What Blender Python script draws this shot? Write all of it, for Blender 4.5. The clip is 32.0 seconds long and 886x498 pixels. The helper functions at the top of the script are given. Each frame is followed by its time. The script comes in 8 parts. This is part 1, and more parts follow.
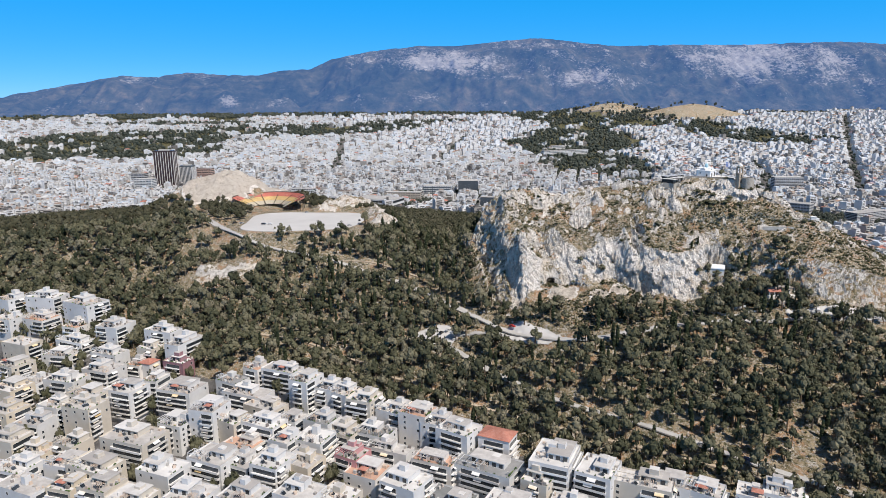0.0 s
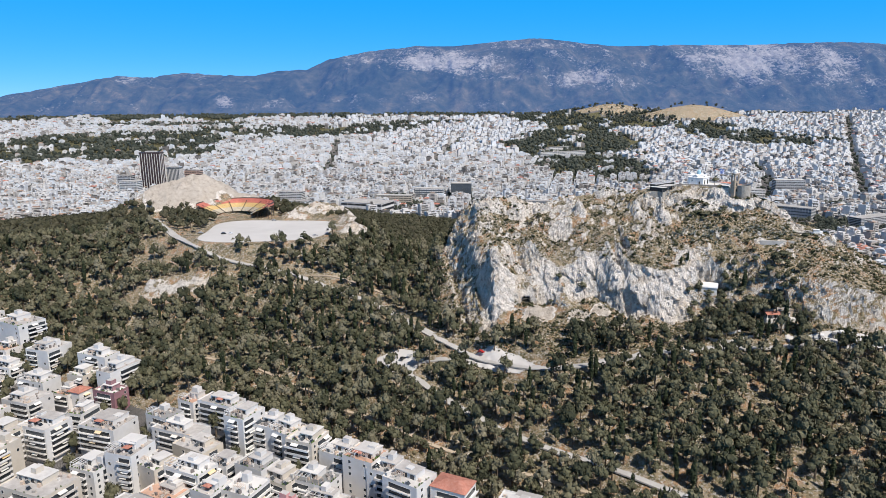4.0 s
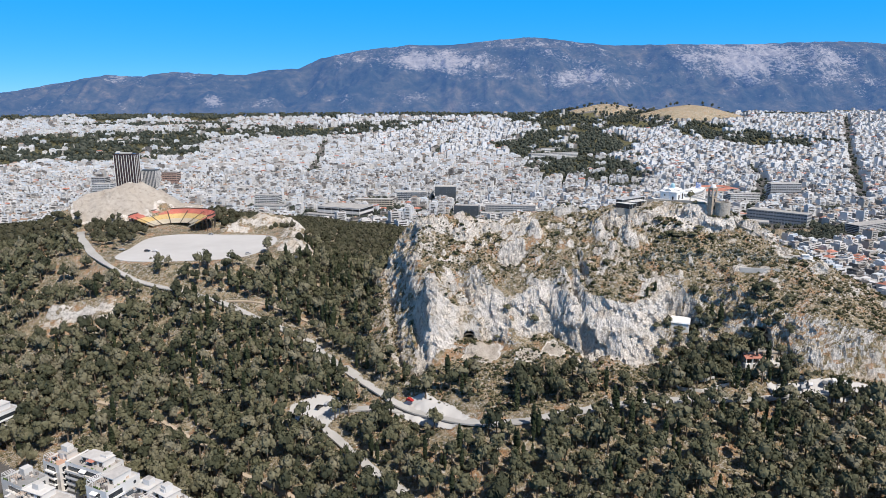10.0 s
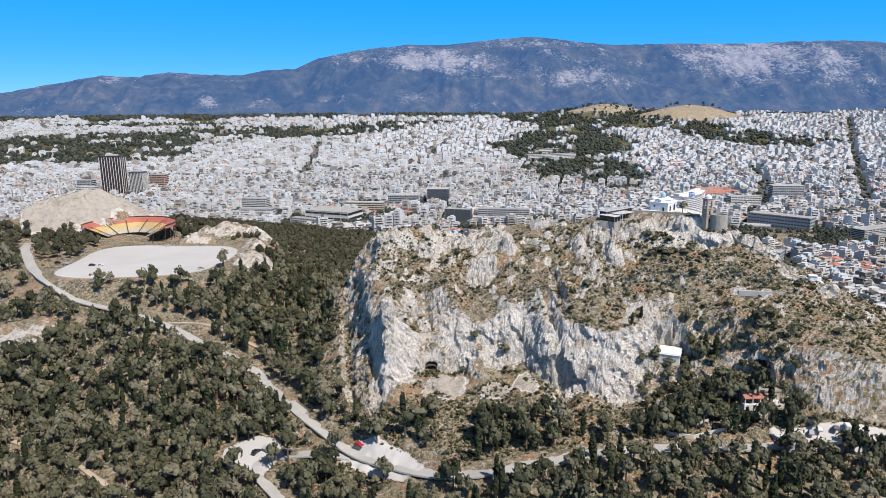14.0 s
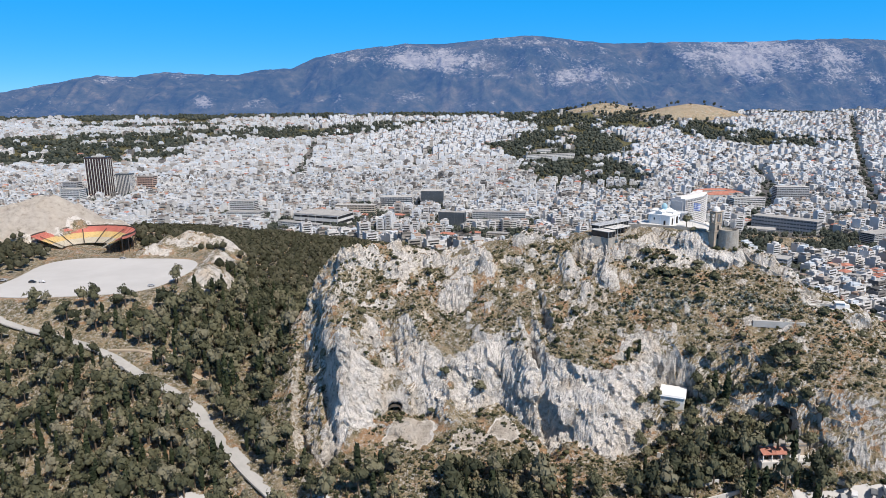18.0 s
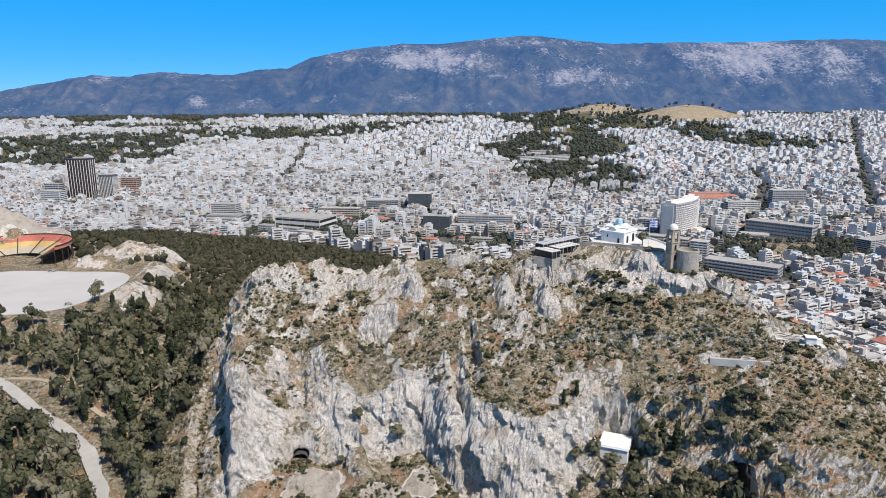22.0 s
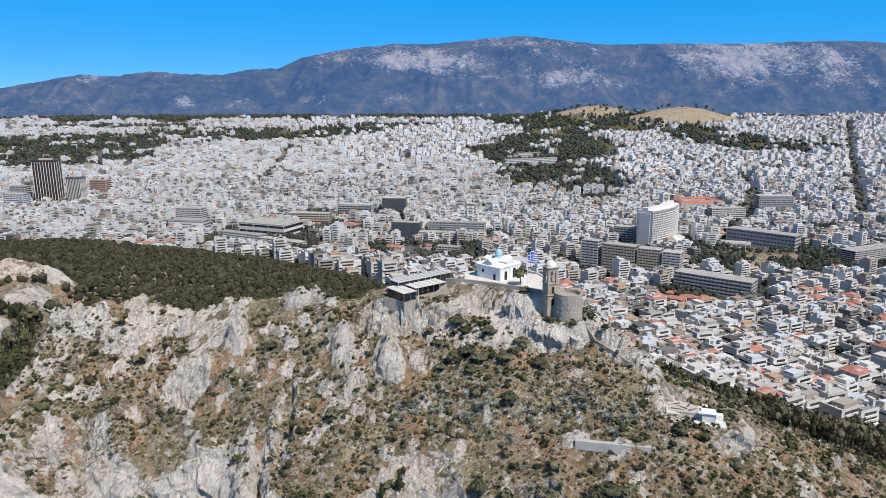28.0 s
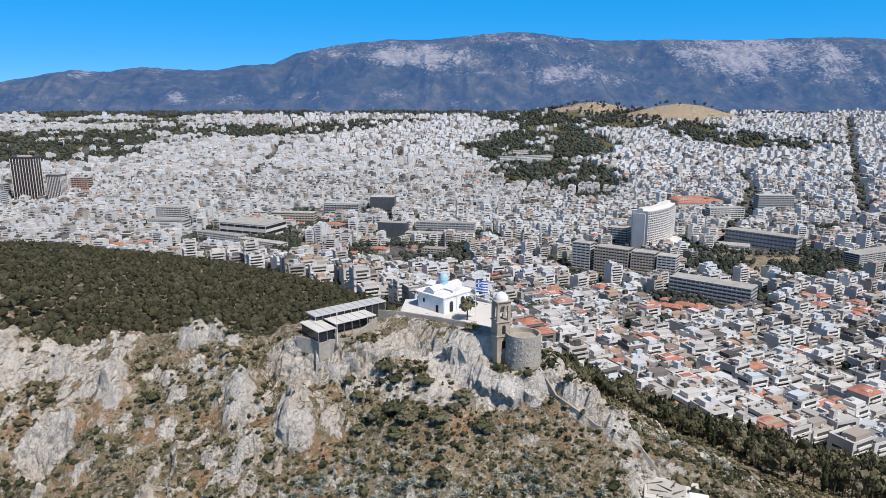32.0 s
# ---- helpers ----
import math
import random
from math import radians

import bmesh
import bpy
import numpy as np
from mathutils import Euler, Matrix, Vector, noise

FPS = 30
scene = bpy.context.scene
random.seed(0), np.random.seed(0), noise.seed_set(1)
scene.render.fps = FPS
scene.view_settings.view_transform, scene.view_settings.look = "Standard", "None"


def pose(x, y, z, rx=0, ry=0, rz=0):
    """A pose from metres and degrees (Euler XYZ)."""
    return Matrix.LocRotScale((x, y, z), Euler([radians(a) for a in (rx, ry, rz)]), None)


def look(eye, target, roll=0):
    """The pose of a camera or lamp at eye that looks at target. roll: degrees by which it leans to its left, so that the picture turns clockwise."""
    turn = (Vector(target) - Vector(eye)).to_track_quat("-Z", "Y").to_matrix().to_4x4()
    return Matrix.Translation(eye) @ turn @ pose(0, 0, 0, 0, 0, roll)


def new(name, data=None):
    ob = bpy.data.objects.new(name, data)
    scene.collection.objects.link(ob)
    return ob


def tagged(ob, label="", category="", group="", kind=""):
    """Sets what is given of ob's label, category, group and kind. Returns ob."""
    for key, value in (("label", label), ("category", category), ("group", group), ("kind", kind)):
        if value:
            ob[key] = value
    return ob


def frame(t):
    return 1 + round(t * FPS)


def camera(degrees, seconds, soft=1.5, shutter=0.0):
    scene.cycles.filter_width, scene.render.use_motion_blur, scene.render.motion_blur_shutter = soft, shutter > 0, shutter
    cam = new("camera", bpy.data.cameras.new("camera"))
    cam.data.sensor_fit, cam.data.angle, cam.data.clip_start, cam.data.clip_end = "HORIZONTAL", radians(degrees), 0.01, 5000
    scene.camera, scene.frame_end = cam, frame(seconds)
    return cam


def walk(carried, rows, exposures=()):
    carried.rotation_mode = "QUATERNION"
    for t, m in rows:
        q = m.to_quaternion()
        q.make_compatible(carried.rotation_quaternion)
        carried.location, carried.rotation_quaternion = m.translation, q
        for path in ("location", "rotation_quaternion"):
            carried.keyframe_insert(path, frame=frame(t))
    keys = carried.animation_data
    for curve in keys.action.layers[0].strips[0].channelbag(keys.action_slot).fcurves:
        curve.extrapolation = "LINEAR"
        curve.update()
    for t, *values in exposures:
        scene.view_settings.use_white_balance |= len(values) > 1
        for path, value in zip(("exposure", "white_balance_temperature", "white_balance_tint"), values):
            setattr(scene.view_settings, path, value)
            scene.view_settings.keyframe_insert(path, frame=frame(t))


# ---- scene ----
import itertools

cam = camera(66.6, 32.0, soft=0.75)
PATH = [
    (0, (-204.655, -505.692, 333.891), (-204.64, -503.738, 333.464), -0.5),
    (0.5, (-201.724, -498.772, 333.155), (-201.711, -496.818, 332.728), -0.4),
    (1, (-199.26, -493.139, 333.286), (-199.247, -491.185, 332.86), -0.4),
    (1.5, (-196.226, -488.298, 333.485), (-196.215, -486.343, 333.059), -0.4),
    (2, (-193.45, -482.396, 333.537), (-193.437, -480.442, 333.111), -0.4),
    (2.5, (-190.834, -477.229, 333.366), (-190.822, -475.275, 332.941), -0.4),
    (3, (-187.783, -471.691, 333.674), (-187.771, -469.737, 333.249), -0.5),
    (3.5, (-184.395, -466.45, 333.472), (-184.384, -464.496, 333.047), -0.5),
    (5.5, (-168.898, -449.508, 335.524), (-168.886, -447.554, 335.098), -0.4),
    (6, (-164.262, -445.896, 336.118), (-164.25, -443.941, 335.693), -0.5),
    (6.5, (-161.18, -440.351, 335.88), (-161.168, -438.397, 335.455), -0.4),
    (7, (-157.093, -435.232, 336.06), (-157.081, -433.277, 335.635), -0.3),
    (7.5, (-153.554, -430.374, 336.043), (-153.541, -428.42, 335.618), -0.4),
    (8, (-150.571, -424.98, 335.889), (-150.558, -423.026, 335.464), -0.4),
    (8.5, (-148.204, -419.724, 335.855), (-148.191, -417.77, 335.428), -0.4),
    (9, (-145.934, -413.891, 335.651), (-145.921, -411.937, 335.225), -0.4),
    (9.5, (-144.269, -407.614, 335.562), (-144.256, -405.66, 335.136), -0.4),
    (10, (-143.01, -401.197, 335.483), (-142.996, -399.243, 335.056), -0.4),
    (10.5, (-141.342, -395.594, 335.172), (-141.33, -393.64, 334.745), -0.4),
    (11, (-138.925, -389.793, 335.168), (-138.914, -387.839, 334.74), -0.4),
    (11.5, (-136.4, -384.731, 335.312), (-136.389, -382.777, 334.885), -0.4),
    (12, (-133.312, -379.521, 334.915), (-133.3, -377.567, 334.489), -0.4),
    (12.5, (-130.469, -373.824, 335.144), (-130.458, -371.87, 334.718), -0.5),
    (13, (-127.443, -368.863, 335.111), (-127.433, -366.908, 334.685), -0.4),
    (13.5, (-124.861, -363.198, 335.264), (-124.851, -361.244, 334.838), -0.5),
    (14, (-122.266, -357.636, 335.252), (-122.256, -355.682, 334.826), -0.5),
    (14.5, (-119.704, -351.798, 335.102), (-119.695, -349.844, 334.677), -0.5),
    (16.5, (-113.259, -329.895, 335.114), (-113.251, -327.941, 334.686), -0.5),
    (17, (-111.631, -323.932, 335.099), (-111.621, -321.978, 334.672), -0.5),
    (17.5, (-109.555, -317.968, 334.73), (-109.547, -316.014, 334.302), -0.6),
    (18, (-107.502, -311.884, 334.58), (-107.494, -309.931, 334.153), -0.6),
    (18.5, (-105.457, -306.289, 334.534), (-105.45, -304.335, 334.107), -0.6),
    (19, (-103.039, -300.408, 334.48), (-103.032, -298.455, 334.052), -0.5),
    (19.5, (-99.076, -296.204, 334.727), (-99.072, -294.251, 334.299), -0.6),
    (20, (-94.706, -291.922, 334.776), (-94.701, -289.968, 334.348), -0.6),
    (20.5, (-90.032, -287.732, 334.716), (-90.028, -285.778, 334.29), -0.5),
    (21, (-85.005, -283.615, 334.791), (-85.002, -281.661, 334.365), -0.5),
    (21.5, (-80.485, -279.379, 334.823), (-80.481, -277.425, 334.397), -0.5),
    (22, (-75.655, -275.197, 334.867), (-75.652, -273.243, 334.441), -0.5),
    (22.5, (-71.149, -271.094, 334.894), (-71.145, -269.14, 334.469), -0.4),
    (23, (-66.688, -266.375, 334.786), (-66.684, -264.42, 334.361), -0.4),
    (23.5, (-61.744, -262.231, 335.004), (-61.741, -260.276, 334.58), -0.5),
    (24, (-57.175, -258.068, 335.141), (-57.172, -256.114, 334.717), -0.4),
    (24.5, (-52.526, -253.57, 335.2), (-52.522, -251.615, 334.776), -0.4),
    (25, (-48.019, -249.292, 335.264), (-48.015, -247.338, 334.84), -0.3),
    (25.5, (-43.275, -244.904, 335.566), (-43.272, -242.949, 335.141), -0.3),
    (27.5, (-24.962, -226.822, 335.771), (-24.958, -224.867, 335.346), -0.3),
    (28, (-20.267, -222.355, 335.793), (-20.265, -220.4, 335.369), -0.3),
    (28.5, (-15.912, -218.083, 336.006), (-15.909, -216.129, 335.582), -0.3),
    (29, (-12.056, -213.403, 335.937), (-12.053, -211.448, 335.513), -0.2),
    (29.5, (-8.815, -208.356, 335.914), (-8.812, -206.402, 335.488), -0.3),
    (30, (-6.614, -203.264, 335.771), (-6.609, -201.31, 335.344), -0.2),
    (30.5, (-4.735, -197.943, 335.481), (-4.731, -195.99, 335.053), -0.2),
    (31, (-3.479, -192.155, 335.204), (-3.474, -190.201, 334.775), -0.3),
    (31.5, (-2.654, -185.623, 334.695), (-2.647, -183.67, 334.264), -0.2),
    (32, (-1.65, -178.3, 333.94), (-1.644, -176.348, 333.507), -0.2),
]
walk(cam, [(t, look(eye, target, roll)) for t, eye, target, roll in PATH], [(0.0, 0.05, 6230, 13), (6.0, 0.12, 6230, 13), (14.0, 0.1, 6230, 13), (20.0, 0.05, 6230, 13), (26.0, -0.03, 6230, 13), (32.0, -0.05, 6230, 13)])

# ---- light: clear sky, high sun from the right and a little behind the camera ----
SUN_EL, SUN_AZ = 53.0, -49.0      # degrees above the horizon; degrees from +x towards +y
world = bpy.data.worlds.new("sky")
scene.world = world
world.use_nodes = True
wn, wl = world.node_tree.nodes, world.node_tree.links
wn.clear()
sky_node = wn.new("ShaderNodeTexSky")
sky_node.sky_type = "NISHITA"
sky_node.sun_disc = False
sky_node.sun_elevation = radians(SUN_EL)
sky_node.sun_rotation = radians(90 - SUN_AZ)
sky_node.altitude = 2500
sky_node.air_density, sky_node.dust_density, sky_node.ozone_density = 0.7, 0.0, 4.0
back = wn.new("ShaderNodeBackground")
back.inputs["Strength"].default_value = 0.15
wout = wn.new("ShaderNodeOutputWorld")
deep = wn.new("ShaderNodeHueSaturation")
deep.inputs["Saturation"].default_value = 1.2
deep.inputs["Hue"].default_value = 0.5
tintm = wn.new("ShaderNodeMix")
tintm.data_type = "RGBA"
tintm.inputs["Factor"].default_value = 0.7
# deep blue overhead, paler azure towards the horizon
wtc = wn.new("ShaderNodeTexCoord")
wsep = wn.new("ShaderNodeSeparateXYZ")
wl.new(wtc.outputs["Generated"], wsep.inputs[0])
wup = wn.new("ShaderNodeMapRange")
wup.interpolation_type = "SMOOTHSTEP"
wup.inputs["From Min"].default_value, wup.inputs["From Max"].default_value = 0.14, 0.34
wl.new(wsep.outputs["Z"], wup.inputs["Value"])
azure = wn.new("ShaderNodeMix")
azure.data_type = "RGBA"
wl.new(wup.outputs[0], azure.inputs["Factor"])
azure.inputs[6].default_value = (0.88, 3.1, 6.1, 1)
azure.inputs[7].default_value = (0.78, 1.05, 1.5, 1)
wl.new(azure.outputs[2], tintm.inputs[7])
wl.new(sky_node.outputs[0], tintm.inputs[6])
wl.new(tintm.outputs[2], deep.inputs["Color"])
wl.new(deep.outputs[0], back.inputs[0])
wl.new(back.outputs[0], wout.inputs[0])
sun_data = bpy.data.lights.new("sun", "SUN")
sun_data.energy, sun_data.angle, sun_data.color = 5.0, radians(0.5), (1.0, 0.91, 0.78)
sun = new("sun", sun_data)
sd = Vector((math.cos(radians(SUN_EL)) * math.cos(radians(SUN_AZ)), math.cos(radians(SUN_EL)) * math.sin(radians(SUN_AZ)), math.sin(radians(SUN_EL))))
sun.matrix_world = look(sd * 900, (0, 0, 0))
scene.view_settings.exposure = 0.0

# ---- tools ----
rng = np.random.default_rng(7)


def hash3(i, j, k, seed):
    n = (i * 374761393 + j * 668265263 + k * 1442695041 + (seed * 974634777) % 4294967296) & 0xFFFFFFFF
    n = ((n ^ (n >> 13)) * 1274126177) & 0xFFFFFFFF
    n = ((n ^ (n >> 16)) * 2246822519) & 0xFFFFFFFF
    return ((n ^ (n >> 15)) & 0xFFFFFF) / float(0xFFFFFF)


def vnoise(x, y, z=0.0, seed=0):
    """Smooth value noise, -1 to 1."""
    x, y, z = np.broadcast_arrays(np.asarray(x, float), np.asarray(y, float), np.asarray(z, float))
    i, j, k = (np.floor(a).astype(np.int64) for a in (x, y, z))
    u, v, w = x - i, y - j, z - k
    u, v, w = (a * a * (3 - 2 * a) for a in (u, v, w))
    out = 0
    for a in (0, 1):
        for b in (0, 1):
            for c in (0, 1):
                wt = (u if a else 1 - u) * (v if b else 1 - v) * (w if c else 1 - w)
                out = out + wt * hash3(i + a, j + b, k + c, seed)
    return out * 2 - 1


def fbm(x, y, z=0.0, octaves=4, seed=0):
    out, amp, tot = 0, 1.0, 0.0
    for o in range(octaves):
        f = 2.0 ** o
        out = out + amp * vnoise(np.asarray(x) * f, np.asarray(y) * f, np.asarray(z) * f, seed + o)
        tot += amp
        amp *= 0.5
    return out / tot


def ridged(x, y, z=0.0, octaves=4, seed=0):
    out, amp, tot = 0, 1.0, 0.0
    for o in range(octaves):
        f = 2.0 ** o
        out = out + amp * (1 - np.abs(vnoise(np.asarray(x) * f, np.asarray(y) * f, np.asarray(z) * f, seed + o)) * 2)
        tot += amp
        amp *= 0.5
    return out / tot


def facets(u, v, cell, seed):
    """Tilted flat blocks with sharp edges, about -1 to 1."""
    u, v = np.asarray(u, float) / cell, np.asarray(v, float) / cell
    i, j = np.floor(u).astype(np.int64), np.floor(v).astype(np.int64)
    best, out = np.full(u.shape, 1e9), np.zeros(u.shape)
    for a in (-1, 0, 1):
        for b in (-1, 0, 1):
            du, dv = u - (i + a + hash3(i + a, j + b, 0, seed)), v - (j + b + hash3(i + a, j + b, 1, seed))
            d = du * du + dv * dv
            val = hash3(i + a, j + b, 2, seed) * 2 - 1 + 1.6 * (du * (hash3(i + a, j + b, 3, seed) - 0.5) + dv * (hash3(i + a, j + b, 4, seed) - 0.5)) * 2
            out = np.where(d < best, val, out)
            best = np.minimum(best, d)
    return out


def facets3(x, y, z, cell, seed):
    """Tilted flat blocks in space, about -1 to 1."""
    p = [np.asarray(a, float) / cell for a in (x, y, z)]
    base = [np.floor(a).astype(np.int64) for a in p]
    best, out = np.full(p[0].shape, 1e9), np.zeros(p[0].shape)
    for a, b, c in itertools.product((-1, 0, 1), repeat=3):
        i, j, k = base[0] + a, base[1] + b, base[2] + c
        d = [q - (n + hash3(i, j, k, seed + m)) for m, (q, n) in enumerate(zip(p, (i, j, k)))]
        r = d[0] ** 2 + d[1] ** 2 + d[2] ** 2
        val = hash3(i, j, k, seed + 3) * 2 - 1 + 1.8 * ((hash3(i, j, k, seed + 4) - 0.5) * d[0] + (hash3(i, j, k, seed + 5) - 0.5) * d[2])
        out = np.where(r < best, val, out)
        best = np.minimum(best, r)
    return out


def smooth(a, b, v):
    t = np.clip((np.asarray(v, float) - a) / (b - a), 0, 1)
    return t * t * (3 - 2 * t)


def raw_mesh(name, verts, tris=None, quads=None, shade=False, tone=None):
    """A mesh from arrays of corners, triangles and quads."""
    me = bpy.data.meshes.new(name)
    verts = np.asarray(verts, np.float32)
    tris = np.zeros((0, 3), np.int32) if tris is None else np.asarray(tris, np.int32)
    quads = np.zeros((0, 4), np.int32) if quads is None else np.asarray(quads, np.int32)
    me.vertices.add(len(verts))
    me.vertices.foreach_set("co", verts.ravel())
    loops = np.concatenate([tris.ravel(), quads.ravel()]).astype(np.int32)
    me.loops.add(len(loops))
    me.loops.foreach_set("vertex_index", loops)
    starts = np.concatenate([np.arange(len(tris)) * 3, len(tris) * 3 + np.arange(len(quads)) * 4]).astype(np.int32)
    me.polygons.add(len(starts))
    me.polygons.foreach_set("loop_start", starts)
    me.update(calc_edges=True)
    me.polygons.foreach_set("use_smooth", np.broadcast_to(np.asarray(shade, bool), (len(starts),)).copy())
    if tone is not None:
        att = me.attributes.new("tone", "FLOAT", "POINT")
        att.data.foreach_set("value", np.asarray(tone, np.float32))
    me.validate()
    return me


CUBE_V = np.array([(x, y, z) for z in (0, 1) for y in (-.5, .5) for x in (-.5, .5)], float)
CUBE_F = np.array([(0, 1, 5, 4), (1, 3, 7, 5), (3, 2, 6, 7), (2, 0, 4, 6), (4, 5, 7, 6)])


class Pile:
    """Collects boxes and templates into one mesh, each with a tone."""

    def __init__(self):
        self.v, self.t, self.q, self.w, self.n = [], [], [], [], 0

    def add(self, v, tris=None, quads=None, tone=0.0):
        v = np.asarray(v, float)
        self.v.append(v)
        if tris is not None:
            self.t.append(np.asarray(tris) + self.n)
        if quads is not None:
            self.q.append(np.asarray(quads) + self.n)
        self.w.append(np.full(len(v), tone) if np.isscalar(tone) else tone)
        self.n += len(v)

    def boxes(self, c, s, rot, tone):
        """Boxes with centre of base c (n,3), size s (n,3), turn rot (n) and tone (n)."""
        c, s = np.asarray(c, float).reshape(-1, 3), np.asarray(s, float).reshape(-1, 3)
        n = len(c)
        rot, tone = np.broadcast_to(rot, (n,)), np.broadcast_to(tone, (n,))
        p = CUBE_V[None] * s[:, None]
        co, si = np.cos(rot)[:, None], np.sin(rot)[:, None]
        v = np.stack([p[..., 0] * co - p[..., 1] * si, p[..., 0] * si + p[..., 1] * co, p[..., 2]], -1) + c[:, None]
        q = CUBE_F[None] + 8 * np.arange(n)[:, None, None]
        self.add(v.reshape(-1, 3), quads=q.reshape(-1, 4), tone=np.repeat(tone, 8))

    def scatter(self, v, tris, at, size, turn, tone):
        """Copies of one template of triangles."""
        at, size = np.asarray(at, float), np.asarray(size, float)
        n = len(at)
        if n == 0:
            return
        if size.ndim == 1:
            size = np.repeat(size[:, None], 3, 1)
        p = v[None] * size[:, None]
        co, si = np.cos(turn)[:, None], np.sin(turn)[:, None]
        w = np.stack([p[..., 0] * co - p[..., 1] * si, p[..., 0] * si + p[..., 1] * co, p[..., 2]], -1) + at[:, None]
        q = tris[None] + len(v) * np.arange(n)[:, None, None]
        self.add(w.reshape(-1, 3), tris=q.reshape(-1, 3), tone=np.repeat(tone, len(v)))

    def mesh(self, name, shade=False):
        t = np.concatenate(self.t) if self.t else None
        q = np.concatenate(self.q) if self.q else None
        return raw_mesh(name, np.concatenate(self.v), t, q, shade, np.concatenate(self.w))


def thing(name, label, category, group="", kind="", at=(0, 0, 0), rz=0.0):
    """An Empty at the base of a thing made of parts."""
    ob = new(name)
    ob.empty_display_size = 0.5
    ob.matrix_world = pose(*at, 0, 0, rz)
    return tagged(ob, label, category, group, kind)


def place(name, mesh, material, parent=None, label="", m=None):
    ob = new(name, mesh)
    if material is not None and not mesh.materials:
        mesh.materials.append(material)
    if parent is not None:
        ob.parent = parent
    if m is not None:
        ob.matrix_basis = m
    if label:
        ob["label"] = label
    return ob


def part(name, bm, material, parent=None, label=""):
    """One bmesh as one mesh object under a thing or a part."""
    me = bpy.data.meshes.new(name)
    bm.to_mesh(me)
    bm.free()
    return place(name, me, material, parent, label)


def bm_box(bm, x0, y0, z0, x1, y1, z1, bevel=0.0):
    r = bmesh.ops.create_cube(bm, size=1, matrix=Matrix.Translation(((x0 + x1) / 2, (y0 + y1) / 2, (z0 + z1) / 2)) @ Matrix.Diagonal((x1 - x0, y1 - y0, z1 - z0, 1)))
    if bevel:
        es = {e for v in r["verts"] for e in v.link_edges}
        bmesh.ops.bevel(bm, geom=list(es), offset=bevel, segments=1, affect="EDGES")
    return bm


def box(x0, y0, z0, x1, y1, z1, bevel=0.0):
    return bm_box(bmesh.new(), x0, y0, z0, x1, y1, z1, bevel)


def prism(points, z0, z1):
    """An upright solid on an outline."""
    bm = bmesh.new()
    lo = [bm.verts.new((x, y, z0)) for x, y in points]
    hi = [bm.verts.new((x, y, z1)) for x, y in points]
    n = len(points)
    bm.faces.new(lo[::-1])
    bm.faces.new(hi)
    for i in range(n):
        bm.faces.new((lo[i], lo[(i + 1) % n], hi[(i + 1) % n], hi[i]))
    bmesh.ops.recalc_face_normals(bm, faces=bm.faces)
    return bm


def lathe(profile, steps=24, close=True):
    """A turned solid: (radius, height) from the bottom up."""
    bm = bmesh.new()
    rings = []
    for r, z in profile:
        rings.append([bm.verts.new((max(r, 1e-3) * math.cos(2 * math.pi * i / steps), max(r, 1e-3) * math.sin(2 * math.pi * i / steps), z)) for i in range(steps)])
    for a, b in zip(rings, rings[1:]):
        for i in range(steps):
            bm.faces.new((a[i], a[(i + 1) % steps], b[(i + 1) % steps], b[i]))
    if close:
        bm.faces.new(rings[0][::-1])
        bm.faces.new(rings[-1])
    bmesh.ops.recalc_face_normals(bm, faces=bm.faces)
    return bm

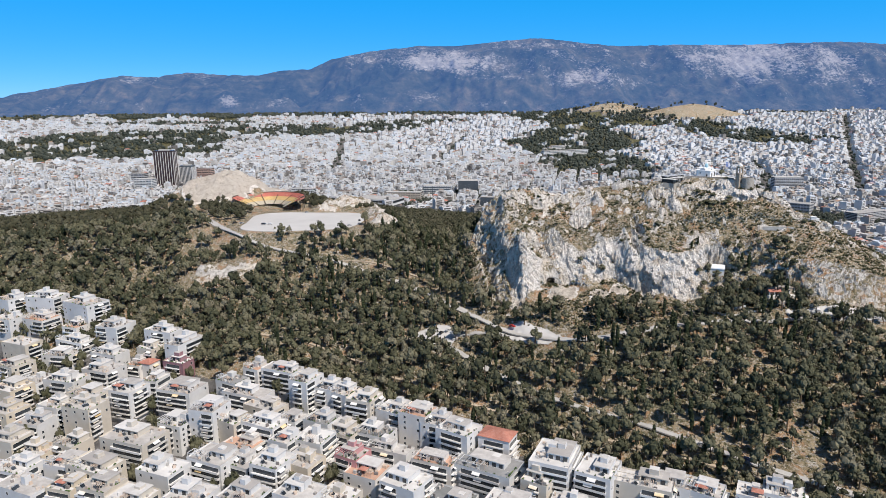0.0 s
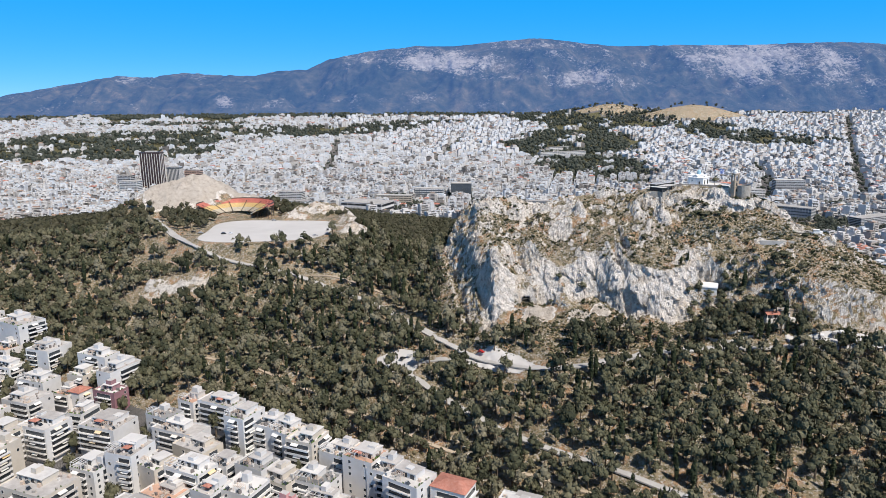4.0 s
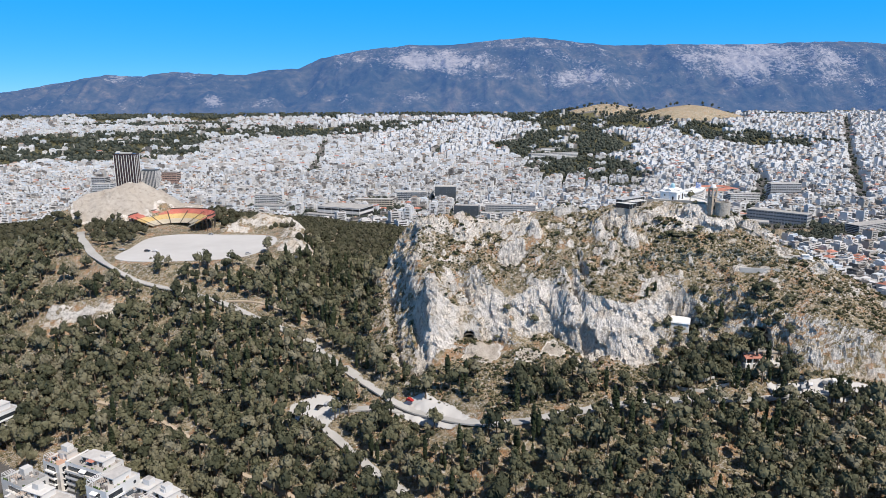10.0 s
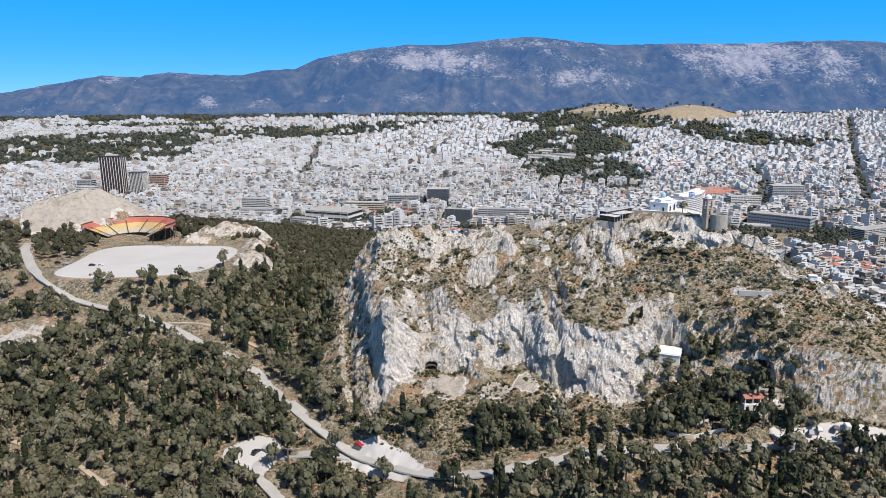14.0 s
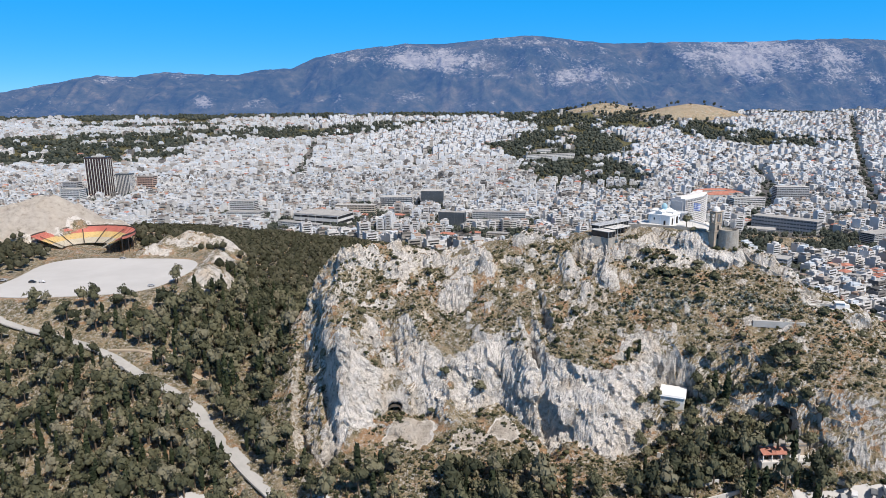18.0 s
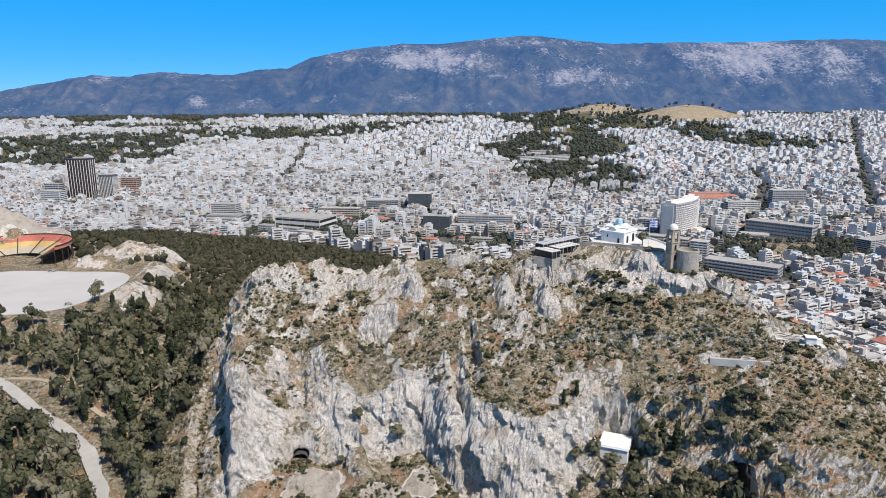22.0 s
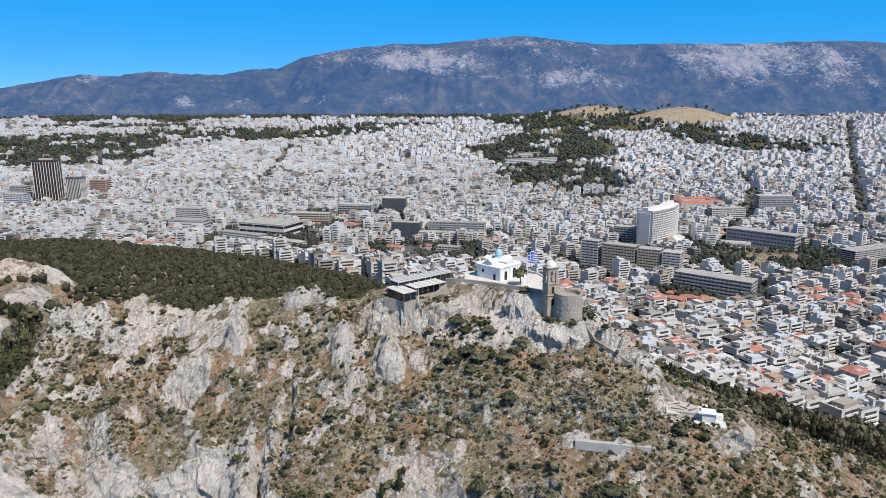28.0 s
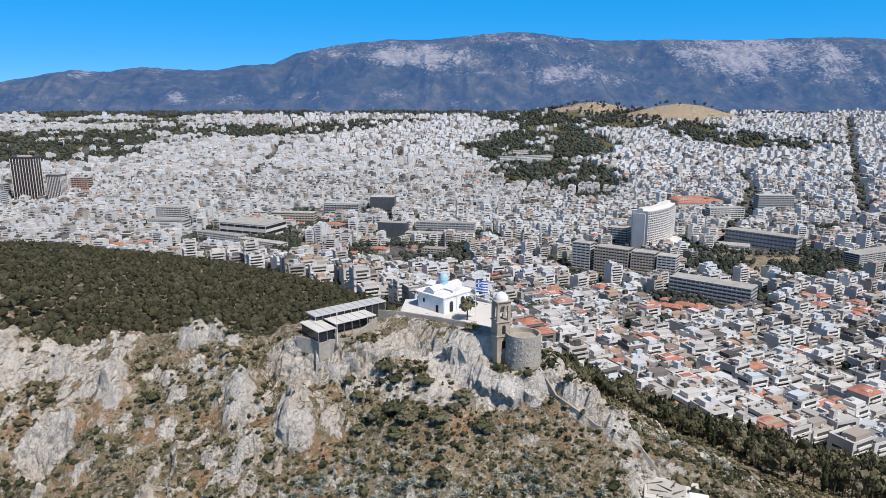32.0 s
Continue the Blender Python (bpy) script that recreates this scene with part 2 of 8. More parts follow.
# ---- materials ----
def mat(name, colors, scale=1.0, rough=0.85, bump=0.0, bump_scale=None, detail=6.0, metal=0.0, tone=False, per_object=0.0, stain=0.0, spec=0.3, coords="Object"):
    """A surface whose colour wanders between the given ones, by noise or by a thing's own tone."""
    m = bpy.data.materials.new(name)
    m.use_nodes = True
    nt = m.node_tree
    n, l = nt.nodes, nt.links
    b = n["Principled BSDF"]
    b.inputs["Roughness"].default_value = rough
    b.inputs["Metallic"].default_value = metal
    b.inputs["Specular IOR Level"].default_value = spec
    geo = n.new("ShaderNodeNewGeometry")
    tc = n.new("ShaderNodeTexCoord")
    src = geo.outputs["Position"] if coords == "World" else tc.outputs["Object"]
    ramp = n.new("ShaderNodeValToRGB")
    els = ramp.color_ramp.elements
    while len(els) < len(colors):
        els.new(0.5)
    for i, c in enumerate(colors):
        els[i].position = 0.15 + 0.7 * i / max(1, len(colors) - 1)
        els[i].color = (*c, 1)
    nz = n.new("ShaderNodeTexNoise")
    nz.inputs["Scale"].default_value = scale
    nz.inputs["Detail"].default_value = detail
    nz.inputs["Roughness"].default_value = 0.62
    l.new(src, nz.inputs["Vector"])
    fac = nz.outputs["Fac"]
    if tone:
        at = n.new("ShaderNodeAttribute")
        at.attribute_name = "tone"
        fac = at.outputs["Fac"]
    if per_object:
        oi = n.new("ShaderNodeObjectInfo")
        mm = n.new("ShaderNodeMath")
        mm.operation = "MULTIPLY_ADD"
        l.new(oi.outputs["Random"], mm.inputs[0])
        mm.inputs[1].default_value = per_object
        m2 = n.new("ShaderNodeMath")
        m2.operation = "SUBTRACT"
        l.new(fac, m2.inputs[0])
        m2.inputs[1].default_value = per_object / 2
        l.new(m2.outputs[0], mm.inputs[2])
        fac = mm.outputs[0]
    l.new(fac, ramp.inputs["Fac"])
    col = ramp.outputs["Color"]
    if stain:
        n2 = n.new("ShaderNodeTexNoise")
        n2.inputs["Scale"].default_value = scale * 0.23
        n2.inputs["Detail"].default_value = 8.0
        l.new(src, n2.inputs["Vector"])
        mr = n.new("ShaderNodeMapRange")
        mr.inputs["From Min"].default_value, mr.inputs["From Max"].default_value = 0.3, 0.7
        mr.inputs["To Min"].default_value, mr.inputs["To Max"].default_value = 1 - stain, 1.0
        l.new(n2.outputs["Fac"], mr.inputs["Value"])
        mx = n.new("ShaderNodeMix")
        mx.data_type, mx.blend_type = "RGBA", "MULTIPLY"
        mx.inputs["Factor"].default_value = 1.0
        l.new(col, mx.inputs[6])
        l.new(mr.outputs[0], mx.inputs[7])
        col = mx.outputs[2]
    l.new(col, b.inputs["Base Color"])
    if bump:
        n3 = n.new("ShaderNodeTexNoise")
        n3.inputs["Scale"].default_value = bump_scale or scale * 3
        n3.inputs["Detail"].default_value = 8.0
        l.new(src, n3.inputs["Vector"])
        bp = n.new("ShaderNodeBump")
        bp.inputs["Strength"].default_value = bump
        bp.inputs["Distance"].default_value = 0.4
        l.new(n3.outputs["Fac"], bp.inputs["Height"])
        l.new(bp.outputs["Normal"], b.inputs["Normal"])
    return m


M_CITY = mat("city_plaster", [(0.22, 0.21, 0.20), (0.42, 0.40, 0.37), (0.59, 0.58, 0.565), (0.69, 0.69, 0.685), (0.74, 0.745, 0.75), (0.72, 0.74, 0.76)], 0.3, 0.9, tone=True, stain=0.16, coords="World")
M_HUT = mat("roof_hut_paint", [(0.10, 0.10, 0.10), (0.20, 0.19, 0.18), (0.50, 0.34, 0.24), (0.36, 0.35, 0.34), (0.54, 0.53, 0.52), (0.64, 0.64, 0.635), (0.70, 0.70, 0.70), (0.56, 0.62, 0.68)], 0.3, 0.9, tone=True, stain=0.16, coords="World")
M_ROOF = mat("city_roof", [(0.20, 0.20, 0.20), (0.38, 0.37, 0.36), (0.52, 0.51, 0.495), (0.66, 0.655, 0.65)], 0.4, 0.92, tone=True, stain=0.25, coords="World")
# near-black colour for windows and for the shade painted into balcony recesses
M_DARK = mat("window_and_shade_dark", [(0.025, 0.028, 0.032), (0.065, 0.065, 0.066), (0.14, 0.13, 0.12)], 0.5, 0.5, tone=True, coords="World")
M_TILE = mat("clay_tiles", [(0.38, 0.14, 0.10), (0.50, 0.22, 0.16), (0.57, 0.31, 0.25)], 0.8, 0.9, stain=0.3, bump=0.4, bump_scale=4, coords="World")
M_WHITE = mat("whitewash", [(0.78, 0.78, 0.77), (0.82, 0.82, 0.81)], 0.6, 0.9, stain=0.08, bump=0.1)
M_PLASTER = mat("painted_plaster", [(0.55, 0.51, 0.45), (0.72, 0.69, 0.64), (0.80, 0.79, 0.77), (0.76, 0.77, 0.78), (0.66, 0.60, 0.52)], 0.05, 0.9, per_object=1.1, stain=0.18, bump=0.1, bump_scale=2)
M_CONC = mat("weathered_concrete", [(0.30, 0.29, 0.28), (0.48, 0.47, 0.45), (0.58, 0.57, 0.54)], 0.25, 0.92, per_object=0.5, stain=0.25)
M_GLASS = mat("dark_window_glass", [(0.02, 0.025, 0.03), (0.06, 0.07, 0.08)], 0.4, 0.15, per_object=0.8, spec=0.6)
M_METAL = mat("grey_metal", [(0.35, 0.36, 0.38), (0.55, 0.56, 0.58)], 0.8, 0.45, metal=0.6, per_object=0.5)
M_AWN = mat("awning_cloth", [(0.78, 0.77, 0.74), (0.76, 0.74, 0.70), (0.72, 0.52, 0.24), (0.70, 0.69, 0.66), (0.78, 0.76, 0.72)], 0.02, 0.95, per_object=1.4)
M_ROAD = mat("sunbleached_asphalt", [(0.40, 0.395, 0.38), (0.51, 0.50, 0.48)], 0.35, 0.95, stain=0.2, bump=0.1, coords="World")
M_YARD = mat("pale_concrete_yard", [(0.50, 0.49, 0.475), (0.60, 0.59, 0.575)], 0.06, 0.95, stain=0.14, coords="World")
M_PATH = mat("trodden_earth", [(0.42, 0.34, 0.25), (0.55, 0.47, 0.37)], 0.4, 0.97, stain=0.2, coords="World")
M_LEAF = mat("pine_foliage", [(0.046, 0.051, 0.030), (0.090, 0.092, 0.053), (0.142, 0.137, 0.083), (0.195, 0.180, 0.124)], 1, 0.75, tone=True, per_object=0.35, spec=0.2)
# distant greens lifted a little towards blue-grey, a touch of haze in the colour
M_PARK = mat("hazed_park_foliage", [(0.036, 0.046, 0.038), (0.060, 0.070, 0.055), (0.095, 0.10, 0.078)], 1, 0.8, tone=True, spec=0.15)
M_WOOD = mat("ridge_pine_foliage", [(0.036, 0.038, 0.022), (0.060, 0.060, 0.036), (0.090, 0.085, 0.056)], 1, 0.8, tone=True, spec=0.15)
M_CYP = mat("cypress_foliage", [(0.025, 0.034, 0.017), (0.045, 0.056, 0.026)], 1.5, 0.8, tone=True, spec=0.2)
M_BUSH = mat("maquis_foliage", [(0.038, 0.044, 0.022), (0.078, 0.080, 0.040), (0.140, 0.128, 0.072), (0.26, 0.22, 0.14)], 1, 0.85, tone=True, spec=0.2)
M_BROAD = mat("broadleaf_foliage", [(0.045, 0.085, 0.022), (0.085, 0.145, 0.038), (0.13, 0.19, 0.06)], 1, 0.7, tone=True, spec=0.25)
M_BARK = mat("tree_bark", [(0.10, 0.075, 0.055), (0.18, 0.14, 0.10)], 2, 0.95)
M_STONE = mat("rubble_stone", [(0.28, 0.26, 0.23), (0.42, 0.39, 0.34), (0.52, 0.49, 0.44)], 1.2, 0.95, bump=0.5, bump_scale=3, stain=0.2)


def ground_material():
    """Limestone on the steep, dry grass and earth on the flat, with scrub in patches."""
    m = bpy.data.materials.new("hill_ground")
    m.use_nodes = True
    n, l = m.node_tree.nodes, m.node_tree.links
    b = n["Principled BSDF"]
    b.inputs["Roughness"].default_value = 0.95
    b.inputs["Specular IOR Level"].default_value = 0.15
    geo = n.new("ShaderNodeNewGeometry")

    def noise_tex(scale, detail=8.0, rough=0.6, stretch=None):
        t = n.new("ShaderNodeTexNoise")
        t.inputs["Scale"].default_value, t.inputs["Detail"].default_value, t.inputs["Roughness"].default_value = scale, detail, rough
        if stretch:
            mp = n.new("ShaderNodeMapping")
            mp.inputs["Scale"].default_value = stretch
            l.new(geo.outputs["Position"], mp.inputs["Vector"])
            l.new(mp.outputs[0], t.inputs["Vector"])
        else:
            l.new(geo.outputs["Position"], t.inputs["Vector"])
        return t.outputs["Fac"]

    def ramp(fac, stops):
        r = n.new("ShaderNodeValToRGB")
        while len(r.color_ramp.elements) < len(stops):
            r.color_ramp.elements.new(0.5)
        for e, (p, c) in zip(r.color_ramp.elements, stops):
            e.position, e.color = p, (*c, 1)
        l.new(fac, r.inputs["Fac"])
        return r.outputs["Color"]

    def mix(fac, a, c):
        x = n.new("ShaderNodeMix")
        x.data_type = "RGBA"
        l.new(fac, x.inputs["Factor"])
        l.new(a, x.inputs[6])
        l.new(c, x.inputs[7])
        return x.outputs[2]

    def ranged(v, lo, hi, out_lo=0.0, out_hi=1.0):
        r = n.new("ShaderNodeMapRange")
        r.interpolation_type = "SMOOTHSTEP"
        r.inputs["From Min"].default_value, r.inputs["From Max"].default_value = lo, hi
        r.inputs["To Min"].default_value, r.inputs["To Max"].default_value = out_lo, out_hi
        l.new(v, r.inputs["Value"])
        return r.outputs[0]

    def calc(op, a, c):
        q = n.new("ShaderNodeMath")
        q.operation = op
        for i, v in enumerate((a, c)):
            if isinstance(v, (int, float)):
                q.inputs[i].default_value = v
            else:
                l.new(v, q.inputs[i])
        return q.outputs[0]

    rock = ramp(noise_tex(0.6, 12, 0.7), [(0.30, (0.30, 0.28, 0.255)), (0.40, (0.50, 0.465, 0.42)), (0.49, (0.75, 0.71, 0.655)), (0.75, (0.84, 0.80, 0.75))])
    rust = ramp(noise_tex(0.07, 7, 0.62), [(0.50, (1, 1, 1)), (0.68, (0.95, 0.86, 0.75))])
    tint = n.new("ShaderNodeMix")
    tint.data_type, tint.blend_type = "RGBA", "MULTIPLY"
    tint.inputs["Factor"].default_value = 1.0
    l.new(rock, tint.inputs[6])
    l.new(rust, tint.inputs[7])
    streak = ramp(noise_tex(0.5, 9, 0.7, (1.0, 1.0, 0.8)), [(0.36, (0.66, 0.64, 0.62)), (0.47, (1, 1, 1))])
    rock2 = n.new("ShaderNodeMix")
    rock2.data_type, rock2.blend_type = "RGBA", "MULTIPLY"
    rock2.inputs["Factor"].default_value = 0.75
    l.new(tint.outputs[2], rock2.inputs[6])
    l.new(streak, rock2.inputs[7])
    dry = ramp(noise_tex(0.11, 11, 0.7), [(0.3, (0.14, 0.115, 0.07)), (0.44, (0.26, 0.21, 0.13)), (0.56, (0.40, 0.32, 0.205)), (0.75, (0.53, 0.46, 0.34))])
    scrub = ramp(noise_tex(0.8, 9, 0.66), [(0.34, (0.055, 0.058, 0.030)), (0.52, (0.12, 0.115, 0.06)), (0.66, (0.24, 0.21, 0.13))])
    soil = mix(ranged(noise_tex(0.34, 12, 0.75), 0.48, 0.56), dry, scrub)
    rusty = ramp(noise_tex(0.5, 9, 0.7), [(0.35, (0.30, 0.17, 0.085)), (0.55, (0.44, 0.28, 0.16)), (0.7, (0.55, 0.42, 0.28))])
    soil = mix(ranged(noise_tex(0.085, 9, 0.72), 0.535, 0.585), soil, rusty)
    grit = ramp(noise_tex(1.4, 6, 0.7), [(0.35, (0.42, 0.39, 0.35)), (0.6, (0.66, 0.63, 0.58))])
    soil = mix(ranged(noise_tex(0.6, 12, 0.85), 0.515, 0.565), soil, grit)
    sep = n.new("ShaderNodeSeparateXYZ")
    l.new(geo.outputs["Normal"], sep.inputs[0])
    at = n.new("ShaderNodeAttribute")
    at.attribute_name = "tone"
    patch = calc("MULTIPLY", calc("SUBTRACT", noise_tex(0.13, 12, 0.72), 0.5), 2.3)
    bare = calc("SUBTRACT", calc("ADD", sep.outputs["Z"], patch), calc("MULTIPLY", at.outputs["Fac"], 0.62))
    fresh = ramp(noise_tex(0.4, 12, 0.7), [(0.30, (0.54, 0.50, 0.45)), (0.40, (0.79, 0.745, 0.69)), (0.7, (0.87, 0.83, 0.78))])
    stone = mix(ranged(calc("ADD", at.outputs["Fac"], calc("MULTIPLY", calc("SUBTRACT", noise_tex(0.09, 8, 0.65), 0.5), 2.2)), 0.75, 1.1), rock2.outputs[2], fresh)
    def cells(scale, width, turn):
        """Broken blocks: 0 in the joints between them, 1 on their faces."""
        warp = n.new("ShaderNodeTexNoise")
        warp.inputs["Scale"].default_value, warp.inputs["Detail"].default_value = scale * 0.9, 5.0
        l.new(geo.outputs["Position"], warp.inputs["Vector"])
        push = n.new("ShaderNodeVectorMath")
        push.operation = "MULTIPLY_ADD"
        l.new(warp.outputs["Color"], push.inputs[0])
        push.inputs[1].default_value = (1.6 / scale,) * 3
        l.new(geo.outputs["Position"], push.inputs[2])
        mp = n.new("ShaderNodeMapping")
        mp.inputs["Rotation"].default_value = turn
        mp.inputs["Scale"].default_value = (1.0, 1.0, 0.7)
        l.new(push.outputs[0], mp.inputs["Vector"])
        v = n.new("ShaderNodeTexVoronoi")
        v.feature = "DISTANCE_TO_EDGE"
        v.inputs["Scale"].default_value = scale
        l.new(mp.outputs[0], v.inputs["Vector"])
        return ranged(v.outputs["Distance"], 0.0, width, 0.0, 1.0)

    blocks = cells(0.22, 0.028, (0.5, 0.4, 0.2))
    chips = cells(0.9, 0.07, (0.2, 0.6, 0.9))
    joints = calc("MINIMUM", blocks, calc("ADD", chips, 0.35))
    seam = n.new("ShaderNodeMix")
    seam.data_type, seam.blend_type = "RGBA", "MULTIPLY"
    seam.inputs["Factor"].default_value = 0.42
    l.new(stone, seam.inputs[6])
    l.new(ramp(joints, [(0.0, (0.55, 0.53, 0.50)), (0.6, (1, 1, 1))]), seam.inputs[7])
    stone = seam.outputs[2]
    lichen = n.new("ShaderNodeMix")
    lichen.data_type, lichen.blend_type = "RGBA", "MULTIPLY"
    lichen.inputs["Factor"].default_value = 1.0
    l.new(stone, lichen.inputs[6])
    l.new(ramp(noise_tex(0.28, 12, 0.78), [(0.36, (0.50, 0.48, 0.45)), (0.43, (0.88, 0.87, 0.85)), (0.50, (1, 1, 1))]), lichen.inputs[7])
    stone = lichen.outputs[2]
    final = mix(ranged(bare, 0.34, 0.44), stone, soil)
    street = ramp(noise_tex(0.12, 6, 0.6), [(0.3, (0.10, 0.10, 0.10)), (0.7, (0.22, 0.21, 0.20))])
    final = mix(ranged(at.outputs["Fac"], -1.6, -0.9), street, final)
    final = mix(ranged(at.outputs["Fac"], -2.8, -2.4), scrub, final)
    quarry = ramp(noise_tex(0.25, 12, 0.7), [(0.3, (0.36, 0.31, 0.25)), (0.46, (0.56, 0.50, 0.43)), (0.7, (0.66, 0.61, 0.54))])
    final = mix(ranged(at.outputs["Fac"], 1.33, 1.45), final, quarry)
    l.new(final, b.inputs["Base Color"])
    bp = n.new("ShaderNodeBump")
    bp.inputs["Strength"].default_value, bp.inputs["Distance"].default_value = 1.0, 1.3
    crag = n.new("ShaderNodeTexNoise")
    crag.noise_type = "RIDGED_MULTIFRACTAL"
    crag.inputs["Scale"].default_value, crag.inputs["Detail"].default_value = 0.34, 9.0
    mp = n.new("ShaderNodeMapping")
    mp.inputs["Scale"].default_value = (1.0, 1.0, 0.9)
    mp.inputs["Rotation"].default_value = (0.5, 0.35, 0.2)
    l.new(geo.outputs["Position"], mp.inputs["Vector"])
    l.new(mp.outputs[0], crag.inputs["Vector"])
    l.new(calc("ADD", calc("MULTIPLY", noise_tex(1.0, 12, 0.8), 0.8), calc("MULTIPLY", calc("ADD", calc("ADD", crag.outputs["Fac"], chips), blocks), 0.2)), bp.inputs["Height"])
    l.new(bp.outputs["Normal"], b.inputs["Normal"])
    return m


M_GROUND = ground_material()


def mountain_material():
    """Dark scrub below, bare limestone breaking through above in flecks and streaks."""
    m = bpy.data.materials.new("mountain_scrub")
    m.use_nodes = True
    n, l = m.node_tree.nodes, m.node_tree.links
    b = n["Principled BSDF"]
    b.inputs["Roughness"].default_value = 0.95
    b.inputs["Specular IOR Level"].default_value = 0.1
    geo = n.new("ShaderNodeNewGeometry")
    at = n.new("ShaderNodeAttribute")
    at.attribute_name = "tone"

    def noise_tex(scale, detail, rough, stretch=(1, 1, 1)):
        mp = n.new("ShaderNodeMapping")
        mp.inputs["Scale"].default_value = stretch
        t = n.new("ShaderNodeTexNoise")
        t.inputs["Scale"].default_value, t.inputs["Detail"].default_value, t.inputs["Roughness"].default_value = scale, detail, rough
        l.new(geo.outputs["Position"], mp.inputs["Vector"])
        l.new(mp.outputs[0], t.inputs["Vector"])
        return t.outputs["Fac"]

    def weigh(a, k, c):
        q = n.new("ShaderNodeMath")
        q.operation = "MULTIPLY_ADD"
        l.new(a, q.inputs[0])
        q.inputs[1].default_value = k
        if isinstance(c, (int, float)):
            q.inputs[2].default_value = c
        else:
            l.new(c, q.inputs[2])
        return q.outputs[0]

    def ramp(fac, stops):
        r = n.new("ShaderNodeValToRGB")
        while len(r.color_ramp.elements) < len(stops):
            r.color_ramp.elements.new(0.5)
        for e, (p, c) in zip(r.color_ramp.elements, stops):
            e.position, e.color = p, (*c, 1)
        l.new(fac, r.inputs["Fac"])
        return r.outputs["Color"]

    def mix(fac, a, c):
        x = n.new("ShaderNodeMix")
        x.data_type = "RGBA"
        l.new(fac, x.inputs["Factor"])
        l.new(a, x.inputs[6])
        l.new(c, x.inputs[7])
        return x.outputs[2]

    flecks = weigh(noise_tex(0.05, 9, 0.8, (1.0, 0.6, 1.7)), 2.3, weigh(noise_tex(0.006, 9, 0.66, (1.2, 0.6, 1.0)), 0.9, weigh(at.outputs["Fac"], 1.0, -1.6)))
    woods = ramp(noise_tex(0.012, 10, 0.7), [(0.36, (0.018, 0.026, 0.020)), (0.52, (0.040, 0.045, 0.034)), (0.66, (0.085, 0.080, 0.060))])
    stone = ramp(noise_tex(0.03, 8, 0.7), [(0.35, (0.20, 0.185, 0.165)), (0.6, (0.34, 0.315, 0.28))])
    shade_ = ramp(noise_tex(0.0035, 6, 0.6), [(0.38, (0.75, 0.85, 0.8)), (0.6, (1.7, 1.5, 1.25))])
    vary = n.new("ShaderNodeMix")
    vary.data_type, vary.blend_type = "RGBA", "MULTIPLY"
    vary.inputs["Factor"].default_value = 1.0
    l.new(woods, vary.inputs[6])
    l.new(shade_, vary.inputs[7])
    woods = vary.outputs[2]
    # faint blue emission over the whole range stands in for haze in the air
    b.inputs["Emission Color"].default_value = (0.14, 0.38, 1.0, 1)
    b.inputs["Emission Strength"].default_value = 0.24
    show = n.new("ShaderNodeMapRange")
    show.inputs["From Min"].default_value, show.inputs["From Max"].default_value = 0.42, 0.66
    l.new(flecks, show.inputs["Value"])
    l.new(mix(show.outputs[0], woods, stone), b.inputs["Base Color"])
    bp = n.new("ShaderNodeBump")
    bp.inputs["Strength"].default_value, bp.inputs["Distance"].default_value = 0.8, 30.0
    l.new(noise_tex(0.02, 10, 0.7), bp.inputs["Height"])
    l.new(bp.outputs["Normal"], b.inputs["Normal"])
    return m


M_MOUNT = mountain_material()


# ---- the lie of the land: break lines (x, y, height), from the streets up over the hill and down to the city ----
STREET = [(-900, 20, 150), (-600, -30, 152), (-430, -75, 156), (-330, -128, 157), (-250, -168, 155), (-175, -212, 152), (-100, -245, 152), (0, -285, 150), (150, -330, 148), (600, -420, 130)]
ROAD = [(-900, 60, 178), (-600, 20, 182), (-430, 5, 184), (-330, -35, 181), (-260, -62, 182), (-214, -86, 186), (-157, -97, 189), (-104, -118, 195),
        (-44, -126, 199), (21, -114, 206), (50, -120, 208), (100, -130, 201), (200, -150, 180), (400, -180, 150), (600, -200, 130)]
FOOT = [(-900, 90, 196), (-600, 80, 208), (-430, 100, 225), (-350, 55, 221), (-270, 30, 212), (-215, -10, 202), (-184, -48, 202), (-152, -72, 206), (-135, -63, 209), (-127, -55, 210), (-105, -60, 210),
        (-83, -58, 213), (-70, -76, 207), (-45, -88, 206), (-30, -84, 209), (-12, -84, 214), (5, -90, 216), (14, -97, 216), (35, -110, 211), (60, -113, 208), (85, -113, 202),
        (140, -118, 188), (220, -125, 166), (400, -135, 145), (600, -150, 128)]
TOP = [(-900, 110, 198), (-600, 100, 210), (-430, 118, 226), (-350, 75, 225), (-270, 60, 223), (-215, 15, 207), (-188, -22, 208), (-168, -44, 215), (-154, -58, 230), (-142, -52, 240), (-127, -47, 229), (-105, -48, 231),
       (-83, -49, 236), (-70, -64, 238), (-45, -74, 234), (-30, -68, 238), (-12, -66, 238), (5, -68, 240), (14, -84, 236), (35, -96, 234), (60, -103, 229), (85, -103, 219),
       (140, -108, 194), (220, -118, 168), (400, -128, 146), (600, -140, 128)]
MID = [(-900, 140, 200), (-600, 130, 212), (-430, 140, 227), (-350, 100, 226), (-270, 80, 226), (-215, 35, 210), (-190, 0, 210), (-172, -14, 224), (-155, -22, 251), (-138, -24, 247), (-105, -26, 247), (-87, -30, 252), (-52, -30, 257),
       (-22, -45, 251), (0, -48, 257), (15, -58, 250), (41, -62, 253), (57, -70, 242), (85, -72, 231), (140, -72, 204), (220, -75, 172), (400, -80, 146), (600, -90, 127)]
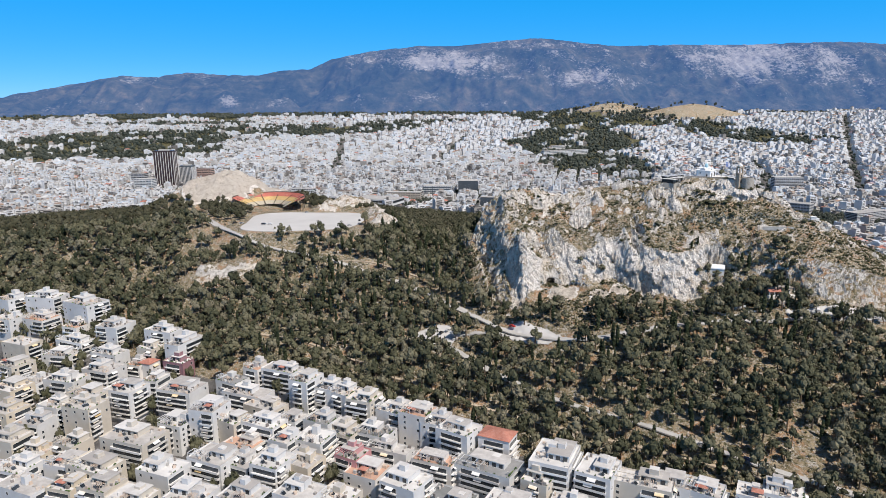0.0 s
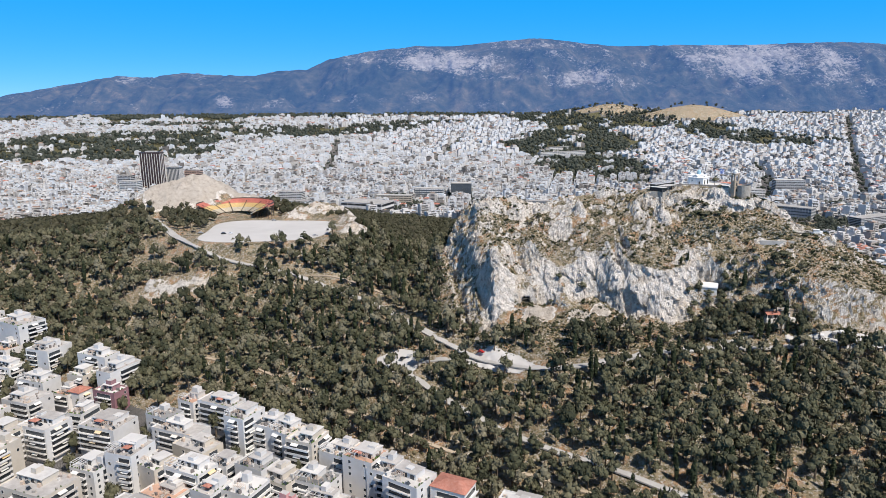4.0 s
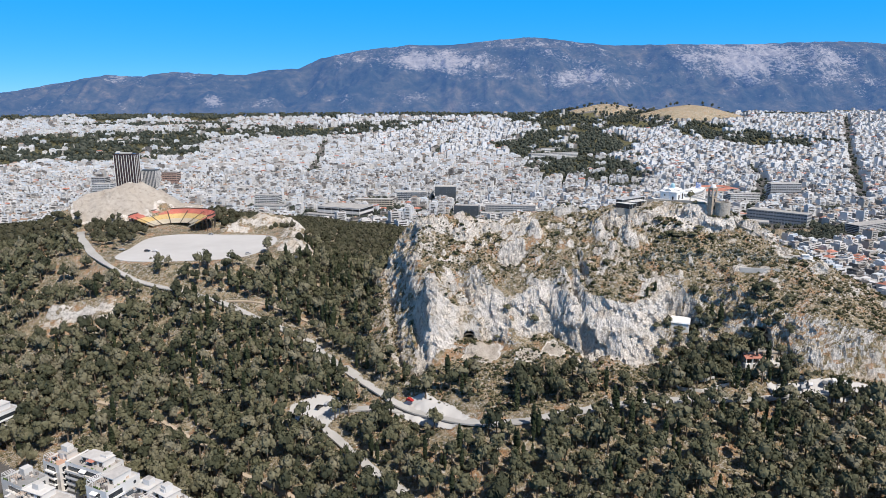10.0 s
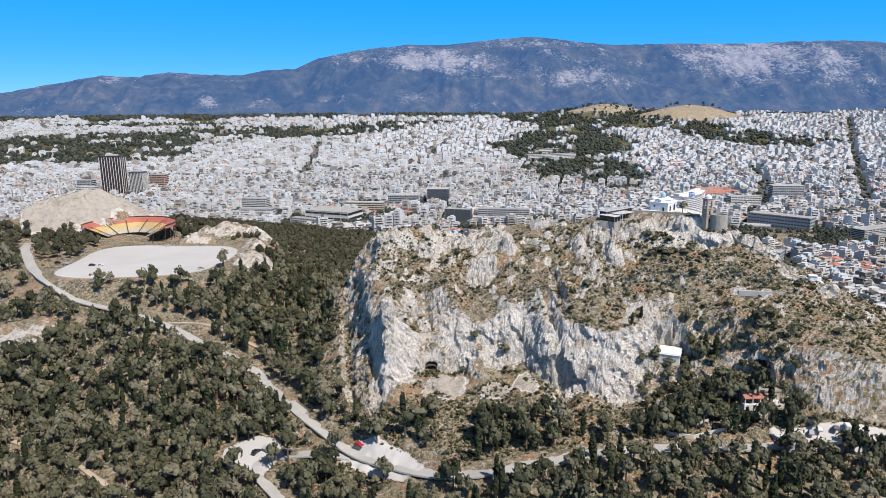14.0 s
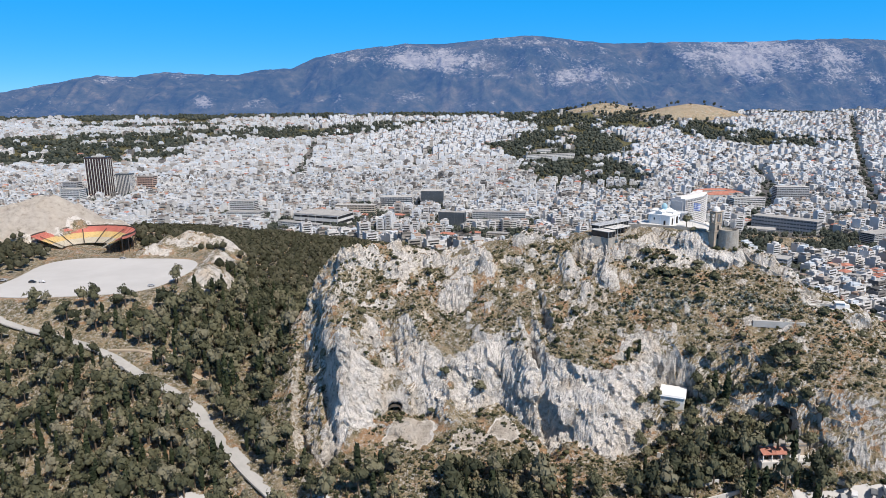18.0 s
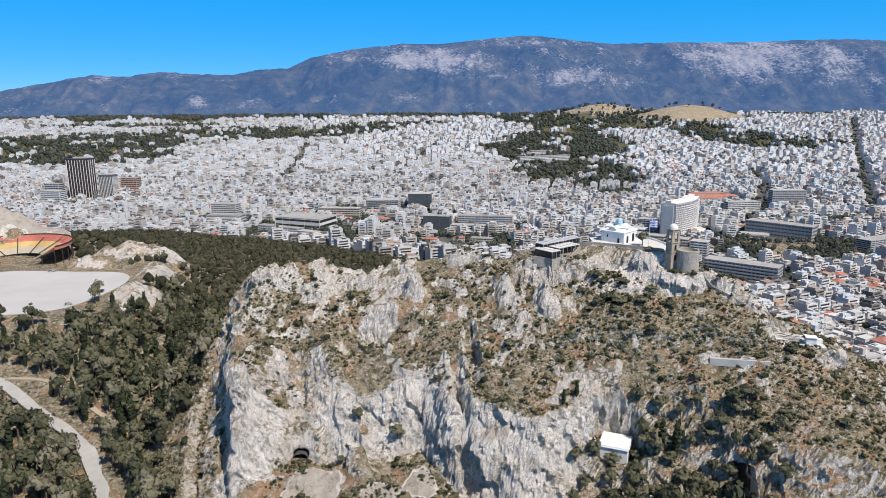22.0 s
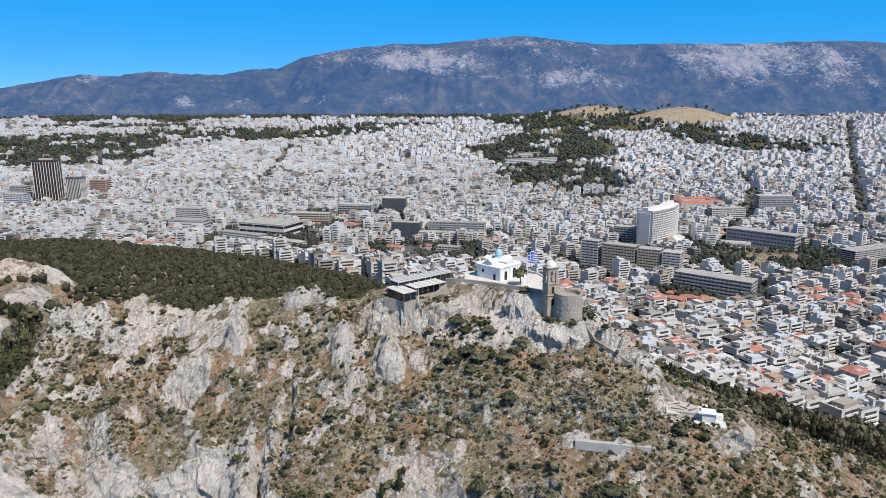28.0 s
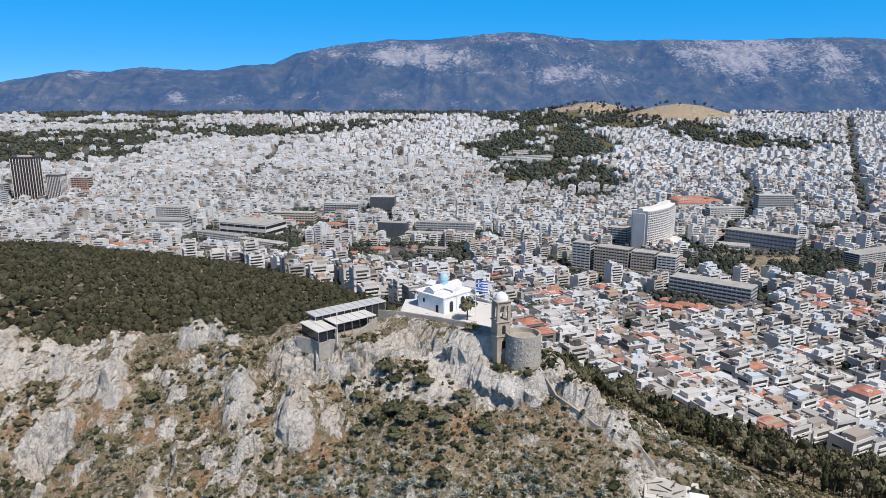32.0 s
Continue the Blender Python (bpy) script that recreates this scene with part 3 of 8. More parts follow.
CREST = [(-900, 220, 200), (-600, 200, 214), (-430, 170, 228), (-350, 150, 227), (-270, 110, 227), (-215, 60, 214), (-190, 20, 213), (-174, 10, 236), (-165, 11, 257), (-156, 12, 264.5), (-146, 7, 267), (-125, 12, 266.5), (-117, 10, 263), (-107, 8, 263), (-96, 5, 267.5), (-78, 1, 270), (-58, -6, 273),
         (-37, -6, 272), (-20, -3, 274), (0, 2, 276), (18, -14, 276), (30, -27, 268), (45, -42, 258), (60, -46, 252), (80, -42, 241), (110, -32, 226), (160, -10, 202), (240, 20, 165), (400, 60, 138), (600, 60, 124)]
BACK1 = [(-900, 330, 180), (-600, 310, 200), (-430, 300, 214), (-350, 260, 224), (-270, 220, 212), (-215, 180, 200), (-160, 110, 208), (-88, 90, 212), (0, 60, 228), (30, 40, 238), (60, 20, 235), (105, 33, 204), (167, 97, 168), (260, 110, 146), (400, 130, 134), (600, 150, 120)]
BACK2 = [(-900, 580, 150), (-600, 560, 172), (-430, 540, 177), (-218, 450, 178), (-88, 330, 181), (0, 250, 180), (110, 185, 163), (260, 230, 130), (400, 260, 122), (600, 280, 112)]
FARTHER = [(-900, 110), (700, 108), (1150, 98), (1700, 112), (2150, 138), (2700, 196), (3150, 250), (3500, 272), (3900, 275)]
LINES = [np.array(a, float) for a in (STREET, ROAD, FOOT, TOP, MID, CREST, BACK1, BACK2)]
PLAZA = (-329.0, 114.0, 64.0, 58.0, 226.5)     # the level yard before the theatre


def base_height(x, y):
    x, y = np.broadcast_arrays(np.asarray(x, float), np.asarray(y, float))
    ys = [np.full(x.shape, -700.0)] + [np.interp(x, a[:, 0], a[:, 1]) for a in LINES] + [np.full(x.shape, float(a)) for a, _ in FARTHER[1:]]
    zs = [np.full(x.shape, 118.0)] + [np.interp(x, a[:, 0], a[:, 2]) for a in LINES] + [np.full(x.shape, float(b)) for _, b in FARTHER[1:]]
    z = zs[0].copy()
    for a, b, za, zb in zip(ys, ys[1:], zs, zs[1:]):
        z = z + (zb - za) * np.clip((y - a) / np.maximum(b - a, 0.5), 0, 1)
    return z


def rise(x, y, cx, cy, rx, ry, rz, turn=0.0, sharp=2.0):
    c, s = math.cos(radians(turn)), math.sin(radians(turn))
    u, v = ((x - cx) * c + (y - cy) * s) / rx, (-(x - cx) * s + (y - cy) * c) / ry
    return rz * np.exp(-(np.abs(u) ** sharp + np.abs(v) ** sharp))


FEATURES = [(-147, -58, 4.5, 9, 13, 8), (-153.5, -54, 2.6, 13, -17, 10), (-151, -70, 3.0, 6, -8, 0), (-136, -46, 7, 8, -8, 15), (-118, -38, 6, 12, 7, 25), (-127.5, -40, 2.2, 7, -7, 20), (-69, -66, 2.0, 14, -13, 8), (-65.5, -46, 1.6, 12, -6, 5),
            (-102.5, -27, 6.5, 3.2, -7.5, -8), (-104, -62, 4.0, 7, 7, 10), (-90, -50, 4, 7, 4, 0), (-56, -80, 9, 6, 4, 0), (-87, -13, 4, 3, 4, 20), (-52, -20, 4, 6, 5, 0), (-36, -31, 3, 6, 5, 10), (-152, 2, 7, 3.5, 5, 0),
            (-160, -1, 3.0, 4.0, -7, 15)]
FEATURES += [(-20, -58, 6, 5, 5, 0), (5, -72, 6, 6, 5, 0), (-161, -24, 4, 12, 5, 8), (-44, -14, 3, 5, -4, 0)]


def on_hill(x, y):
    return smooth(-206, -186, x) * (1 - smooth(110, 170, x)) * smooth(-128, -98, y) * (1 - smooth(40, 90, y))


LEVELS = ((-28, -5, 17, 12, 274.0, 1.35), (17, -23, 9, 7.5, 270.6, 1.6), (0, 0, 17, 12.5, 277.0, 1.25), (8, -14, 7.5, 7, 276.6, 1.2), (49, -54, 11, 9, 252.6, 1.3), (-127, -61, 7, 5, 210.3, 1.5), (-18.6, -73, 7.5, 7, 219.6, 1.3), (8.5, -100.5, 12, 5.5, 213.6, 1.25))


OUTCROPS = ((-87, -15, 4, 3.5, 4.0, 25), (-50, -26, 3.6, 5.5, 4.0, 10), (-46, -36, 3.6, 4, 2.6, 0), (-67, -2, 6, 3.0, 3.0, 10), (-38, -14, 5, 4.5, 2.8, 0), (-37, -29, 4.5, 6, 2.8, 15), (-110, 2, 6, 3, 3.5, 0), (-128, -6, 6, 4, 3.5, 12), (31, -33, 5, 3.5, 4.5, -35), (38, -40, 4, 3, 3.5, -35), (-100, -22, 7, 3.5, 4.0, 8))


def rocky(x, y):
    """Where bare limestone breaks through on the hill, 0 to 1."""
    k = 0.42 * ridged(x / 12 + 0.5 * y / 17, y / 10, 0, 3, 608) + 0.8 * fbm(x / 4, y / 4, 0, 3, 609) + 0.2 * fbm(x / 30, y / 30, 0, 2, 610)
    k = smooth(0.12, 0.42, k + 0.16 * smooth(-60, -130, x) - 0.20 * smooth(-40, 10, x) * smooth(-25, -40, y) + 0.18 * smooth(-12, 4, y) * (1 - smooth(-40, -20, x)))
    for cx, cy, rx, ry in ((-7, -38, 14, 10), (-138, -50, 6.5, 8), (-107, -42, 13, 7), (-52, -62, 14, 9), (-45, 2, 6, 7)):
        k = k * (0.15 + 0.85 * smooth(0.75, 1.25, np.hypot((x - cx) / rx, (y - cy) / ry)))
    k = k * smooth(-5, 3, y - np.interp(x, [p[0] for p in FOOT], [p[1] for p in FOOT]))
    for cx, cy, rx, ry, rz, a in OUTCROPS:
        k = np.maximum(k, 1 - smooth(0.8, 1.25, np.hypot((x - cx) / rx, (y - cy + 1) / (ry + 1)) + 0.3 * fbm(x / 4, y / 4, 0, 2, 611)))
    return np.maximum(k, (1 - smooth(0.75, 1.15, np.hypot((x - 15) / 25, (y + 24) / 9.5) + 0.25 * fbm(x / 6, y / 6, 0, 2, 612)))) * on_hill(x, y)


def tan_rise(x, y):
    """The two bare hills at the far edge of the city, 0 to 1."""
    return np.maximum(rise(x, y, 1107, 3010, 240, 110, 1), 0.8 * rise(x, y, 746, 3200, 220, 110, 1))


def lie(x, y):
    """The large forms of the land, without the roughness of its rock."""
    z = base_height(x, y)
    # rocks round the theatre yard
    z = z + rise(x, y, -452, 232, 46, 34, 33, 10, 3) + rise(x, y, -400, 250, 50, 22, 17, -10, 2.5)
    z = z + rise(x, y, -264, 150, 16, 46, 13, 28, 2.5) + rise(x, y, -252, 96, 13, 16, 12, 0, 2.5) + rise(x, y, -292, 205, 34, 14, 16, 0, 2.5)
    z = z + rise(x, y, -318, 178, 15, 9, 10, 20, 2) + rise(x, y, -377, 26, 26, 7, 5, 6, 3)
    # pillars, clefts and crags of the rock face: centre, half widths, height, turn
    for cx, cy, rx, ry, rz, a in FEATURES:
        z = z + rise(x, y, cx, cy, rx, ry, rz, a, 2.4)
    # upright west walls of the spur and of the top block
    z = z + rise(x, y, -161.5, -51, 7.2, 15, -13, 12, 6) + rise(x, y, -158, -73, 6.5, 7, -9, 0, 6) + rise(x, y, -170, 2, 7.5, 9, -8, 8, 5) + rise(x, y, -166.5, -24, 6.5, 15, -9, 10, 6)
    # level places: summit terrace, restaurant, the bastion's rock
    for cx, cy, rx, ry, cz, spread in LEVELS:
        w = 1 - smooth(0.8, spread, np.hypot((x - cx) / rx, (y - cy) / ry))
        z = z * (1 - w) + cz * w
    return z


def steep_at(x, y):
    """How near to upright the large forms are, 0 to 1."""
    e = 1.6
    g = np.hypot(lie(x + e, y) - lie(x - e, y), lie(x, y + e) - lie(x, y - e)) / (2 * e)
    return smooth(0.75, 1.9, g)


def height(x, y):
    x, y = np.broadcast_arrays(np.asarray(x, float), np.asarray(y, float))
    z = lie(x, y)
    near = 1 - smooth(500, 900, y)
    crag = np.zeros(x.shape)
    for cx, cy, rx, ry in ((-448, 228, 52, 36), (-402, 250, 46, 22), (-264, 150, 18, 46), (-252, 96, 16, 18), (-292, 205, 36, 16), (-318, 178, 17, 11), (-377, 22, 30, 10)):
        crag = np.maximum(crag, 1 - smooth(0.8, 1.1, np.hypot((x - cx) / rx, (y - cy) / ry)))
    z = z + crag * (facets(x + 2 * vnoise(x / 9, y / 9, 0, 33), y, 11.0, 54) * 1.6 + facets(x, y, 5.0, 55) * 0.9 + 1.6 * ridged(x / 14, y / 14, 0, 3, 56))
    # slopes roll a little
    z = z + near * (1 - on_hill(x, y)) * (fbm(x / 60, y / 60, 0, 3, 3) * 3.0)
    hill = on_hill(x, y)
    off_level = np.ones(x.shape)
    for cx, cy, rx, ry, cz, spread in LEVELS:
        off_level = off_level * smooth(0.85, spread, np.hypot((x - cx) / rx, (y - cy) / ry))
    # upright blocks that stand out of the slope
    for cx, cy, rx, ry, rz, a in OUTCROPS:
        z = z + rise(x + 2.2 * vnoise(x / 3, y / 3, 0, 34), y + 2.2 * vnoise(x / 3, y / 3, 0, 35), cx, cy, rx, ry, rz, a, 3.4) * off_level
    flat = np.zeros(x.shape)
    for cx, cy, rx, ry, cz, spread in LEVELS:
        flat = np.maximum(flat, 1 - smooth(0.86, 1.0, np.hypot((x - cx) / rx, (y - cy) / ry)))
    rough = hill * (1 - flat) * smooth(0.5, 1.2, np.hypot((x + 127) / 6.5, (y + 57) / 8)) * smooth(0.5, 1.2, np.hypot((x - 14.5) / 5, (y + 94) / 6))
    rough = rough * (1 - 0.85 * steep_at(x, y))
    rk = rocky(x, y)
    far = 82 * tan_rise(x, y)
    rug = rough * (0.35 + 0.65 * smooth(0.0, 0.6, fbm(x / 34, y / 34, 0, 2, 8) + 0.25))
    z = z + far + rug * (ridged(x / 17 + 0.35 * y / 22, y / 14, 0, 5, 11) * 2.6 - 0.6)
    z = z + rough * fbm(x / 5, y / 5, 0, 3, 21) * 0.8
    # the rock breaks in tilted blocks
    wx, wy = x + 1.5 * vnoise(x / 4, y / 4, 0, 31), y + 1.5 * vnoise(x / 4, y / 4, 0, 32)
    z = z + (0.10 + 0.90 * rk) * rough * (facets(wx, wy * 0.8, 5.0, 51) * 0.75 + facets(wx, wy, 2.2, 52) * 0.6)
    z = z + rk * rough * 0.8
    # ledges: the rock breaks in steps that wander up and down
    warp = fbm(x / 24, y / 24, 0, 3, 27) * 9 + 0.08 * x
    step = 5.0
    ph = (z + warp) / step
    led = step / (2 * math.pi) * np.sin(2 * math.pi * ph)
    z = z - 0.5 * led * rough * smooth(-0.25, 0.35, fbm(x / 30, y / 30, 0, 2, 29) + 0.15)
    px, py, pa, pb, pz = PLAZA
    w = 1 - smooth(0.86, 1.12, np.sqrt(((x - px) / pa) ** 4 + ((y - py) / pb) ** 4) ** 0.5)
    z = z * (1 - w) + pz * w
    return z

# ---- where city, woods and hill lie ----
CITY_FRONT = np.array([(-900, 40), (-600, -15), (-430, -58), (-330, -112), (-237, -155), (-176, -194), (-100, -227), (0, -265), (150, -320), (600, -420)], float)
CITY_BACK = np.array([(-2500, 760), (-900, 690), (-600, 665), (-430, 640), (-218, 520), (-88, 385), (-20, 290), (40, 225), (85, 140), (130, 118), (180, 140), (260, 135), (400, 105), (600, 85), (2500, 60)], float)
PARKS = [(-1750, 2330, 640, 150, 0), (-760, 2650, 420, 70, 4), (-1250, 3230, 1400, 80, 0), (260, 3230, 720, 90, 0), (1050, 3180, 950, 60, 0), (700, 2830, 330, 130, 8), (-1500, 2960, 420, 60, 0), (330, 1760, 180, 260, 0), (420, 2380, 240, 420, -8), (-1600, 2420, 560, 330, 10), (-700, 2780, 520, 75, -4), (1090, 2650, 180, 190, 0), (260, 1980, 150, 480, 12), (430, 2520, 260, 130, 0), (1130, 2480, 190, 300, 20)]
PARKS += [(-1750, 2350, 420, 90, 0), (-1350, 2680, 520, 55, 0), (-800, 2560, 240, 40, 10), (-1150, 3350, 1500, 70, 0),
         (360, 1380, 60, 60, 0), (-240, 830, 75, 60, 20), (640, 700, 260, 70, -12), (450, 720, 120, 55, -25), (380, 700, 60, 45, 0), (700, 1000, 120, 40, 10), (-760, 860, 130, 30, 0), (800, 3100, 500, 150, 0), (420, 3050, 240, 220, 0)]
PARKS += [(-1300, 2130, 280, 160, 0), (-1750, 2150, 320, 230, 0), (-560, 2830, 330, 60, 4), (-1000, 2800, 360, 75, -5), (-250, 2960, 260, 50, 0), (1250, 2500, 280, 60, -35), (330, 1660, 130, 150, 0)]


def in_park(x, y):
    out = np.zeros(np.shape(x), bool)
    wob = 0.25 * vnoise(np.asarray(x) / 60, np.asarray(y) / 60, 0, 91)
    for cx, cy, rx, ry, a in PARKS:
        c, s = math.cos(radians(a)), math.sin(radians(a))
        u, v = ((x - cx) * c + (y - cy) * s) / rx, (-(x - cx) * s + (y - cy) * c) / ry
        out |= np.hypot(u, v) + wob < 1
    return out



# ---- the ground, one sheet ----
def spaced(stops):
    """Grid lines from (from, to, step) stretches."""
    out = []
    for a, b, s in stops:
        out.append(np.arange(a, b, s))
    return np.concatenate(out + [np.array([stops[-1][1]])])


gx = spaced([(-4200, -1000, 100), (-1000, -560, 20), (-560, -202, 2.6), (-202, -176, 1.2), (-176, -20, 0.66), (-20, 100, 0.8), (100, 300, 4.5), (300, 800, 25), (800, 4200, 100)])
gy = spaced([(-900, -360, 20), (-360, -130, 4.5), (-130, -104, 1.0), (-104, -38, 0.46), (-38, 22, 0.7), (22, 270, 2.6), (270, 320, 5.0), (320, 800, 16), (800, 3900, 50)])
GX, GY = np.meshgrid(gx, gy)
GZ = height(GX, GY)
# steep faces are broken up in all three directions
e_ = 1.6
hx, hy = (lie(GX + e_, GY) - lie(GX - e_, GY)) / (2 * e_), (lie(GX, GY + e_) - lie(GX, GY - e_)) / (2 * e_)
steepness = smooth(0.6, 1.7, np.hypot(hx, hy)) * on_hill(GX, GY) * smooth(0.5, 1.2, np.hypot((GX + 127) / 6, (GY + 54) / 9))
on_face = steepness > 0.01
fx_, fy_, fz_ = GX[on_face], GY[on_face], GZ[on_face]
wob = 1.4 * vnoise(fx_ / 5, fy_ / 5, fz_ / 5, 43)
out_by = np.zeros(GX.shape)
out_by[on_face] = facets3(fx_ + wob, fy_, (fz_ + 0.35 * fx_ + wob) * 0.75, 8.5, 44) * 1.25 + facets3(fx_ + wob, fy_, fz_ * 0.9 + 0.3 * fx_, 3.6, 54) * 0.75 + facets3(fx_, fy_, fz_, 1.7, 64) * 0.4 + fbm(fx_ / 16, fy_ / 16, fz_ / 16, 3, 41) * 1.6
ln_ = np.sqrt(hx ** 2 + hy ** 2 + 1)
LX, LY, LZ = (A + steepness * out_by * N for A, N in ((GX, -hx / ln_), (GY, -hy / ln_), (GZ, 1 / ln_)))
rj = np.random.default_rng(77)
bony = np.maximum(rocky(GX, GY), steepness)
chip = 0.17 * bony * (1 - 0.55 * steepness)
LX, LY, LZ = (A + chip * rj.normal(0, k, GX.shape) for A, k in ((LX, 0.8), (LY, 0.8), (LZ, 1.2)))
ny, nx = GX.shape
# the caves: x, y, sill height, width, height, depth, turn
CAVES = [(-127.0, -52.5, 210.6, 5.2, 2.4, 7.0, 8, "dark low cave mouth at the foot of the white cliff"),
         (14.5, -92.5, 217.5, 5.5, 9.5, 8.0, 0, "tall dark cave above the terraces"),
         (-137.8, -31.5, 233.8, 3.2, 3.4, 4.0, 0, "small dark hollow high in the cliff")]
idx = np.arange(nx * ny).reshape(ny, nx)
quads = np.stack([idx[:-1, :-1], idx[:-1, 1:], idx[1:, 1:], idx[1:, :-1]], -1).reshape(-1, 4)
# each cave is pushed into the rock
CAVE_Y = []
for cx, cy, cz, cw, chh, dep, tn, _ in CAVES:
    near_mouth = (np.abs(LX - cx) < cw / 2 + 1.2) & (LZ > cz - 0.8) & (LZ < cz + chh + 1.0) & (np.abs(LY - cy) < 9)
    inside = near_mouth & (np.abs(LX - cx) < cw / 2) & (LZ > cz + 0.15) & (LZ < cz + chh + 0.4 - 0.3 * np.abs(LX - cx))
    CAVE_Y.append(float(np.median(LY[near_mouth])) if near_mouth.any() else cy)
    LY = np.where(inside, LY + dep + 2.5, LY)
bare = on_hill(GX, GY) * (-0.12 + 0.95 * rocky(GX, GY) + 0.3 * fbm(GX / 22, GY / 22, 0, 3, 61) + 0.15 * smooth(-30, -75, GY) * smooth(-10, -60, GX))
for cx, cy, rx, ry in ((-448, 225, 52, 32), (-405, 248, 40, 18), (-264, 150, 16, 40), (-252, 96, 16, 18), (-292, 205, 34, 14), (-318, 178, 16, 11), (-377, 21, 32, 9)):
    patch_ = np.hypot((GX - cx) / rx, (GY - cy) / ry) + 0.35 * fbm(GX / 12, GY / 12, 0, 3, 64)
    bare = np.maximum(bare, (1.55 if cx < -390 else (0.62 if cy < 50 else 0.85)) * (1 - smooth(0.85, 1.0, patch_)))
foot_l, top_l = np.interp(GX, LINES[2][:, 0], LINES[2][:, 1]), np.interp(GX, LINES[3][:, 0], LINES[3][:, 1])
face = smooth(-158, -146, GX) * (1 - smooth(-36, -26, GX)) * smooth(-4, 0, GY - foot_l) * (1 - smooth(0, 7, GY - top_l))
for cx, cy, rx, ry in ((-119, -67, 13, 8), (-84, -71, 6, 7), (-98, -74, 8, 5), (-74, -82, 3, 8)):
    patch_ = np.hypot((GX - cx) / rx, (GY - cy) / ry) + 0.55 * fbm(GX / 5, GY / 5, 0, 3, 66)
    bare = np.maximum(bare, 1.5 * (1 - smooth(0.75, 1.0, patch_)))
west = (1 - smooth(-160, -154, GX)) * smooth(-205, -190, GX) * smooth(-85, -70, GY) * (1 - smooth(10, 30, GY))
bare = bare - west * (1.0 - 0.9 * np.maximum(0, fbm(GX / 11, GY / 11, GZ / 11, 3, 65)))
bare = np.maximum(bare, face * steepness * (1.0 + 0.7 * fbm(GX / 12, GY / 9, GZ / 12, 4, 63)))
bare = np.maximum(bare, 1.2 * (1 - smooth(0.7, 1.2, np.hypot((GX - 8) / 30, (GY + 21) / 10))) * np.clip(0.35 + rocky(GX, GY), 0, 1) * on_hill(GX, GY))
tan_hill = tan_rise(GX, GY) > 0.3
bare = np.maximum(bare, 1.25 * (1 - smooth(0.7, 1.1, np.hypot((GX - 46) / 9, (GY + 52) / 8))))
urban = ((GY > np.interp(GX, CITY_BACK[:, 0], CITY_BACK[:, 1]) - 2) | (GY < np.interp(GX, CITY_FRONT[:, 0], CITY_FRONT[:, 1]) + 2)) & ~in_park(GX, GY) & ~tan_hill
bare = np.where(tan_hill, 0.42, bare)
bare = np.where(urban, -2.0, np.clip(bare, -0.88, 1.55))
bare = np.where((GY > 1200) & (in_park(GX, GY) | (GY > 3280)) & ~tan_hill, -4.0, bare)
smooth_face = (bony[:-1, :-1] < 0.45).ravel()
land = raw_mesh("ground", np.stack([LX, LY, LZ], -1).reshape(-1, 3), None, quads, smooth_face, bare.ravel())
ground_ob = place("ground", land, M_GROUND)
tagged(ground_ob, "limestone hill with dry grass slopes running down to the city", "ground", kind="structure")


def ribbon(name, points, width, material, lift, label, category="road"):
    """A road laid on the slope along a line."""
    pts = np.array(points, float)
    seg = np.hypot(*np.diff(pts, axis=0).T)
    s = np.r_[0, np.cumsum(seg)]
    d = np.arange(0, s[-1], 2.5)
    x, y = np.interp(d, s, pts[:, 0]), np.interp(d, s, pts[:, 1])
    k = np.ones(9) / 9
    x, y = np.convolve(np.pad(x, 4, "edge"), k, "valid"), np.convolve(np.pad(y, 4, "edge"), k, "valid")
    tx, ty = np.gradient(x), np.gradient(y)
    ln = np.hypot(tx, ty)
    wob = width / 2 * (1 + 0.08 * vnoise(d / 14, 0, 0, 5))
    px, py = -ty / ln * wob, tx / ln * wob
    zc = np.mean([height(x + a * px, y + a * py) for a in (-1, -0.5, 0, 0.5, 1)], axis=0) + 0.25
    zc = np.convolve(np.pad(zc, 4, "edge"), k, "valid") + lift
    v, q = [], []
    for a, dz in ((-1.03, -0.7), (-1, 0), (1, 0), (1.03, -0.7)):
        v.append(np.stack([x + a * px, y + a * py, zc + dz], -1))
    m = len(x)
    v = np.stack(v, 1).reshape(-1, 3)
    i = np.arange(m - 1)[:, None] * 4 + np.arange(3)[None]
    q = np.stack([i, i + 1, i + 5, i + 4], -1).reshape(-1, 4)[:, ::-1]
    ob = place(name, raw_mesh(name, v, None, q), material)
    return tagged(ob, label, category, kind="structure")


UPPER = [(-452, 175), (-438, 146), (-404, 96), (-377, 65), (-349, 46), (-314, 35), (-284, 23), (-251, -2), (-224, -20), (-199, -54), (-177, -80), (-158, -97), (-132, -113), (-114, -122),
         (-87, -120), (-60, -116), (-20, -118), (4, -118), (25, -118), (40, -120), (60, -125), (110, -140), (180, -170)]
LOWER = [(-158, -97), (-185, -93), (-204, -92), (-200, -102), (-190, -110), (-177, -127), (-147, -157), (-120, -176), (-91, -196), (-73, -208), (-52, -222), (0, -250), (60, -275)]
TRACK1 = [(-240, -118), (-204, -142), (-182, -160), (-150, -177), (-114, -198), (-60, -225), (0, -262)]
TRACK2 = [(-390, -40), (-340, -52), (-312, -66), (-293, -74), (-260, -98), (-236, -116)]
TRACK3 = [(-284, 23), (-262, 22), (-238, 6), (-215, -12)]
ribbon("road_upper", UPPER, 6.2, M_ROAD, 0.35, "pale worn asphalt road winding up the wooded slope")
ribbon("road_lower", LOWER, 4.8, M_ROAD, 0.35, "pale worn asphalt road down through the pines")
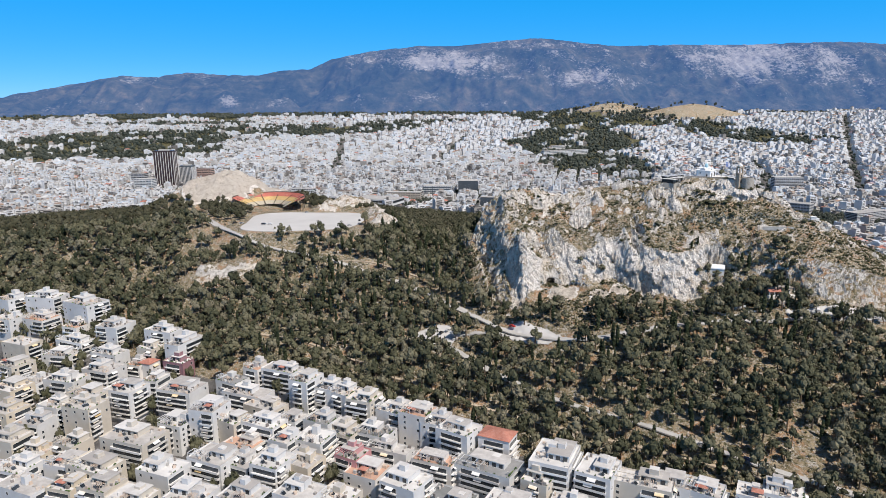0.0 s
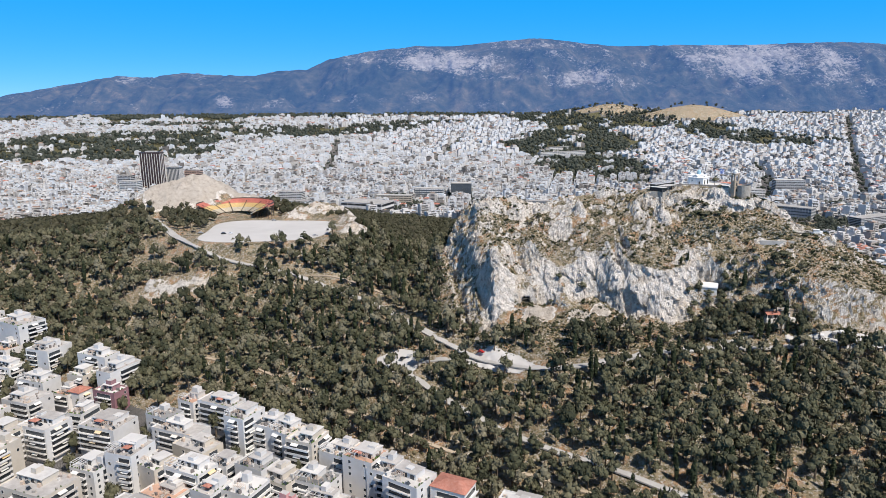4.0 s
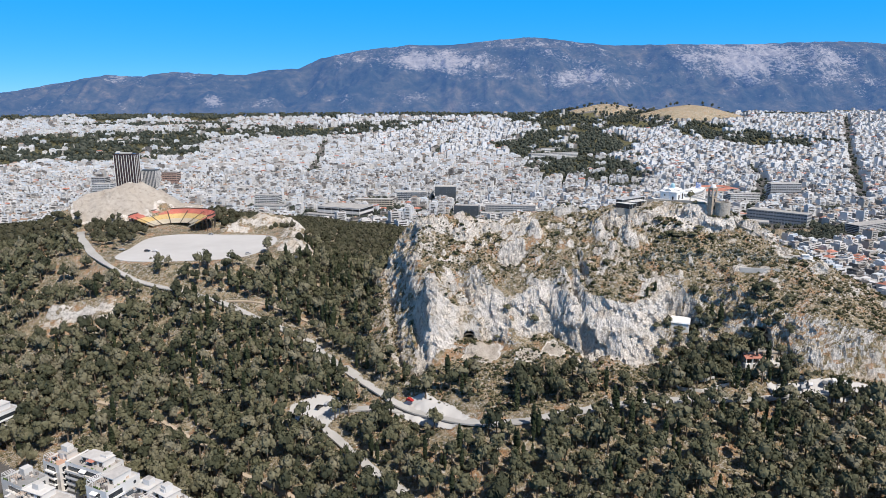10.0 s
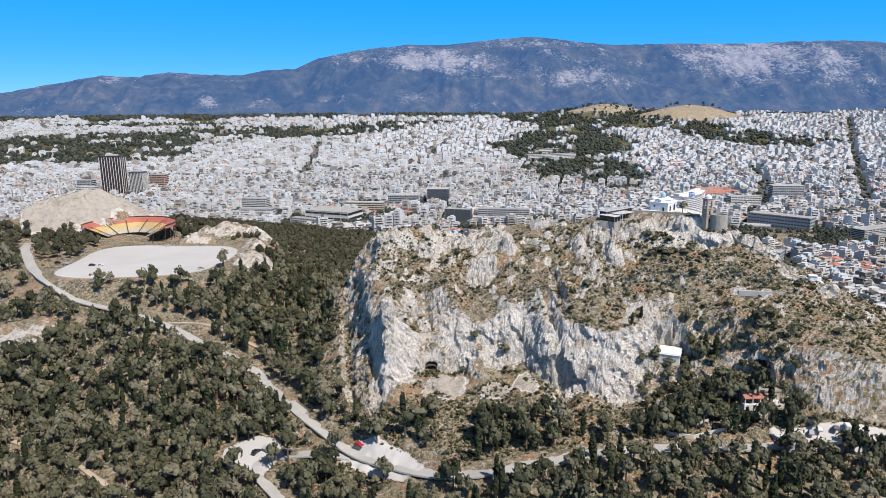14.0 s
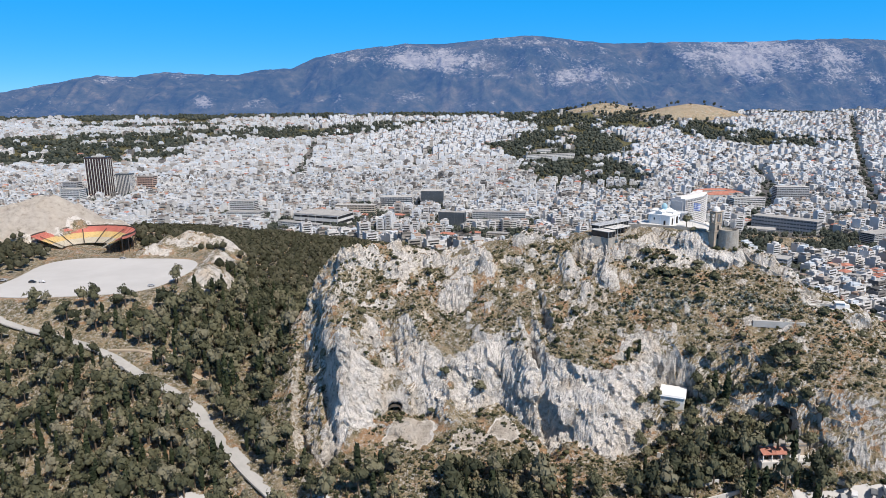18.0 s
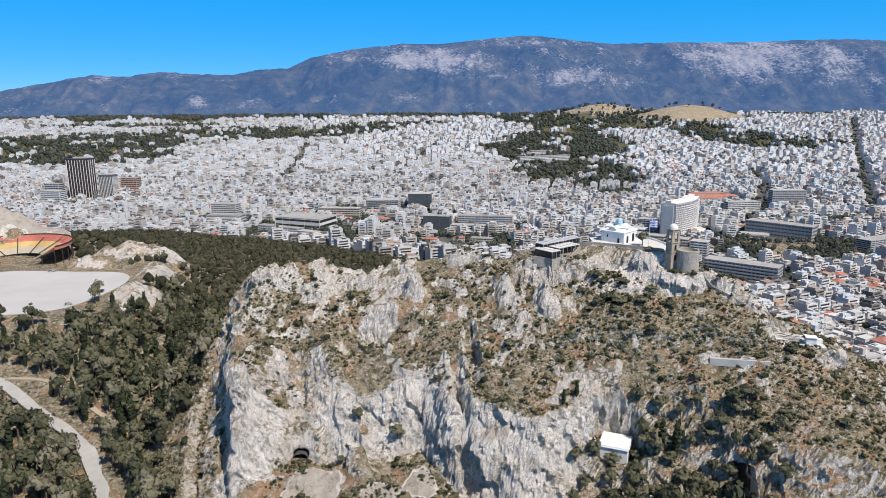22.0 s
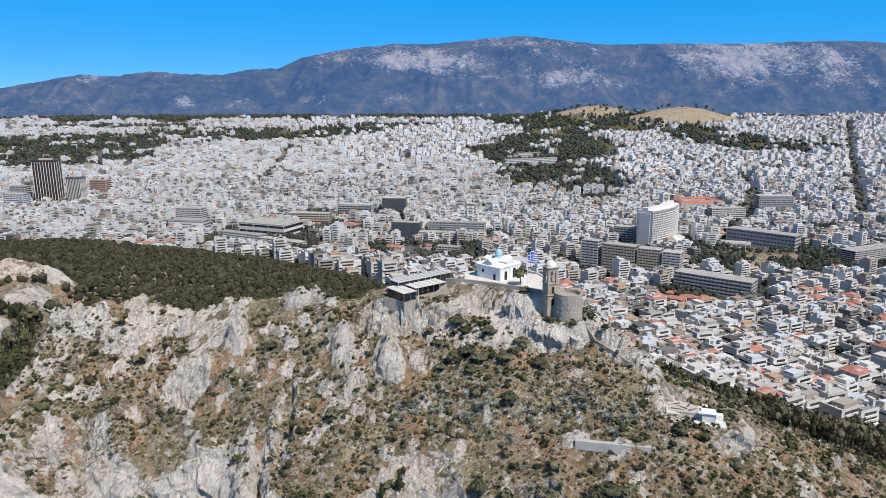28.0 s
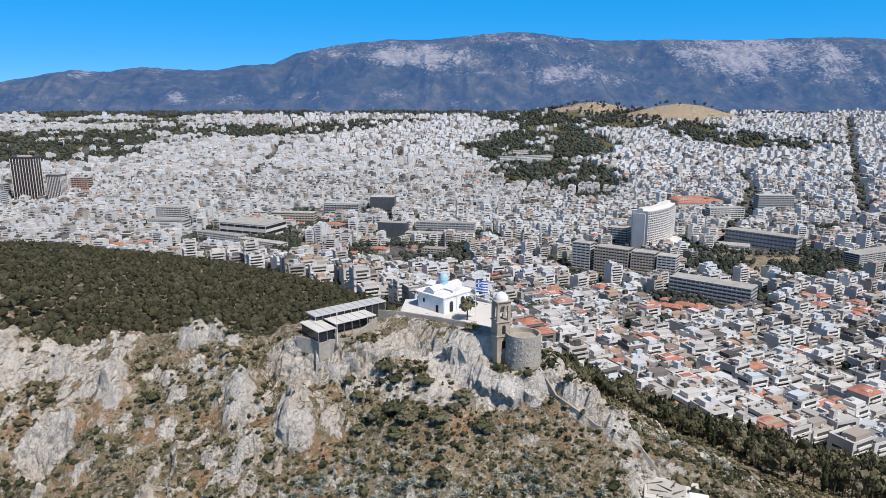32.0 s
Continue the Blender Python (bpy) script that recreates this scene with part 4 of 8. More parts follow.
for k, tr in enumerate((TRACK1, TRACK2, TRACK3)):
    ribbon("path_%d" % (k + 1), tr, 2.2, M_PATH, 0.3, "trodden earth path between pine trees", "path")
ALL_WAYS = [np.array(a, float) for a in (UPPER, LOWER, TRACK1, TRACK2, TRACK3)]


def way_gap(x, y):
    """Distance to the nearest road or path, less half its width."""
    best = np.full(np.shape(x), 1e9)
    for w, half in zip(ALL_WAYS, (5.2, 3.6, 1.5, 1.5, 1.5, 1.5)):
        for (ax, ay), (bx, by) in zip(w, w[1:]):
            t = np.clip(((x - ax) * (bx - ax) + (y - ay) * (by - ay)) / ((bx - ax) ** 2 + (by - ay) ** 2), 0, 1)
            best = np.minimum(best, np.hypot(x - ax - t * (bx - ax), y - ay - t * (by - ay)) - half)
    return best


# theatre yard
yard_pts = []
for k in range(64):
    a = 2 * math.pi * k / 64
    ca, sa = math.cos(a), math.sin(a)
    r = 0.84 / (ca ** 4 + sa ** 4) ** 0.25 * (1 + 0.05 * math.sin(3 * a + 1))
    yard_pts.append((PLAZA[0] + PLAZA[2] * r * ca, PLAZA[1] + PLAZA[3] * r * sa))
yard = part("yard", prism(yard_pts, PLAZA[4] - 1.0, PLAZA[4] + 0.3), M_YARD)
tagged(yard, "wide pale concrete yard before the open-air theatre", "yard", kind="structure")

# ---- the mountain range, as a far backdrop ----
RIDGE = [(-900, 215), (-500, 205), (-200, 192), (0, 163), (100, 141), (180, 128), (240, 131), (300, 122), (370, 129), (440, 131), (480, 122), (530, 119), (570, 100), (640, 88), (720, 80),
         (800, 80), (870, 73), (940, 67), (1000, 71), (1080, 79), (1180, 80), (1280, 80), (1380, 78), (1460, 77), (1568, 79), (1800, 92), (2100, 120), (2500, 170)]
FOC, PS, PC, RD = 1193.6, math.sin(radians(12.3)), math.cos(radians(12.3)), 4250.0
ra = np.array(RIDGE, float)
rv = (ra[:, 1] - 441) / FOC
rden = PC - rv * PS
ridge_x, ridge_z = -118 + (RD + 340) * (ra[:, 0] - 784) / FOC / rden, 335 + (RD + 340) * (-PS - rv * PC) / rden
mx = np.arange(-4600, 4600, 12.0)
mt = np.linspace(0, 1, 110)
MX, MT = np.meshgrid(mx, mt)
crest_z = np.interp(MX, ridge_x, ridge_z)
crest_y = RD + 90 * vnoise(MX / 500, 0, 0, 71)
foot_y = 3330 + 120 * vnoise(MX / 400, 3, 0, 72)
MY = foot_y + (crest_y - foot_y) * MT
foot_z = height(MX, foot_y) - 6
shape = 0.30 * MT + 0.70 * smooth(0.15, 1.05, MT)
MZ = foot_z + (crest_z - foot_z) * shape
MT_edge = smooth(0.0, 0.12, MT)
mid = np.sin(np.pi * np.clip(MT, 0, 1)) ** 0.8
MZ = MZ + mid * ((ridged(MX / 240, MY / 420, 0, 5, 73) - 0.35) * 115 + fbm(MX / 80, MY / 80, 0, 5, 74) * 22) * np.clip((crest_z - 280) / 300, 0.15, 1)
MZ = MZ + smooth(0.85, 1, MT) * fbm(MX / 40, 0, 0, 3, 75) * 5
# wooded spurs and bare foothills before the range: x, y, half width, height
SPURS = ((-690, 3560, 170, 75), (-270, 3560, 150, 80), (190, 3600, 190, 60), (960, 3600, 240, 55), (1400, 3640, 240, 60), (-1300, 3560, 140, 60), (-1110, 3560, 110, 55), (-1480, 3560, 100, 55), (-2600, 3560, 150, 50), (-480, 3820, 330, 95), (480, 3800, 360, 70), (1750, 3700, 330, 60))
for bx, by, br, bz in SPURS:
    MZ = MZ + MT_edge * rise(MX, MY, bx, by, br, br * 0.8, bz, 0, 2)
MZ = np.where(MT >= 0.999, np.minimum(MZ, crest_z), MZ)
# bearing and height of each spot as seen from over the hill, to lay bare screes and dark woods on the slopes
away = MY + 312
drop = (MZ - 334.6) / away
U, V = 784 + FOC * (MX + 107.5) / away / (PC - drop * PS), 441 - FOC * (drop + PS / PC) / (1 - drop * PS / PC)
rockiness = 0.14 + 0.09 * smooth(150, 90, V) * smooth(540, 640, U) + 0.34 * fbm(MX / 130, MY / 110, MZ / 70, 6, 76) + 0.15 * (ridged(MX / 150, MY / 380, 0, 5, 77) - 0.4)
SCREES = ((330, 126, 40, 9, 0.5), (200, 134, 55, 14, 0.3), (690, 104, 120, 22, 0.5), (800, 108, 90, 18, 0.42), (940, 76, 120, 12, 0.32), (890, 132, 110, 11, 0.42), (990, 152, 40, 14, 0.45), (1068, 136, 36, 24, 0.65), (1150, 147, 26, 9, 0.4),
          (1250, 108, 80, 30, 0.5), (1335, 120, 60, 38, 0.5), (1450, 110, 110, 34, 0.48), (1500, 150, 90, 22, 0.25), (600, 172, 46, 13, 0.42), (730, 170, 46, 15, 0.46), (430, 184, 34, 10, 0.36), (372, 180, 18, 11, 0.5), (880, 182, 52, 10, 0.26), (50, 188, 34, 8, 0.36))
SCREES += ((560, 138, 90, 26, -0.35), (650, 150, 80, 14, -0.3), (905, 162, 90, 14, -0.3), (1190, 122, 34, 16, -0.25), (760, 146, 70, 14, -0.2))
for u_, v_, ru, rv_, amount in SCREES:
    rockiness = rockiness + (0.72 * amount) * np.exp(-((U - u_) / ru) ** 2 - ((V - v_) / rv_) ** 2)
my_, mx_ = MX.shape
mi = np.arange(mx_ * my_).reshape(my_, mx_)
mq = np.stack([mi[:-1, :-1], mi[:-1, 1:], mi[1:, 1:], mi[1:, :-1]], -1).reshape(-1, 4)
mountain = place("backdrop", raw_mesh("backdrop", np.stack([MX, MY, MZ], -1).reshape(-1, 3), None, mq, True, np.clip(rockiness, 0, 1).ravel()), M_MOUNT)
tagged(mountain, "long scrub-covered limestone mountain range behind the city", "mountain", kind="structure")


def apron(name, outline, step, lift, material, label):
    """A paved patch that lies on the slope, cut to an outline."""
    p = np.array(outline, float)
    xs, ys = np.arange(p[:, 0].min(), p[:, 0].max() + step, step), np.arange(p[:, 1].min(), p[:, 1].max() + step, step)
    X, Y = np.meshgrid(xs, ys)
    inside = np.zeros(X.shape, bool)
    for (ax, ay), (bx, by) in zip(p, np.roll(p, -1, axis=0)):
        cross = (ay > Y) != (by > Y)
        inside ^= cross & (X < (bx - ax) * (Y - ay) / (by - ay + 1e-9) + ax)
    Z = height(X, Y)
    Z = sum(np.roll(np.roll(Z, a, 0), b, 1) for a in (-1, 0, 1) for b in (-1, 0, 1)) / 9 + lift
    n_ = np.arange(X.size).reshape(X.shape)
    q = np.stack([n_[:-1, :-1], n_[:-1, 1:], n_[1:, 1:], n_[1:, :-1]], -1)
    q = q[inside[:-1, :-1] & inside[1:, 1:] & inside[:-1, 1:] & inside[1:, :-1]]
    return tagged(place(name, raw_mesh(name, np.stack([X, Y, Z], -1).reshape(-1, 3), None, q), material), label, "lay-by", kind="structure")


apron("layby", [(-219, -84), (-205, -77), (-194, -82), (-190, -93), (-197, -103), (-209, -99), (-218, -92)], 0.7, 0.6, M_YARD, "wide pale lay-by on the wood road")
apron("junction", [(-162, -92), (-150, -91), (-136, -102), (-128, -112), (-138, -117), (-152, -109), (-166, -101)], 0.7, 0.6, M_YARD, "wide pale junction below the cliff")
apron("car_park", [(8, -111), (40, -112), (70, -120), (72, -130), (40, -126), (8, -122)], 0.7, 0.55, M_YARD, "pale car park along the road below the cliff")

# ---- blocks of flats at the foot of the wood ----
def paint(name, c, spread=0.06):
    lo = tuple(max(0.02, v - spread) for v in c)
    return mat(name, [lo, c, c], 0.35, 0.9, stain=0.14, bump=0.08, bump_scale=2.5, per_object=0.4)


WALLS = {"w": paint("white_render", (0.69, 0.69, 0.685)), "c": paint("cream_render", (0.62, 0.57, 0.49)), "b": paint("pale_grey_render", (0.66, 0.65, 0.63)), "o": paint("buff_render", (0.66, 0.58, 0.46)),
         "p": paint("plum_render", (0.34, 0.20, 0.22)), "P": paint("pink_render", (0.60, 0.32, 0.32)), "t": paint("off_white_render", (0.70, 0.67, 0.63)), "R": paint("light_grey_render", (0.70, 0.69, 0.68)),
         "d": paint("grey_white_render", (0.64, 0.64, 0.63))}
ROOFS = {"w": mat("screed_roof", [(0.44, 0.42, 0.40), (0.60, 0.58, 0.555), (0.72, 0.71, 0.69)], 0.3, 0.95, stain=0.25, per_object=0.9), "d": mat("grey_felt_roof", [(0.20, 0.21, 0.21), (0.33, 0.33, 0.33)], 0.3, 0.95, stain=0.25, per_object=0.5),
         "t": mat("terracotta_paving", [(0.50, 0.30, 0.21), (0.62, 0.42, 0.32)], 0.4, 0.95, stain=0.2)}
M_BALC = mat("balcony_render", [(0.62, 0.60, 0.57), (0.76, 0.75, 0.73), (0.80, 0.80, 0.79)], 0.1, 0.9, per_object=1.0, stain=0.12)
M_FRAME = mat("window_frame_paint", [(0.62, 0.61, 0.58), (0.75, 0.74, 0.72)], 0.5, 0.6)
M_CLUTTER = mat("roof_oddments", [(0.22, 0.20, 0.19), (0.45, 0.42, 0.38), (0.70, 0.69, 0.67), (0.62, 0.50, 0.40)], 0.5, 0.8, tone=True, stain=0.2)
SHARED = {}


def two_tone(bm, name, mats, pick):
    me = bpy.data.meshes.new(name)
    for f in bm.faces:
        f.material_index = pick(f)
    bm.to_mesh(me)
    bm.free()
    for m in mats:
        me.materials.append(m)
    return me


def window_mesh(w, h):
    """A framed pane that faces -y, origin at the middle of its sill."""
    key = ("window", w, h)
    if key not in SHARED:
        bm = bm_box(bmesh.new(), -w / 2, -0.09, -0.05, w / 2, 0.05, h)
        front = [f for f in bm.faces if f.normal.y < -0.9]
        bmesh.ops.inset_region(bm, faces=front, thickness=0.09, depth=-0.06)
        pane = set(front)
        SHARED[key] = two_tone(bm, "window", (M_FRAME, M_GLASS), lambda f: 1 if f in pane else 0)
    return SHARED[key]


def balcony_mesh(w, deep, style):
    key = ("balcony", w, deep, style)
    if key not in SHARED:
        bm = bmesh.new()
        bm_box(bm, -w / 2, -deep, 0, w / 2, 0.02, 0.18)
        if style == 0:
            bm_box(bm, -w / 2, -deep, 0.18, w / 2, -deep + 0.1, 1.1)
            bm_box(bm, -w / 2, -deep + 0.1, 0.18, -w / 2 + 0.1, 0, 1.1)
            bm_box(bm, w / 2 - 0.1, -deep + 0.1, 0.18, w / 2, 0, 1.1)
        else:
            bm_box(bm, -w / 2, -deep, 1.02, w / 2, -deep + 0.06, 1.1)
            n = int(w / 0.45)
            for k in range(n + 1):
                x = -w / 2 + 0.03 + (w - 0.06) * k / n
                bm_box(bm, x - 0.02, -deep, 0.18, x + 0.02, -deep + 0.04, 1.02)
            bm_box(bm, -w / 2, -deep, 0.18, w / 2, -deep + 0.03, 0.55)
        me = bpy.data.meshes.new("balcony")
        bm.to_mesh(me)
        bm.free()
        me.materials.append(M_BALC)
        SHARED[key] = me
    return SHARED[key]


def awning_mesh(w):
    key = ("awning", w)
    if key not in SHARED:
        bm = bmesh.new()
        a = [bm.verts.new(v) for v in ((-w / 2, 0, 0), (w / 2, 0, 0), (w / 2, -1.5, -0.7), (-w / 2, -1.5, -0.7), (w / 2, -1.5, -0.95), (-w / 2, -1.5, -0.95))]
        b = [bm.verts.new((v.co.x, v.co.y, v.co.z - 0.04)) for v in a]
        for i in ((0, 1, 2, 3), (3, 2, 4, 5)):
            bm.faces.new([a[k] for k in i])
            bm.faces.new([b[k] for k in reversed(i)])
        me = bpy.data.meshes.new("awning")
        bm.to_mesh(me)
        bm.free()
        me.materials.append(M_AWN)
        SHARED[key] = me
    return SHARED[key]


def heater_mesh():
    if "heater" not in SHARED:
        bm = bmesh.new()
        r = bmesh.ops.create_cone(bm, cap_ends=True, segments=10, radius1=0.28, radius2=0.28, depth=1.3, matrix=Matrix.Translation((0, 0.5, 1.35)) @ Matrix.Rotation(radians(90), 4, "Y"))
        for x in (-0.5, 0.5):
            bm_box(bm, x - 0.03, 0.45, 0, x + 0.03, 0.55, 1.1)
        metal = set(bm.faces)
        a = [bm.verts.new(v) for v in ((-0.9, -0.9, 0.15), (0.9, -0.9, 0.15), (0.9, 0.4, 1.2), (-0.9, 0.4, 1.2))]
        b = [bm.verts.new((v.co.x, v.co.y + 0.05, v.co.z - 0.08)) for v in a]
        bm.faces.new(a)
        bm.faces.new(b[::-1])
        for i in range(4):
            bm.faces.new((a[i], b[i], b[(i + 1) % 4], a[(i + 1) % 4]))
        SHARED["heater"] = two_tone(bm, "solar_heater", (M_METAL, M_GLASS), lambda f: 0 if f in metal else 1)
    return SHARED["heater"]


def hip_roof(w, d, h, over=0.4):
    bm = bmesh.new()
    x, y = w / 2 + over, d / 2 + over
    rx = max(0.2, x - y) if x > y else 0.2
    ry = max(0.2, y - x) if y > x else 0.0
    lo = [bm.verts.new(v) for v in ((-x, -y, 0), (x, -y, 0), (x, y, 0), (-x, y, 0))]
    lo2 = [bm.verts.new((v.co.x, v.co.y, 0.15)) for v in lo]
    if x >= y:
        a, b = bm.verts.new((-rx, 0, h)), bm.verts.new((rx, 0, h))
        faces = [(lo2[0], lo2[1], b, a), (lo2[1], lo2[2], b), (lo2[2], lo2[3], a, b), (lo2[3], lo2[0], a)]
    else:
        a, b = bm.verts.new((0, -ry, h)), bm.verts.new((0, ry, h))
        faces = [(lo2[0], lo2[1], a), (lo2[1], lo2[2], b, a), (lo2[2], lo2[3], b), (lo2[3], lo2[0], a, b)]
    for f in faces:
        bm.faces.new(f)
    bm.faces.new(lo[::-1])
    for i in range(4):
        bm.faces.new((lo[i], lo[(i + 1) % 4], lo2[(i + 1) % 4], lo2[i]))
    bmesh.ops.recalc_face_normals(bm, faces=bm.faces)
    return bm


r5 = np.random.default_rng(55)
COLOUR = {"w": "white", "c": "cream", "b": "pale grey", "o": "buff", "p": "plum-coloured", "P": "pink", "t": "off-white", "R": "light grey", "d": "greyish white"}
HOMES = []
ROOFTOPS = []


def flats(x, y, w, d, floors, turn, key):
    """One block of flats: walls with a parapet, balconies, windows, roof huts and solar heaters."""
    w, d = w * 1.16, d * 1.16
    c, s = math.cos(radians(turn)), math.sin(radians(turn))
    corners = [height(x + a * c - b * s, y + a * s + b * c) for a in (-w / 2, w / 2) for b in (-d / 2, d / 2)]
    z = float(np.median(corners))
    low = float(min(corners)) - z - 0.5
    h = floors * 3.0 + 0.6
    roofing = "red clay tiles" if key == "R" else ("terracotta roof terrace" if key == "t" else ("grey felt roof" if key == "d" else "flat roof with solar heaters"))
    home = thing("apartment_building", "%s block of flats with %s" % (COLOUR[key], roofing), "apartment building", "flats below the wood", at=(x, y, z), rz=turn)
    HOMES.append((x, y, w / 2, d / 2, c, s))
    wall = WALLS[key]
    bm = box(-w / 2, -d / 2, low, w / 2, d / 2, h + 0.9)
    top = max(bm.faces, key=lambda f: f.calc_center_median().z)
    bmesh.ops.inset_region(bm, faces=[top], thickness=0.22)
    bmesh.ops.translate(bm, verts=list(top.verts), vec=(0, 0, -0.75))
    body = part("wall", bm, wall, home)
    if key == "R":
        tiles = part("roof", hip_roof(w, d, 2.2), M_TILE, home, "red clay tile roof")
        tiles.location = (0, 0, h + 0.9)
    else:
        part("roof", box(-w / 2 + 0.25, -d / 2 + 0.25, h + 0.05, w / 2 - 0.25, d / 2 - 0.25, h + 0.2), ROOFS.get(key, ROOFS["w"]), home)
    # street fronts: -y, +x, -x
    style = int(r5.random() < 0.45)
    balc_side = r5.random()
    fronts = [(0, -d / 2, 0.0, w), (w / 2, 0, 90.0, d), (-w / 2, 0, -90.0, d)]
    for k, (fx, fy, fr, fw) in enumerate(fronts):
        has_balc = (k == 0 and balc_side < 0.75) or (k == 1 and balc_side > 0.3) or (k == 2 and balc_side > 0.85)
        if k == 2 and not has_balc:
            continue
        m0 = pose(fx, fy, 0, 0, 0, fr)
        bw = max(3.0, round((fw * r5.choice([0.92, 0.7, 0.5]) - 0.4) * 2) / 2)
        bo = r5.choice([-1, 0, 1]) * (fw - bw) / 2 * 0.9
        for f in range(floors):
            zf = 0.5 + 3.0 * f
            if has_balc and f > 0:
                place("balcony", balcony_mesh(bw, 1.6, style), None, home, m=m0 @ pose(bo, 0, zf - 0.2))
                # glass doors widened to the balcony; the dark pane doubles as the recess's shade
                place("window", window_mesh(bw - 0.8, 2.3), None, home, m=m0 @ pose(bo, 0, zf + 0.02))
                if r5.random() < 0.5:
                    place("awning", awning_mesh(min(bw, 4.0)), None, home, m=m0 @ pose(bo + r5.uniform(-0.2, 0.2) * bw, -0.05, zf + 2.5))
            n = max(2, int(fw / (5.0 if has_balc else 5.5)))
            for q in range(n):
                u = (q + 0.5) / n * fw - fw / 2
                if not (has_balc and abs(u - bo) < bw / 2 + 0.4 and f > 0) and r5.random() < 0.5:
                    place("window", window_mesh(1.4, 1.5), None, home, m=m0 @ pose(u, 0, zf + 0.8))
    if key == "R":
        return home
    ROOFTOPS.append((home, w, d, h))
    # roof: set-back flat, stair hut, chimneys, heaters, pergola
    if r5.random() < 0.85 and w > 8.5:
        sw, sdp = w * r5.uniform(0.4, 0.62), d * r5.uniform(0.45, 0.65)
        ox, oy = (w - sw) / 2 * r5.uniform(-0.7, 0.7), (d - sdp) / 2 * r5.uniform(0.2, 0.8)
        bm = box(ox - sw / 2, oy - sdp / 2, h + 0.2, ox + sw / 2, oy + sdp / 2, h + 3.1)
        bm_box(bm, ox - sw / 2 - 0.3, oy - sdp / 2 - 0.5, h + 3.1, ox + sw / 2 + 0.3, oy + sdp / 2 + 0.3, h + 3.3)
        bm.normal_update()
        place("penthouse", two_tone(bm, "penthouse", (wall, ROOFS["w"]), lambda f: int(f.normal.z > 0.9)), None, home)
        for q in range(max(1, int(sw / 3.2))):
            place("window", window_mesh(2.2, 2.2), None, home, m=pose(ox - sw / 2 + (q + 0.5) * sw / max(1, int(sw / 3.2)), oy - sdp / 2, h + 0.35))
        zt, zx, zy = h + 3.3, ox, oy
    else:
        zt, zx, zy = h + 0.2, 0.0, 0.0
    # a second, smaller storey on the set-back floor, or a lean-to with a tiled roof
    if zt > h + 3 and r5.random() < 0.55:
        tw, td = r5.uniform(2.6, 4.6), r5.uniform(2.6, 4.0)
        bm = box(zx - tw / 2, zy - td / 2, zt, zx + tw / 2, zy + td / 2, zt + r5.uniform(2.2, 2.9), 0.04)
        bm.normal_update()
        place("lift_house", two_tone(bm, "lift_house", (wall, ROOFS["w"]), lambda f: int(f.normal.z > 0.9)), None, home)
    elif r5.random() < 0.35:
        lean = part("tiled_lean_to", hip_roof(r5.uniform(3, 5), r5.uniform(2.5, 4), 0.9, 0.2), M_TILE, home, "small red tiled roof")
        lean.location = (r5.uniform(-0.25, 0.25) * w, -0.22 * d, h + 2.4)
    # white frame of a roof pergola
    if r5.random() < 0.4:
        gw, gd = w * r5.uniform(0.3, 0.5), d * r5.uniform(0.25, 0.4)
        gx0, gy0 = -w / 2 + 0.3, -d / 2 + 0.3
        bm = bmesh.new()
        for a in (0, 1):
            bm_box(bm, gx0, gy0 + a * gd, h + 2.8, gx0 + gw, gy0 + a * gd + 0.22, h + 3.1)
            for b in (0, 1):
                bm_box(bm, gx0 + b * (gw - 0.22), gy0 + a * gd, h + 0.2, gx0 + b * (gw - 0.22) + 0.22, gy0 + a * gd + 0.22, h + 2.8)
        for q in range(5):
            bm_box(bm, gx0 + q * (gw - 0.18) / 4, gy0 + 0.22, h + 2.84, gx0 + q * (gw - 0.18) / 4 + 0.18, gy0 + gd, h + 3.06)
        part("roof_frame", bm, wall, home)
    hw = r5.uniform(2.4, 4.0)
    hx, hy = r5.uniform(-0.25, 0.25) * w, r5.uniform(0.0, 0.28) * d
    bm = box(hx - hw / 2, hy - hw / 2, h + 0.2, hx + hw / 2, hy + hw / 2, h + r5.uniform(2.4, 5.0), 0.05)
    bm.normal_update()
    place("stair_hut", two_tone(bm, "stair_hut", (wall, ROOFS["w"]), lambda f: int(f.normal.z > 0.9)), None, home)
    for _ in range(int(r5.integers(1, 4))):
        place("solar_heater", heater_mesh(), None, home, m=pose(r5.uniform(-0.4, 0.4) * w, r5.uniform(-0.42, -0.1) * d, h + 0.2, 0, 0, -turn + r5.uniform(-8, 8) + 60))
    # tanks, cooling units, chimneys and pergolas on the terrace
    clutter, n_ = Pile(), int(r5.integers(9, 17))
    clutter.boxes(np.stack([r5.uniform(-0.44, 0.44, n_) * w, r5.uniform(-0.44, 0.44, n_) * d, np.full(n_, h + 0.15)], -1), np.stack([r5.uniform(0.4, 1.7, n_), r5.uniform(0.4, 1.3, n_), r5.uniform(0.5, 1.9, n_)], -1), r5.choice([0, 0.2, 1.2], n_), r5.random(n_))
    if r5.random() < 0.55:
        gx_, gy_, gw = r5.uniform(-0.25, 0.25) * w, -0.28 * d, r5.uniform(2.5, 4.5)
        for q in range(6):
            clutter.boxes([(gx_ - gw / 2 + gw * q / 5, gy_, h + 2.5)], [(0.14, 3.2, 0.14)], 0.0, 0.9)
        for sx in (-1, 1):
            for sy in (-1.5, 1.5):
                clutter.boxes([(gx_ + sx * gw / 2, gy_ + sy, h + 0.15)], [(0.14, 0.14, 2.4)], 0.0, 0.9)
    tagged(place("roof_clutter", clutter.mesh("roof_clutter"), M_CLUTTER, home), kind="stuff")
    return home



